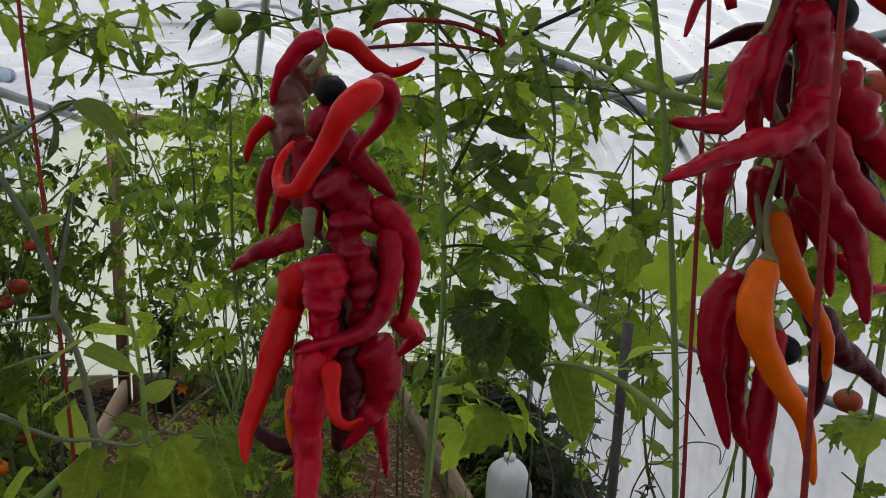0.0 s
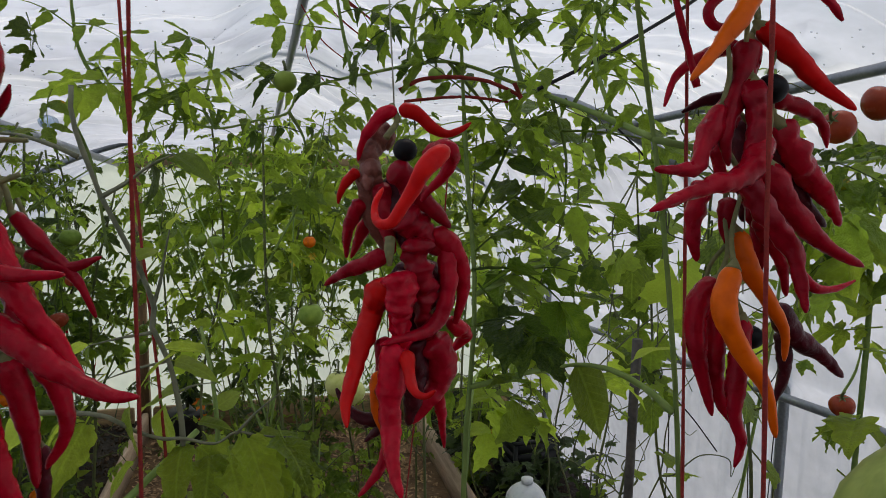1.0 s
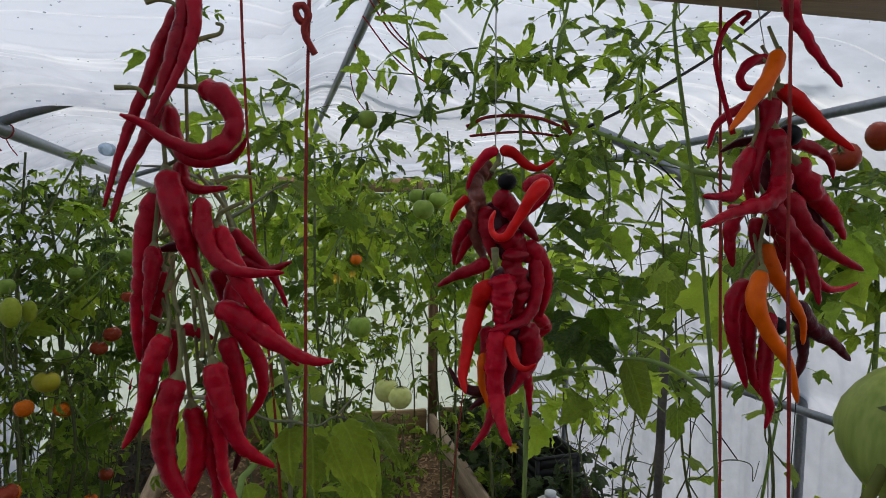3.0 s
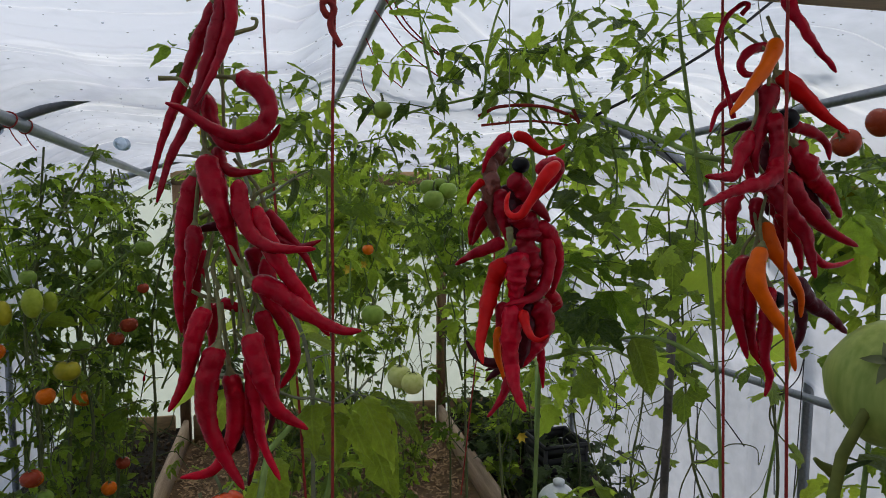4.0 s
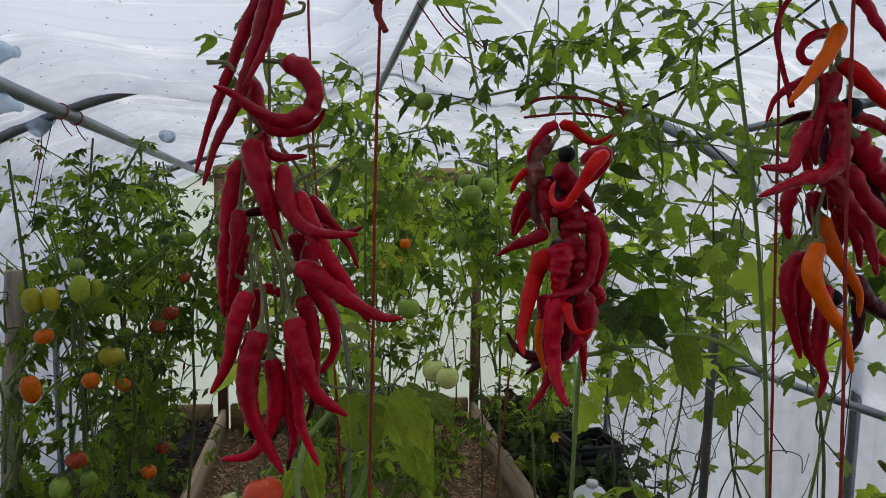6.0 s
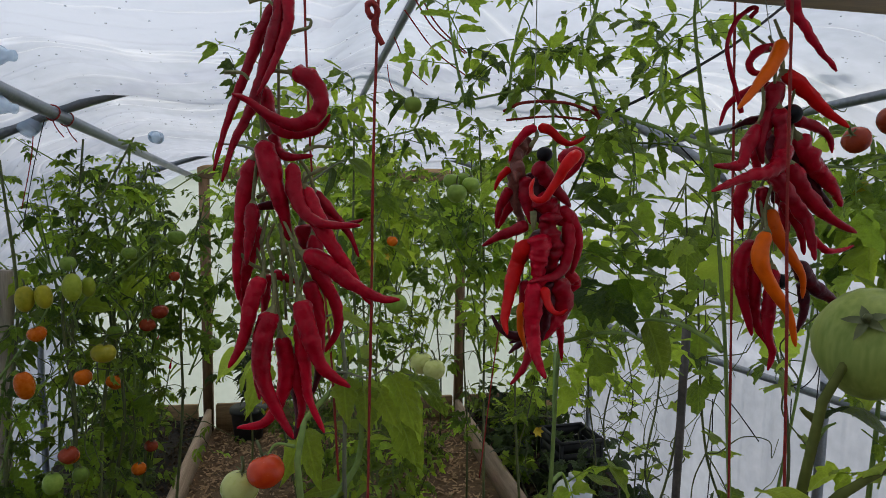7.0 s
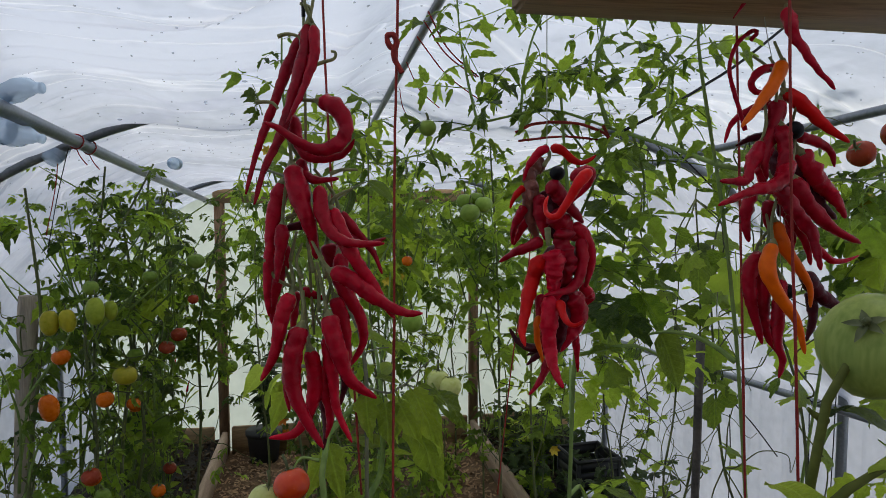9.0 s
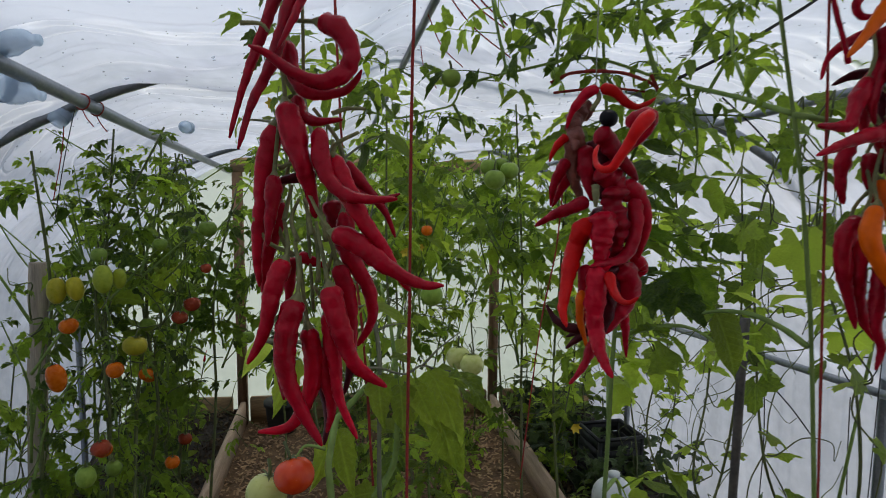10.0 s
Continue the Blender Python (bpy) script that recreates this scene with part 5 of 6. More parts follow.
# the low plant with the ripe tomato
lowp = thing("tomato_plant", foot(0.269, 0.825), "bushy tomato plant with one ripe orange-red fruit", "tomato plant", "tomato plants")
lst = [foot(0.269, 0.825), (0.237, 0.815, 1.136), (0.235, 0.816, 1.204), (0.230, 0.825, 1.247), (0.253, 0.860, 1.266), (0.284, 0.904, 1.286)]
stemmed(lowp, lst, 0.0055)
lst2 = [(0.236, 0.824, 1.154), (0.289, 0.903, 1.175), (0.297, 0.922, 1.234), (0.292, 0.948, 1.308), (0.280, 0.966, 1.360)]
stemmed(lowp, lst2, 0.0040, name="side_stem")
for base, tip, roll in (
    ((0.317, 0.930, 1.261), (0.373, 0.870, 1.181), 12), ((0.338, 0.950, 1.262), (0.389, 0.900, 1.249), -20), ((0.317, 0.940, 1.261), (0.305, 0.900, 1.223), 25), ((0.285, 0.950, 1.263), (0.317, 0.930, 1.259), -10),
    ((0.188, 0.930, 1.299), (0.157, 0.890, 1.293), 30), ((0.191, 0.930, 1.288), (0.175, 0.880, 1.253), -25), ((0.235, 0.900, 1.223), (0.251, 0.840, 1.193), 10), ((0.229, 0.900, 1.211), (0.216, 0.850, 1.193), -30),
    ((0.281, 0.930, 1.262), (0.312, 0.910, 1.241), 30), ((0.350, 0.940, 1.260), (0.386, 0.910, 1.212), -35)):
    leaf(lowp, base, tip, OVATE, roll)
leafy(lowp, lst2, 6, 0.055, PLAIN_LIGHT, 0.2, 1.0, 0.0, 0.5)
stemmed(lowp, [(0.229, 0.825, 1.236), (0.212, 0.820, 1.241), (0.204, 0.816, 1.232)], 0.0018, name="fruit_stalk")
tomato(lowp, (0.203, 0.816, 1.217), 0.0179, TOM_RIPE, 0.9, (-10, -15), "ripe orange-red tomato")
tomato(lowp, (0.176, 0.833, 1.194), 0.0184, TOM_PALE, 0.9, (0, 10), "pale yellow-green tomato")

# the plant beside the camera with the big green fruit
near = thing("tomato_plant", (0.463, 0.460, 0.070), "thick-stemmed tomato plant with one huge green tomato", "tomato plant", "tomato plants")
nst = [(0.463, 0.460, 0.070), (0.473, 0.460, 1.313), (0.473, 0.455, 1.353), (0.477, 0.455, 1.383), (0.486, 0.455, 1.412), (0.504, 0.460, 1.428), (0.534, 0.470, 1.448)]
stemmed(near, nst, 0.0040, STEM_OLIVE)
stemmed(near, [(0.474, 0.455, 1.339), (0.493, 0.450, 1.359), (0.532, 0.450, 1.377)], 0.0026, STEM_OLIVE, "side_stem")
stemmed(near, [(0.495, 0.473, 1.381), (0.487, 0.473, 1.386), (0.485, 0.473, 1.388)], 0.0026, STEM_OLIVE, "side_stem")
stemmed(near, [(0.493, 0.473, 1.370), (0.499, 0.473, 1.378), (0.504, 0.473, 1.380)], 0.0013, name="side_stem")
tomato(near, (0.514, 0.465, 1.420), 0.0262, STRIPED, 0.92, (28, -49), "huge unripe green tomato with faint stripes", 0.022, 0.25)
leaf(near, (0.476, 0.455, 1.345), (0.449, 0.450, 1.379), PLAIN_LIGHT, 30)
leaf(near, (0.502, 0.470, 1.387), (0.536, 0.455, 1.383), PLAIN_DARK, 10)
leaf(near, (0.508, 0.450, 1.361), (0.496, 0.440, 1.394), PLAIN_LIGHT, 60)
leaf(near, (0.521, 0.440, 1.405), (0.485, 0.430, 1.385), PLAIN_LIGHT, 55)
leaf(near, (0.568, 0.500, 1.600), (0.529, 0.490, 1.553), PLAIN_LIGHT, 80)
leaf(near, (0.563, 0.480, 1.474), (0.505, 0.470, 1.460), PLAIN_LIGHT, 25)
leaf(near, (0.481, 0.455, 1.390), (0.488, 0.452, 1.399), NARROW, 20)

# the plant under the right shoulder with red fruit
redp = thing("tomato_plant", foot(0.988, 0.960), "tomato plant with small red fruit under the beam", "tomato plant", "tomato plants")
rst = [foot(0.988, 0.960), (0.968, 0.939, 0.709), (0.952, 0.910, 1.357), (0.934, 0.910, 1.474), (0.899, 0.893, 1.523), (0.896, 0.893, 1.551)]
stemmed(redp, rst, 0.0048)
tomato(redp, (0.844, 0.858, 1.547), 0.0156, TOM_RED, 0.86, (20, -60), "small red tomato")
tomato(redp, (0.886, 0.858, 1.569), 0.0162, TOM_RED, 0.86, (20, 60), "small red tomato")
tomato(redp, (0.885, 0.893, 1.493), 0.0109, TOM_YELLOW, 0.95, label="small yellow tomato")
for base, tip, roll in (((0.899, 0.893, 1.523), (0.847, 0.910, 1.530), 0), ((0.922, 0.910, 1.474), (0.871, 0.957, 1.450), 10), ((0.904, 0.893, 1.509), (0.821, 0.866, 1.474), -20), ((0.932, 0.910, 1.430), (0.874, 0.957, 1.397), 20),
                        ((0.935, 0.910, 1.459), (0.977, 0.911, 1.524), 0), ((0.935, 0.910, 1.445), (0.956, 0.866, 1.392), 0), ((0.896, 0.893, 1.516), (0.802, 0.822, 1.481), 30), ((0.902, 0.893, 1.544), (0.907, 0.958, 1.601), 0), ((0.928, 0.910, 1.416), (0.892, 1.008, 1.487), 0), ((0.933, 0.910, 1.401), (0.840, 0.865, 1.387), 15), ((0.926, 0.910, 1.459), (0.903, 0.867, 1.509), -15), ((0.937, 0.910, 1.401), (0.859, 0.957, 1.351), 0), ((0.929, 0.910, 1.488), (0.869, 0.957, 1.502), 25)):
    leaf(redp, base, tip, TOMATO_MID, roll)
tomato(redp, (1.019, 1.000, 1.222), 0.0150, TOM_RED, 0.86, (15, -20), "small red tomato")
stemmed(redp, [(1.017, 1.000, 1.235), (1.035, 1.000, 1.267), (1.034, 0.990, 1.336)], 0.0016, name="fruit_stalk")
for base, tip, roll in (((0.916, 0.911, 1.513), (0.878, 0.957, 1.487), 10), ((0.943, 0.929, 1.473), (0.890, 0.958, 1.419), -10), ((0.949, 0.929, 1.450), (0.862, 0.865, 1.393), 20), ((0.928, 0.911, 1.503), (0.947, 0.884, 1.454), 0), ((0.920, 0.911, 1.524), (0.998, 0.961, 1.550), 15), ((0.946, 0.929, 1.421), (0.942, 0.883, 1.361), -15), ((0.945, 0.929, 1.436), (0.916, 1.009, 1.358), 0)):
    leaf(redp, base, tip, BROAD, roll)
leafy(redp, rst, 10, 0.106, BROAD, 0.62, 0.95, -0.1, 0.5)
farp = thing("tomato_plant", foot(1.233, 1.453), "slim tomato plant with a feathery growing tip", "tomato plant", "tomato plants")
fst = [foot(1.233, 1.453), (1.224, 1.453, 0.639), (1.207, 1.339, 1.328), (1.176, 1.337, 1.531), (1.163, 1.337, 1.686), (1.154, 1.336, 1.762)]
stemmed(farp, fst, 0.0044)
leafy(farp, fst, 18, 0.114, TOMATO_MID, 0.62, 1.0, 0.25, 0.4)


# two short young plants standing in the path
SHORT = "short young tomato plant with a leafy head over the path"
for pts, n, kinds in (
    ([foot(0.28, 1.36), (0.27, 1.37, 0.60), (0.29, 1.35, 0.92), (0.31, 1.35, 1.04)], 16, TOMATO_MID),
    ([foot(0.42, 1.58), (0.41, 1.58, 0.55), (0.39, 1.60, 0.82), (0.40, 1.60, 0.97)], 16, TOMATO_DARK)):
    short = thing("tomato_plant", pts[0], SHORT, "tomato plant", "tomato plants")
    stemmed(short, pts, 0.0042)
    leafy(short, pts, n, 0.10, kinds, 0.78, 1.0, 0.1, 0.5)
    leafy(short, pts, 5, 0.07, OVATE, 0.85, 1.0, 0.1, 0.5)


# ---------- rows of tomatoes ----------
def row_plant(x, y, top, lean, count, size, kinds, start, label, r=0.0044, lift=0.05):
    """A tied-up plant: a main stem, leafy side stems and bare old twigs lower down."""
    top = min(top, headroom(x + lean, y))
    count = int(count * (0.5 if x < -0.4 else 0.62))
    t = thing("tomato_plant", foot(x, y, 0.10), label, "tomato plant", "tomato plants")
    pts = [foot(x, y, 0.10)]
    for k in (0.25, 0.5, 0.75, 1.0):
        pts.append(Vector((x + lean * k + rng.uniform(-0.06, 0.06), y + rng.uniform(-0.05, 0.05), 0.1 + (top - 0.1) * k)))
    stemmed(t, pts, r, STEM_DARK)
    leafy(t, pts, count, size, kinds, start, 1.0, lift, 0.5)
    leafy(t, pts, 4 if x < -0.4 else 7, size * 0.75, kinds, 0.92, 1.0, 0.25, 0.5)
    for k in range(5):
        s = rng.uniform(start * 0.8, min(0.85, start + 0.35))
        p = pts[0].lerp(pts[-1], s)
        q = p + Vector((rng.uniform(-0.24, 0.24), rng.uniform(-0.2, 0.15), (top - p.z) * rng.uniform(0.4, 1.0)))
        arm = [p, p.lerp(q, 0.5) + Vector((rng.uniform(-0.05, 0.05), 0, 0.02)), q]
        stemmed(t, arm, r * 0.6, STEM, "side_stem")
        leafy(t, arm, count // 3, size * 0.9, kinds, 0.15, 1.0, lift, 0.5)
        leafy(t, arm, 2, size * 0.6, kinds, 0.97, 1.0, 0.2, 0.5)
    for k in range(8):
        p = pts[0].lerp(pts[-1], rng.uniform(0.3, 0.8))
        q = p + Vector((rng.uniform(-0.15, 0.15), rng.uniform(-0.12, 0.12), rng.uniform(-0.32, 0.2)))
        arm = [p] + [p.lerp(q, f) + Vector((rng.uniform(-0.03, 0.03), 0, rng.uniform(-0.02, 0.03))) for f in (0.3, 0.55, 0.8)] + [q]
        stemmed(t, arm, r * 0.32, STEM_DARK, "twig")
        leafy(t, arm, 2, size * 0.6, kinds, 0.5, 1.0, lift, 0.5)
    return t


DENSE = "dense dark green tomato plant tied to the shoulder tube"
west = [row_plant(*a) for a in (
    (-0.62, 1.92, 1.70, 0.14, 9, 0.125, TOMATO_MID, 0.46, DENSE, 0.0065, -0.2),
    (-0.45, 2.55, 1.64, 0.05, 22, 0.14, TOMATO_MID, 0.45, DENSE, 0.006, -0.3),
    (-0.62, 2.22, 1.72, 0.14, 12, 0.13, TOMATO_DARK, 0.40, DENSE, 0.0065, -0.2),
    (-0.50, 2.36, 1.60, 0.16, 26, 0.14, TOMATO_MID, 0.35, DENSE, 0.006, -0.3),
    (-0.50, 2.70, 1.56, 0.12, 28, 0.14, TOMATO_DARK, 0.40, DENSE, 0.006, -0.3),
    (-0.48, 2.10, 1.52, 0.12, 14, 0.12, BROAD, 0.40, DENSE, 0.0065, -0.2),
    (-0.46, 1.98, 1.72, 0.12, 18, 0.11, TOMATO_MID, 0.72, DENSE, 0.005, 0.0),
    (-0.54, 2.00, 1.70, 0.24, 15, 0.12, TOMATO_MID, 0.74, DENSE, 0.005, 0.1),
    (-0.70, 3.60, 1.46, 0.02, 16, 0.13, TOMATO_DARK, 0.15, DENSE, 0.005, -0.2))]
YOUNG = "light green tomato plant with bare lower stems"
inside = [row_plant(*a) for a in (
    (0.30, 1.62, 1.62, 0.04, 24, 0.12, TOMATO_LIGHT, 0.68, YOUNG),
    (0.68, 1.88, 1.66, -0.05, 28, 0.13, TOMATO_LIGHT, 0.66, YOUNG),
    (0.12, 2.15, 1.66, 0.05, 30, 0.135, TOMATO_LIGHT, 0.68, YOUNG),
    (0.45, 2.45, 1.70, 0.0, 32, 0.14, TOMATO_LIGHT, 0.68, YOUNG),
    (-0.10, 2.75, 1.60, 0.05, 14, 0.14, TOMATO_MID, 0.80, YOUNG),
    (0.80, 2.75, 1.62, -0.06, 32, 0.14, TOMATO_MID, 0.68, YOUNG),
    (0.20, 3.20, 1.70, 0.02, 34, 0.15, TOMATO_LIGHT, 0.70, YOUNG),
    (0.60, 3.35, 1.68, 0.02, 32, 0.14, TOMATO_MID, 0.70, YOUNG),
    (0.02, 3.62, 1.66, 0.02, 32, 0.14, TOMATO_MID, 0.80, YOUNG),
    (0.40, 3.66, 1.68, 0.02, 32, 0.14, TOMATO_LIGHT, 0.80, YOUNG),
    (0.82, 3.60, 1.62, 0.02, 32, 0.14, TOMATO_MID, 0.78, YOUNG),
    (0.90, 2.20, 1.62, -0.04, 20, 0.13, BROAD, 0.68, YOUNG),
    (0.36, 2.05, 1.60, 0.02, 20, 0.13, BROAD, 0.74, YOUNG),
    (0.34, 3.05, 1.30, 0.04, 7, 0.11, TOMATO_MID, 0.40, YOUNG),
    (0.10, 2.72, 1.15, 0.03, 12, 0.12, TOMATO_DARK, 0.30, YOUNG),
    (0.22, 2.92, 1.10, -0.02, 12, 0.12, TOMATO_DARK, 0.30, YOUNG),
    (0.66, 3.10, 1.30, -0.04, 7, 0.11, TOMATO_MID, 0.42, YOUNG))]

# the thick stems and the dark crowded leaves in the middle of the western row
for a in (
    (-0.40, 2.20, 1.54, 0.08, 12, 0.115, TOMATO_DARK, 0.62, DENSE, 0.0060, -0.3),
    (-0.30, 2.40, 1.44, 0.10, 26, 0.115, TOMATO_MID, 0.64, DENSE, 0.0055, -0.35)):
    west.append(row_plant(*a))
# fruit of the western row
for at, r, skin, long in (
    ((-0.411, 1.732, 1.227), 0.0199, TOM_YELLOW, 1.5), ((-0.373, 1.734, 1.231), 0.0183, TOM_YELLOW, 1.5), ((-0.315, 1.736, 1.251), 0.0206, TOM_LIME, 1.6), ((-0.295, 1.773, 1.246), 0.0153, TOM_LIME, 1.6),
    ((-0.335, 1.771, 1.300), 0.0176, TOM_GREEN, 1.0), ((-0.380, 1.710, 1.153), 0.0199, TOM_ORANGE, 0.85), ((-0.378, 1.639, 1.060), 0.0198, TOM_ORANGE, 1.6), ((-0.268, 1.775, 1.090), 0.0276, TOM_YELLOW, 0.8),
    ((-0.314, 1.773, 1.035), 0.0199, TOM_ORANGE, 0.95)):
    tomato(west[0], at, r, skin, long, (rng.uniform(-12, 12), rng.uniform(-12, 12)), ribs=0.03)
for at, r, skin, long in (
    ((-0.343, 2.082, 1.070), 0.0218, TOM_GREEN, 0.9), ((-0.316, 2.082, 1.117), 0.0156, TOM_GREEN, 0.95), ((-0.281, 2.082, 1.038), 0.0171, TOM_GREEN, 0.95), ((-0.146, 1.965, 1.343), 0.0232, TOM_GREEN, 0.9),
    ((-0.328, 1.713, 0.875), 0.0214, TOM_RED, 0.85), ((-0.291, 2.079, 0.675), 0.0203, TOM_ORANGE, 0.9), ((-0.328, 1.774, 0.800), 0.0183, TOM_GREEN, 1.1), ((-0.341, 2.378, 0.621), 0.0221, TOM_RED, 0.85), ((-0.363, 1.712, 0.811), 0.0214, TOM_GREEN, 1.2), ((-0.361, 1.800, 0.837), 0.0230, TOM_ORANGE, 0.85), ((-0.384, 2.200, 0.893), 0.0210, TOM_ORANGE, 1.1)):
    tomato(west[4], at, r, skin, long, (rng.uniform(-12, 12), rng.uniform(-12, 12)), ribs=0.03)
for at, r, skin, long in (((-0.263, 2.102, 1.085), 0.0225, TOM_RED, 0.8), ((-0.229, 2.103, 1.122), 0.0238, TOM_RED, 0.85), ((-0.332, 2.020, 0.949), 0.0185, TOM_ORANGE, 0.9), ((-0.169, 2.027, 1.233), 0.0148, TOM_RED, 0.9), ((-0.243, 1.898, 1.310), 0.0182, TOM_GREEN, 0.9)):
    tomato(west[6], at, r, skin, long, (rng.uniform(-12, 12), rng.uniform(-12, 12)), ribs=0.04)
for at, r, skin in (((0.503, 1.480, 1.474), 0.0205, TOM_GREEN), ((0.534, 1.492, 1.491), 0.018, TOM_GREEN), ((0.498, 1.514, 1.498), 0.017, TOM_GREEN), ((0.525, 1.526, 1.502), 0.016, TOM_GREEN), ((0.557, 1.259, 1.636), 0.012, TOM_GREEN)):
    tomato(inside[1], at, r, skin)
for at, r, skin in (((0.426, 1.398, 1.152), 0.0225, TOM_PALE), ((0.447, 1.377, 1.145), 0.0215, TOM_PALE), ((0.384, 1.475, 1.253), 0.022, TOM_GREEN), ((0.384, 1.590, 1.368), 0.012, TOM_ORANGE)):
    tomato(inside[0], at, r, skin)
for at, r, skin in (((-0.242, 2.951, 0.817), 0.028, TOM_GREEN), ((-0.184, 2.952, 0.891), 0.02, TOM_GREEN), ((-0.217, 2.954, 1.185), 0.013, TOM_GREEN), ((-0.239, 3.001, 0.884), 0.015, TOM_GREEN), ((0.117, 2.057, 1.325), 0.02, TOM_GREEN), ((0.156, 2.057, 1.317), 0.021, TOM_GREEN), ((0.136, 2.255, 1.096), 0.016, TOM_YELLOW)):
    tomato(inside[4], at, r, skin)


# ---------- the vines of the eastern bed ----------
def vine(x, y, top, sway, count, size, kinds, start, label):
    top = min(top, headroom(x + sway, y) + 0.01)
    t = thing("cucumber_vine", foot(x, y, 0.12), label, "vine", "climbing vines")
    pts = [foot(x, y, 0.12)]
    for k in range(1, 8):
        pts.append(Vector((x + sway * k / 7 + rng.uniform(-0.05, 0.05), y + rng.uniform(-0.05, 0.05), 0.12 + (top - 0.12) * k / 7)))
    stemmed(t, pts, 0.0034, STEM_DARK)
    leafy(t, pts, int(count * (0.85 if x < 1.2 else 0.6)), size * 0.72, kinds, start, 1.0, -0.35, 0.4)
    for k in range(15):
        p = pts[rng.randrange(3, 8)]
        q = p + Vector((rng.uniform(-0.22, 0.22), rng.uniform(-0.2, 0.2), rng.uniform(-0.42, 0.30)))
        arm = [p] + [p.lerp(q, f) + Vector((rng.uniform(-0.035, 0.035), rng.uniform(-0.02, 0.02), rng.uniform(-0.03, 0.03))) for f in (0.2, 0.4, 0.6, 0.8)] + [q]
        stemmed(t, arm, 0.0014, STEM_DARK, "tendril")
        leafy(t, arm, 1 if y < 2.2 else 2, size * 0.45, kinds, 0.05, 0.4, -0.25, 0.4)
    return t


CUKE = "climbing cucumber vine with broad lobed leaves and bare twisted stems"
for a in (
    (1.08, 1.35, 1.62, -0.10, 18, 0.12, VINE_LEAVES, 0.66), (1.12, 1.65, 1.62, -0.12, 22, 0.12, VINE_LEAVES, 0.62), (1.10, 2.00, 1.62, -0.06, 20, 0.12, VINE_LEAVES, 0.58),
    (1.18, 2.35, 1.60, -0.10, 20, 0.12, VINE_LEAVES, 0.48), (1.08, 2.75, 1.60, -0.02, 22, 0.13, VINE_LIGHT, 0.40), (1.25, 3.10, 1.55, -0.08, 22, 0.13, VINE_LEAVES, 0.30),
    (1.12, 3.50, 1.50, 0.0, 18, 0.13, VINE_LIGHT, 0.30), (1.42, 2.60, 1.20, 0.0, 14, 0.11, VINE_LEAVES, 0.2),
    (0.98, 1.15, 1.60, -0.04, 14, 0.12, VINE_LEAVES, 0.70), (0.88, 1.35, 1.50, 0.04, 12, 0.12, VINE_LEAVES, 0.74)):
    vine(*a, CUKE)


def bush(x, y, high, wide, count, size, kinds, label, name="pepper_plant", category="pepper plant", z=0.12):
    """A low plant of several stems with leaves to the ground."""
    t = thing(name, foot(x, y, z), label, category, "low plants in the beds")
    for k in range(4):
        a = 1.57 * k + rng.uniform(-0.4, 0.4)
        top = Vector((x + wide * math.cos(a) * rng.uniform(0.4, 1), y + wide * math.sin(a) * rng.uniform(0.4, 1), z + high * rng.uniform(0.7, 1)))
        pts = [foot(x, y, z), foot(x, y, z).lerp(top, 0.5) + Vector((0, 0, 0.04)), top]
        stemmed(t, pts, 0.003, STEM_DARK)
        leafy(t, pts, count // 4, size, kinds, 0.15, 1.0, 0.0, 0.6)
    return t


DARKBUSH = "low bushy pepper plant with small dark leaves"
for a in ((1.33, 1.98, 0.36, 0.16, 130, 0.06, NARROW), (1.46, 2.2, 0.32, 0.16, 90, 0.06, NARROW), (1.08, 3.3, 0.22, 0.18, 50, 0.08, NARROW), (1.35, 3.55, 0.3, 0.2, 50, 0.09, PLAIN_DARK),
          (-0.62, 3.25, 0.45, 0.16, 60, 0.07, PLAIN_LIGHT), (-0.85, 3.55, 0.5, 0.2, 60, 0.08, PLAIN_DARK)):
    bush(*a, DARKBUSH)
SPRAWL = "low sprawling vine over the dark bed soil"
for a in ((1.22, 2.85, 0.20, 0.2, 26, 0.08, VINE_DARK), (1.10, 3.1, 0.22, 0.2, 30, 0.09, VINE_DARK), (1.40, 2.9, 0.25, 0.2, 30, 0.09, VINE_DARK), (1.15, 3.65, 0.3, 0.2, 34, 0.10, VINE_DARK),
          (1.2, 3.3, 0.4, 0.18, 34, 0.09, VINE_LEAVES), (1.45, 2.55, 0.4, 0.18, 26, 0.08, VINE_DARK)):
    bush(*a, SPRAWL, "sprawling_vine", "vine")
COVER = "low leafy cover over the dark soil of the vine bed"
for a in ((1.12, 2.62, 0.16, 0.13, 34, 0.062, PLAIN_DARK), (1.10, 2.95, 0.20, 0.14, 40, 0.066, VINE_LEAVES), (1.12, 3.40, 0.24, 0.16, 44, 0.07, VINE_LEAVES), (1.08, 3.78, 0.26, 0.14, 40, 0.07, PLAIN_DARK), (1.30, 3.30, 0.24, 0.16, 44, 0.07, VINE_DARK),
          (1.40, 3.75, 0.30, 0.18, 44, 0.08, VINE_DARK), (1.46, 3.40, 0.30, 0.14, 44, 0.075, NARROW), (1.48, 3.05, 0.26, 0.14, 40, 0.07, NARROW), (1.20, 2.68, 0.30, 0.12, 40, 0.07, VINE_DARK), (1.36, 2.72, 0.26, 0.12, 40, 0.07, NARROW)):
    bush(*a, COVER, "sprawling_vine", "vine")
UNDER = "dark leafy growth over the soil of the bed"
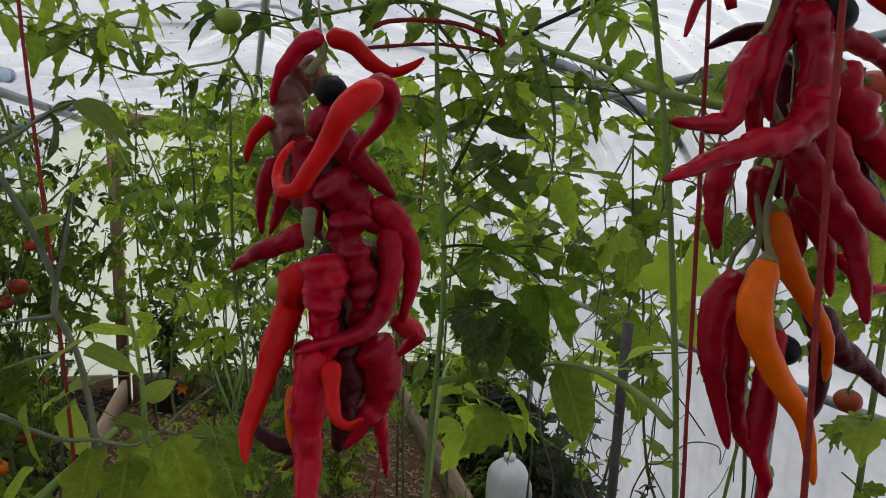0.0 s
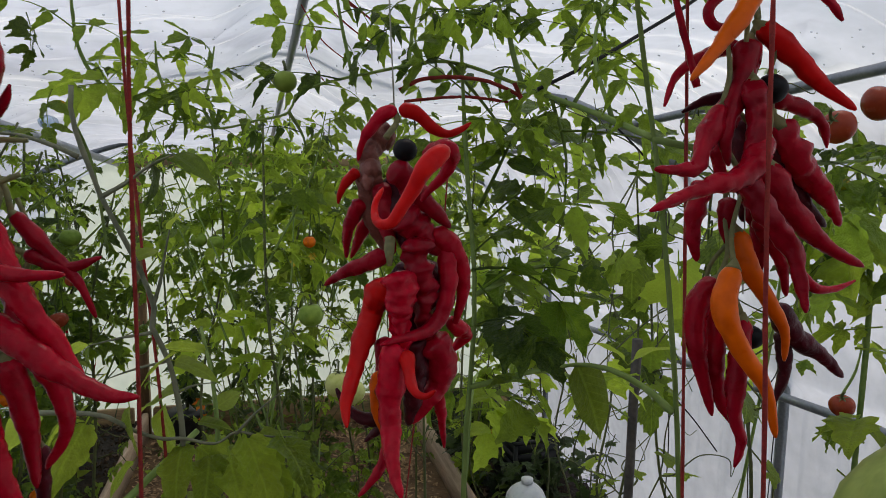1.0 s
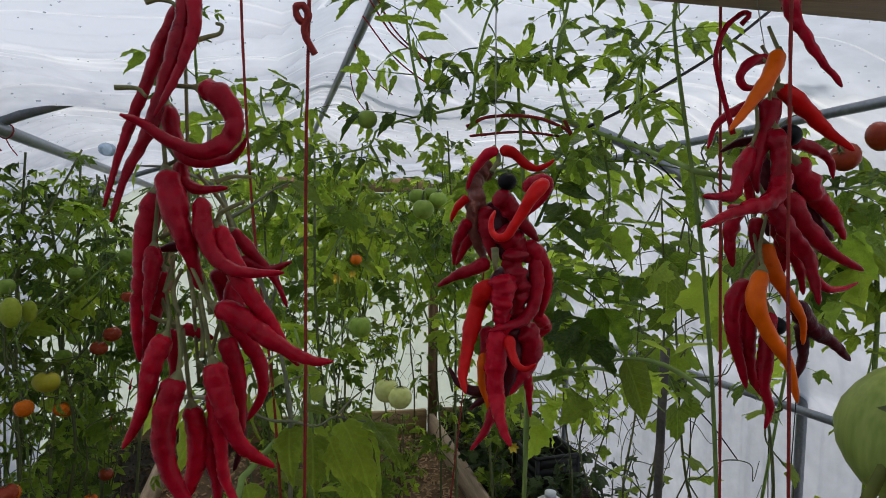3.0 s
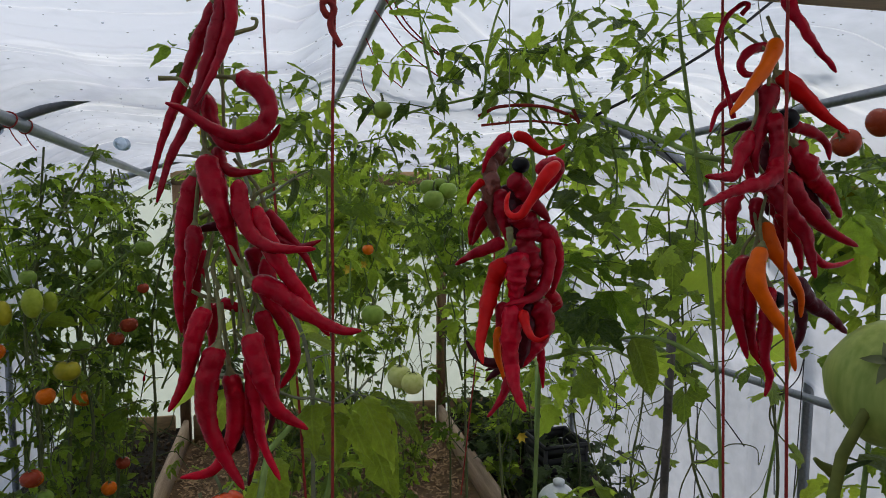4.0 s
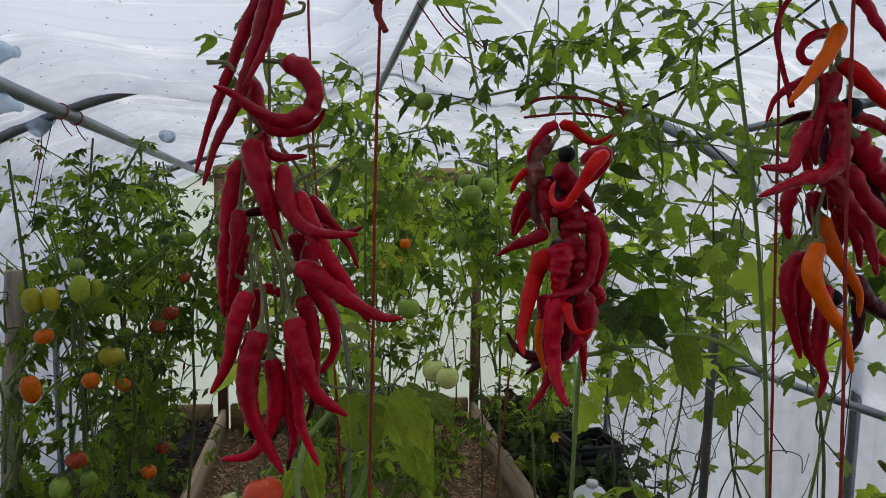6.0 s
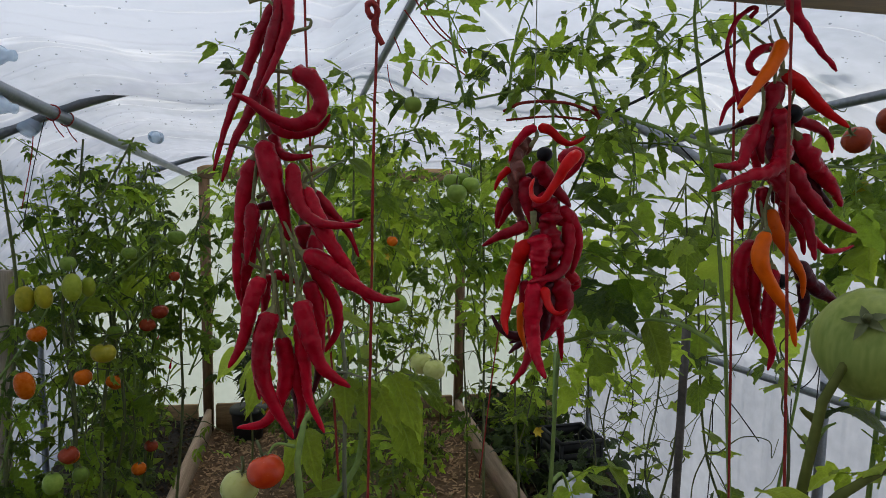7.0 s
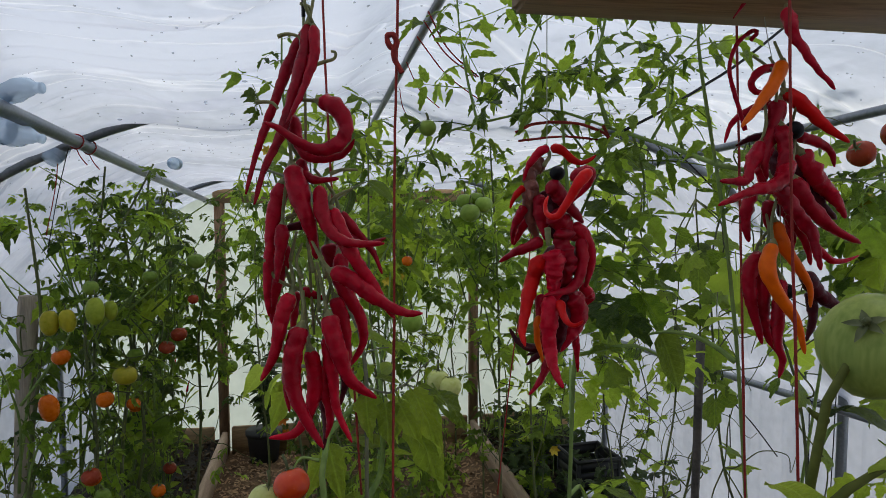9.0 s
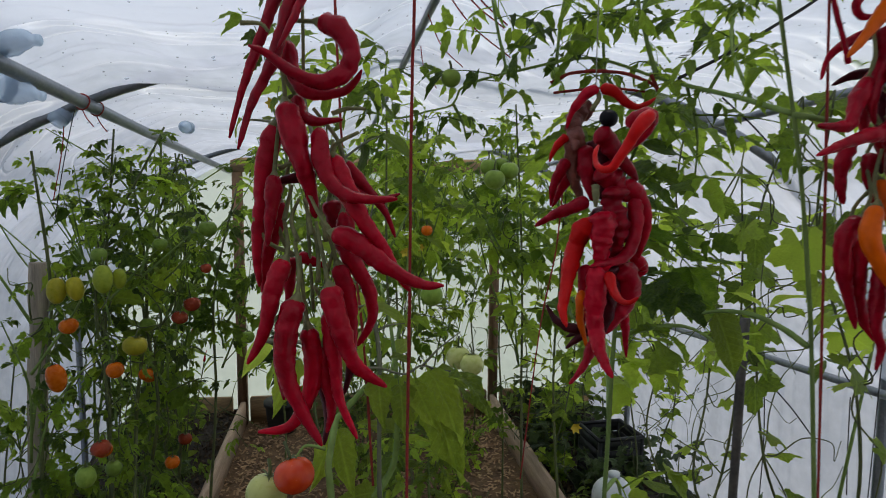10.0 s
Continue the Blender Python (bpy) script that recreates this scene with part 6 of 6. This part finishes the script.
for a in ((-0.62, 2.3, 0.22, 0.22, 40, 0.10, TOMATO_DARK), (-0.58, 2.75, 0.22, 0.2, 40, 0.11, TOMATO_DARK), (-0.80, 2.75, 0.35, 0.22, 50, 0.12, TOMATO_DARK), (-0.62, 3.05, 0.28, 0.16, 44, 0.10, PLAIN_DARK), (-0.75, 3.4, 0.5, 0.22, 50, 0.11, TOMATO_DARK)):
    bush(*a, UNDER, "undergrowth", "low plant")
for a in ((-0.60, 2.02, 0.92, 0.05, 20, 0.12, TOMATO_MID, 0.42, DENSE, 0.004, -0.1), (-0.72, 2.12, 1.00, 0.04, 20, 0.12, TOMATO_LIGHT, 0.45, DENSE, 0.004, -0.1)):
    west.append(row_plant(*a))
WEEDY = "leafy young tomato growth at the foot of the row"
for a in ((-0.62, 1.98, 0.30, 0.2, 30, 0.11, TOMATO_LIGHT), (-0.85, 2.1, 0.35, 0.2, 30, 0.11, TOMATO_MID)):
    bush(*a, WEEDY, "young_tomato_plant", "tomato plant")

FEATHERY = "low feathery tomato growth at the foot of the young plants"
for a in ((0.30, 2.55, 0.36, 0.16, 28, 0.10, TOMATO_MID), (0.58, 2.85, 0.36, 0.18, 30, 0.11, TOMATO_LIGHT), (0.22, 3.10, 0.34, 0.16, 24, 0.10, TOMATO_MID), (0.55, 2.25, 0.40, 0.15, 26, 0.10, TOMATO_MID), (0.42, 3.45, 0.34, 0.2, 30, 0.11, TOMATO_DARK), (0.72, 3.35, 0.30, 0.16, 24, 0.10, TOMATO_MID), (0.12, 2.25, 0.30, 0.14, 20, 0.09, TOMATO_MID), (0.10, 3.55, 0.50, 0.20, 40, 0.11, TOMATO_DARK), (0.40, 3.70, 0.50, 0.2, 40, 0.11, TOMATO_DARK)):
    bush(*a, FEATHERY, "young_tomato_plant", "tomato plant", z=0.07)

# ---------- twine, stakes, vessels ----------
def twine(pts, label, r=0.0011):
    return tagged(rod("twine", pts, r, TWINE, sides=6, n=40, wobble=0.35), label, "twine", "red support twines")


REDLINE = "red support twine hanging from the tunnel's frame"
twine([(0.300, 0.680, 1.699), (0.299, 0.680, 1.623), (0.296, 0.679, 1.520), (0.295, 0.678, 1.407), (0.293, 0.677, 1.263), (0.293, 0.675, 1.022)], REDLINE)
twine([(0.297, 0.680, 1.605), (0.293, 0.678, 1.607), (0.291, 0.677, 1.613), (0.295, 0.677, 1.615), (0.298, 0.678, 1.610), (0.296, 0.678, 1.600), (0.302, 0.677, 1.587)], "knotted end of red twine", 0.0022)
twine([(0.582, 0.700, 1.698), (0.585, 0.699, 1.623), (0.593, 0.698, 1.458), (0.599, 0.697, 1.328), (0.612, 0.694, 1.014)], REDLINE)
twine([(0.554, 0.594, 1.658), (0.557, 0.594, 1.597), (0.562, 0.593, 1.480), (0.568, 0.592, 1.383), (0.582, 0.590, 1.105)], REDLINE)
twine([(0.235, 0.912, 1.730), (0.239, 0.907, 1.595), (0.245, 0.906, 1.471), (0.262, 0.878, 1.325), (0.271, 0.860, 1.182)], REDLINE, 0.0013)
twine([(0.583, 1.293, 1.503), (0.572, 1.293, 1.362), (0.549, 1.292, 1.240), (0.519, 1.291, 0.969)], REDLINE, 0.0012)
twine([(-0.429, 1.862, 1.649), (-0.440, 1.862, 1.541), (-0.466, 1.861, 1.418)], REDLINE, 0.0012)
TIE = "short red twine tied round the tube"
for k, (a, b) in enumerate((((0.372, 1.094, 1.757), (0.523, 1.204, 1.620)), ((0.372, 1.146, 1.759), (0.557, 1.369, 1.659)), ((0.373, 1.252, 1.763), (0.606, 1.427, 1.604)), ((0.375, 1.474, 1.770), (0.542, 1.836, 1.667)), ((0.377, 1.707, 1.777), (0.474, 2.012, 1.629)))):
    b = Vector(a).lerp(Vector(b), 0.55)
    twine([a, Vector(a).lerp(b, 0.5) - Vector((0.012, 0.015, 0.008)), b], TIE, 0.0012)
twine([(0.458, 0.943, 1.575), (0.481, 0.939, 1.585), (0.529, 0.935, 1.586), (0.562, 0.926, 1.574), (0.569, 0.926, 1.566), (0.560, 0.926, 1.583)], "red twine holding the sideways stem", 0.0018)
twine([(0.464, 0.952, 1.566), (0.518, 0.943, 1.571), (0.558, 0.935, 1.567)], "red twine holding the sideways stem", 0.0014)
for y in (1.80, 1.89):
    bm = bmesh.new()
    x, z = -0.371 - 0.068 * (y - Y_MID), 1.634 - 0.06 * (y - Y_MID)
    tube(bm, [(x + 0.017 * math.cos(a), y + 0.004 * math.sin(2 * a), z + 0.017 * math.sin(a)) for a in [k * 0.7 for k in range(10)]], 0.0018, 6, 24)
    tube(bm, [(x, y, z - 0.016), (x + 0.012, y - 0.01, z - 0.035), (x + 0.03, y - 0.02, z - 0.055)], 0.0014, 6, 6)
    tagged(part("twine", bm, TWINE), TIE, "twine", "red support twines")

tagged(rod("hose", [(0.560, 0.865, 1.570), (0.604, 0.865, 1.592), (0.650, 0.866, 1.619), (0.695, 0.866, 1.647), (0.775, 0.867, 1.709)], 0.0016, CORD, sides=8), "thin black irrigation hose slung across", "hose")
# This second piece stands for a stretch of the hoop behind, not a hose.
tagged(rod("hose", [(0.655, 0.953, 1.565), (0.691, 0.953, 1.536), (0.724, 0.953, 1.505)], 0.0010, CORD, sides=8), "thin black irrigation hose slung across", "hose")

tagged(rod("iron_stake", [(0.846, 1.210, 0.05), (0.850, 1.210, 0.6), (0.857, 1.210, 1.258)], 0.0075, IRON, sides=8, wobble=0.15), "dark iron stake leaning in the bed", "stake")
bm = tube(bmesh.new(), [(-0.680, 2.090, -0.027), (-0.647, 2.094, 0.811), (-0.620, 2.093, 1.242)], lambda s: 0.027 - 0.003 * s, 10, 14, wobble=0.2)
tagged(part("wooden_stake", bm, GREY_WOOD), "grey weathered wooden stake beside the tomatoes", "stake")
tagged(rod("support_wire", [(-0.401, 1.863, 1.657), (-0.434, 1.862, 1.527), (-0.465, 1.862, 1.378)], 0.0011, CORD), "thin black wire hanging from the tube", "wire")


def jug(x, y, z):
    """A square-shouldered milk jug with neck, cap, moulded handle."""
    t = thing("milk_jug", (x, y, z), "milky white plastic jug with a small cap", "jug")
    bm = bmesh.new()
    rings = []
    for h, w, round_ in ((0.0, 0.066, 0.4), (0.012, 0.074, 0.45), (0.10, 0.075, 0.45), (0.180, 0.074, 0.5), (0.205, 0.070, 0.55), (0.228, 0.060, 0.7), (0.245, 0.043, 0.9), (0.254, 0.026, 1.0), (0.258, 0.020, 1.0), (0.264, 0.020, 1.0)):
        ring = []
        for k in range(28):
            a = 2 * math.pi * k / 28
            c, s = math.cos(a), math.sin(a)
            sq = 1 / max(abs(c), abs(s))
            q = w * (sq * (1 - round_) + round_) * (1 if round_ > 0.7 else 0.98)
            rr = min(q, w * 1.22)
            ring.append(bm.verts.new((x + rr * c, y + rr * s, z + h)))
        rings.append(ring)
    for a, b in zip(rings, rings[1:]):
        for k in range(28):
            bm.faces.new((a[k], a[(k + 1) % 28], b[(k + 1) % 28], b[k]))
    bm.faces.new(rings[0][::-1]), bm.faces.new(rings[-1])
    part("body", bm, JUG, t)
    part("cap", tube(bmesh.new(), [(x, y, z + 0.260), (x, y, z + 0.276)], 0.0215, 20, 2), JUG, t, "white screw cap")
    part("handle", tube(bmesh.new(), [(x + 0.025, y - 0.025, z + 0.222), (x + 0.05, y - 0.05, z + 0.20), (x + 0.058, y - 0.058, z + 0.15), (x + 0.05, y - 0.05, z + 0.09)], 0.011, 10, 16), JUG, t)
    return t


jug(1.152, 2.445, 0.130)


def bottle(a, b, r, label):
    """An empty drinks bottle pushed over a tube's end."""
    a, b = Vector(a), Vector(b)
    t = thing("plastic_bottle", a, label, "bottle", "plastic bottles on the frame")
    d = b - a
    def rad(s):
        return r * (0.85 if s < 0.05 else 1.0 if s < 0.6 else max(0.32, 1 - (s - 0.6) * 2.2)) * (1 + 0.04 * math.sin(s * 40))
    part("body", tube(bmesh.new(), [a, a + d * 0.5, b], rad, 16, 24), BOTTLE, t)
    part("label", tube(bmesh.new(), [a + d * 0.22, a + d * 0.42], r * 1.04, 16, 3, ends=False), BOTTLE_CAP, t, "blue paper label")
    return t


bottle((-0.394, 1.450, 1.704), (-0.269, 1.420, 1.695), 0.030, "crumpled pale blue plastic bottle against the film")
bottle((-0.438, 1.550, 1.646), (-0.315, 1.520, 1.616), 0.028, "crumpled pale blue plastic bottle against the film")
bottle((-0.233, 2.160, 1.610), (-0.242, 2.100, 1.612), 0.017, "pale blue plastic bottle on a tube end")
bottle((-0.453, 1.860, 1.595), (-0.417, 1.900, 1.660), 0.022, "pale blue plastic bottle beside the tube joint")
bottle((0.03, 2.75, 0.105), (0.22, 2.68, 0.10), 0.034, "empty clear plastic bottle lying on the path")
bottle((0.28, 1.95, 0.105), (0.36, 2.12, 0.10), 0.034, "empty clear plastic bottle lying on the path")


def pot(x, y, z, r, h, label):
    t = thing("plant_pot", (x, y, z), label, "pot", "black plant pots")
    part("body", tube(bmesh.new(), [(x, y, z), (x, y, z + h)], lambda s: r * (0.8 + 0.2 * s), 24, 4), POT, t)
    part("rim", tube(bmesh.new(), [(x, y, z + h - 0.02), (x, y, z + h + 0.003)], r * 1.06, 24, 2), POT, t)
    return t


def crate(x, y, z):
    """A square black nursery crate: floor, four slatted sides and a rolled rim."""
    t = thing("plastic_crate", (x, y, z), "square black plastic nursery crate on the vine bed", "crate")
    w, h = 0.105, 0.24
    part("base", box(bmesh.new(), (x - w, y - w, z), (x + w, y + w, z + 0.012), 0.003), POT, t)
    for k in range(4):
        turn = Matrix.Translation((x, y, z)) @ Matrix.Rotation(math.pi / 2 * k + 0.12, 4, "Z")
        for q in range(5):
            part("slat", box(bmesh.new(), (-w, w - 0.006, 0.013 + q * 0.043), (w, w, 0.053 + q * 0.043), 0.002, turn), POT, t)
        part("corner_post", box(bmesh.new(), (-w - 0.002, w - 0.014, 0.0), (-w + 0.014, w + 0.002, h - 0.014), 0.002, turn), POT, t)
        part("rim", box(bmesh.new(), (-w - 0.004, w - 0.010, h - 0.014), (w + 0.004, w + 0.005, h), 0.003, turn), POT, t)
    return t


pot(-0.235, 3.84, 0.06, 0.095, 0.17, "black plastic plant pot by the end wall")
bush(-0.235, 3.84, 0.60, 0.15, 300, 0.075, NARROW, "potted pepper plant with small dark leaves", z=0.22)
crate(1.335, 2.96, 0.12)


def flower(at, r, petal, label):
    at = Vector(at)
    t = thing("flower", at, label, "flower", "garden flowers")
    bm = bmesh.new()
    for k in range(6):
        a = 1.047 * k
        leaflet(bm, at, Vector((math.cos(a), -0.5, math.sin(a))).normalized(), Vector((0, -1, 0)), r, r * 0.7, 0.05, -0.2, -0.2, 4)
    part("petals", bm, petal, t)
    rod("flower_stalk", [at, at + Vector((0.01, 0.03, -0.05)), at + Vector((0.015, 0.05, -0.14))], 0.0015, STEM, t)
    return t


flower((-0.046, 3.050, 0.551), 0.035, PETAL_O, "orange nasturtium flower near the black pot")
flower((-0.031, 3.050, 0.484), 0.030, PETAL_O, "orange nasturtium flower near the black pot")
flower((0.355, 1.900, 1.288), 0.016, PETAL_Y, "small yellow tomato blossom")
flower((0.394, 1.900, 1.300), 0.012, PETAL_Y, "small yellow tomato blossom")
flower((1.084, 2.700, 0.480), 0.028, PETAL_Y, "yellow cucumber blossom low in the vine bed")
flower((0.159, 1.030, 1.558), 0.008, PETAL_Y, "small yellow tomato blossom")

# small ripe chillies on the bush by the end wall
hot = thing("chilli_plant", (-0.58, 3.1, 0.12), "small chilli plant with upright red pods", "chilli plant")
for k in range(9):
    p = Vector((-0.58 + rng.uniform(-0.12, 0.12), 3.1 + rng.uniform(-0.1, 0.1), rng.uniform(0.5, 0.85)))
    part("chilli", tube(bmesh.new(), [p, p + Vector((0.004, 0, 0.025)), p + Vector((0.012, 0, 0.05))], lambda s: 0.006 * (1 - 0.85 * s), 8, 8), RED, hot)
    rod("stem", [(-0.58, 3.1, 0.12), (-0.58 + (p.x + 0.58) * 0.4, 3.1, 0.3), p], 0.0025, STEM_DARK, hot)
    leaf(hot, p - Vector((0, 0, 0.03)), p + Vector((rng.uniform(-0.07, 0.07), rng.uniform(-0.05, 0.05), rng.uniform(-0.05, 0.04))), PLAIN_LIGHT)
    leaf(hot, p - Vector((0, 0, 0.05)), p + Vector((rng.uniform(-0.07, 0.07), rng.uniform(-0.05, 0.05), rng.uniform(-0.08, 0.02))), PLAIN_LIGHT)

# drops of water on the film
bm = bmesh.new()
r = random.Random(21)
for i in range(1500):
    u, y = r.uniform(-0.62, 0.30), r.uniform(0.55, 2.4)
    p, q, w = film_place(u, y), film_place(u + 0.01, y), film_place(u, y + 0.02)
    nrm = (q - p).cross(w - p).normalized()
    if nrm.z > 0:
        nrm = -nrm
    s = r.choice((0.0016, 0.002, 0.0025, 0.003, 0.004) if i % 4 == 0 else (0.0012, 0.0016, 0.0022))
    vs = bmesh.ops.create_icosphere(bm, subdivisions=1, radius=s)["verts"]
    m = Matrix.Translation(p + nrm * 0.0008) @ nrm.to_track_quat("Z", "Y").to_matrix().to_4x4() @ Matrix.Diagonal((1.5 if s > 0.003 else 1, 1, 0.55, 1))
    bmesh.ops.transform(bm, matrix=m, verts=vs)
tagged(part("water_drops", bm, DROP), "water drops clinging to the film", "water drops", kind="stuff")

# the maker's print on the film: two short lines of unreadable marks
bm = bmesh.new()
for u0, y0, u1, y1, marks in ((0.1715, 1.48, 0.159, 1.31, 14), (0.178, 1.65, 0.175, 1.57, 9)):
    for k in range(marks):
        if k % 7 == 3:
            continue
        a, c = k / marks, (k + 0.6) / marks
        ps = [film_place(u0 + (u1 - u0) * s + du, y0 + (y1 - y0) * s) for s, du in ((a, 0), (c, 0), (c, 0.006), (a, 0.006))]
        bm.faces.new([bm.verts.new(q - Vector((0, 0, 0.004))) for q in ps])
tagged(part("film_print", bm, INK, smooth=False), "two lines of grey print on the film", "print", kind="stuff")

CORDS = "thin black cord hanging by the side tube"
for pts in ([(1.449, 1.750, 1.075), (1.466, 1.750, 0.999), (1.512, 1.750, 0.949), (1.559, 1.750, 0.982), (1.576, 1.750, 1.042)], [(1.576, 1.750, 1.042), (1.573, 1.750, 0.905), (1.570, 1.750, 0.749), (1.566, 1.750, 0.590)],
            [(1.292, 1.800, 0.912), (1.298, 1.800, 0.786), (1.294, 1.800, 0.611)], [(1.495, 1.750, 0.922), (1.499, 1.750, 0.783), (1.506, 1.750, 0.657)], [(1.120, 1.600, 1.129), (1.146, 1.600, 1.048), (1.231, 1.600, 0.951), (1.294, 1.600, 0.872)]):
    tagged(rod("cord", pts, 0.0016, CORD, sides=6), CORDS, "cord", "black cords")
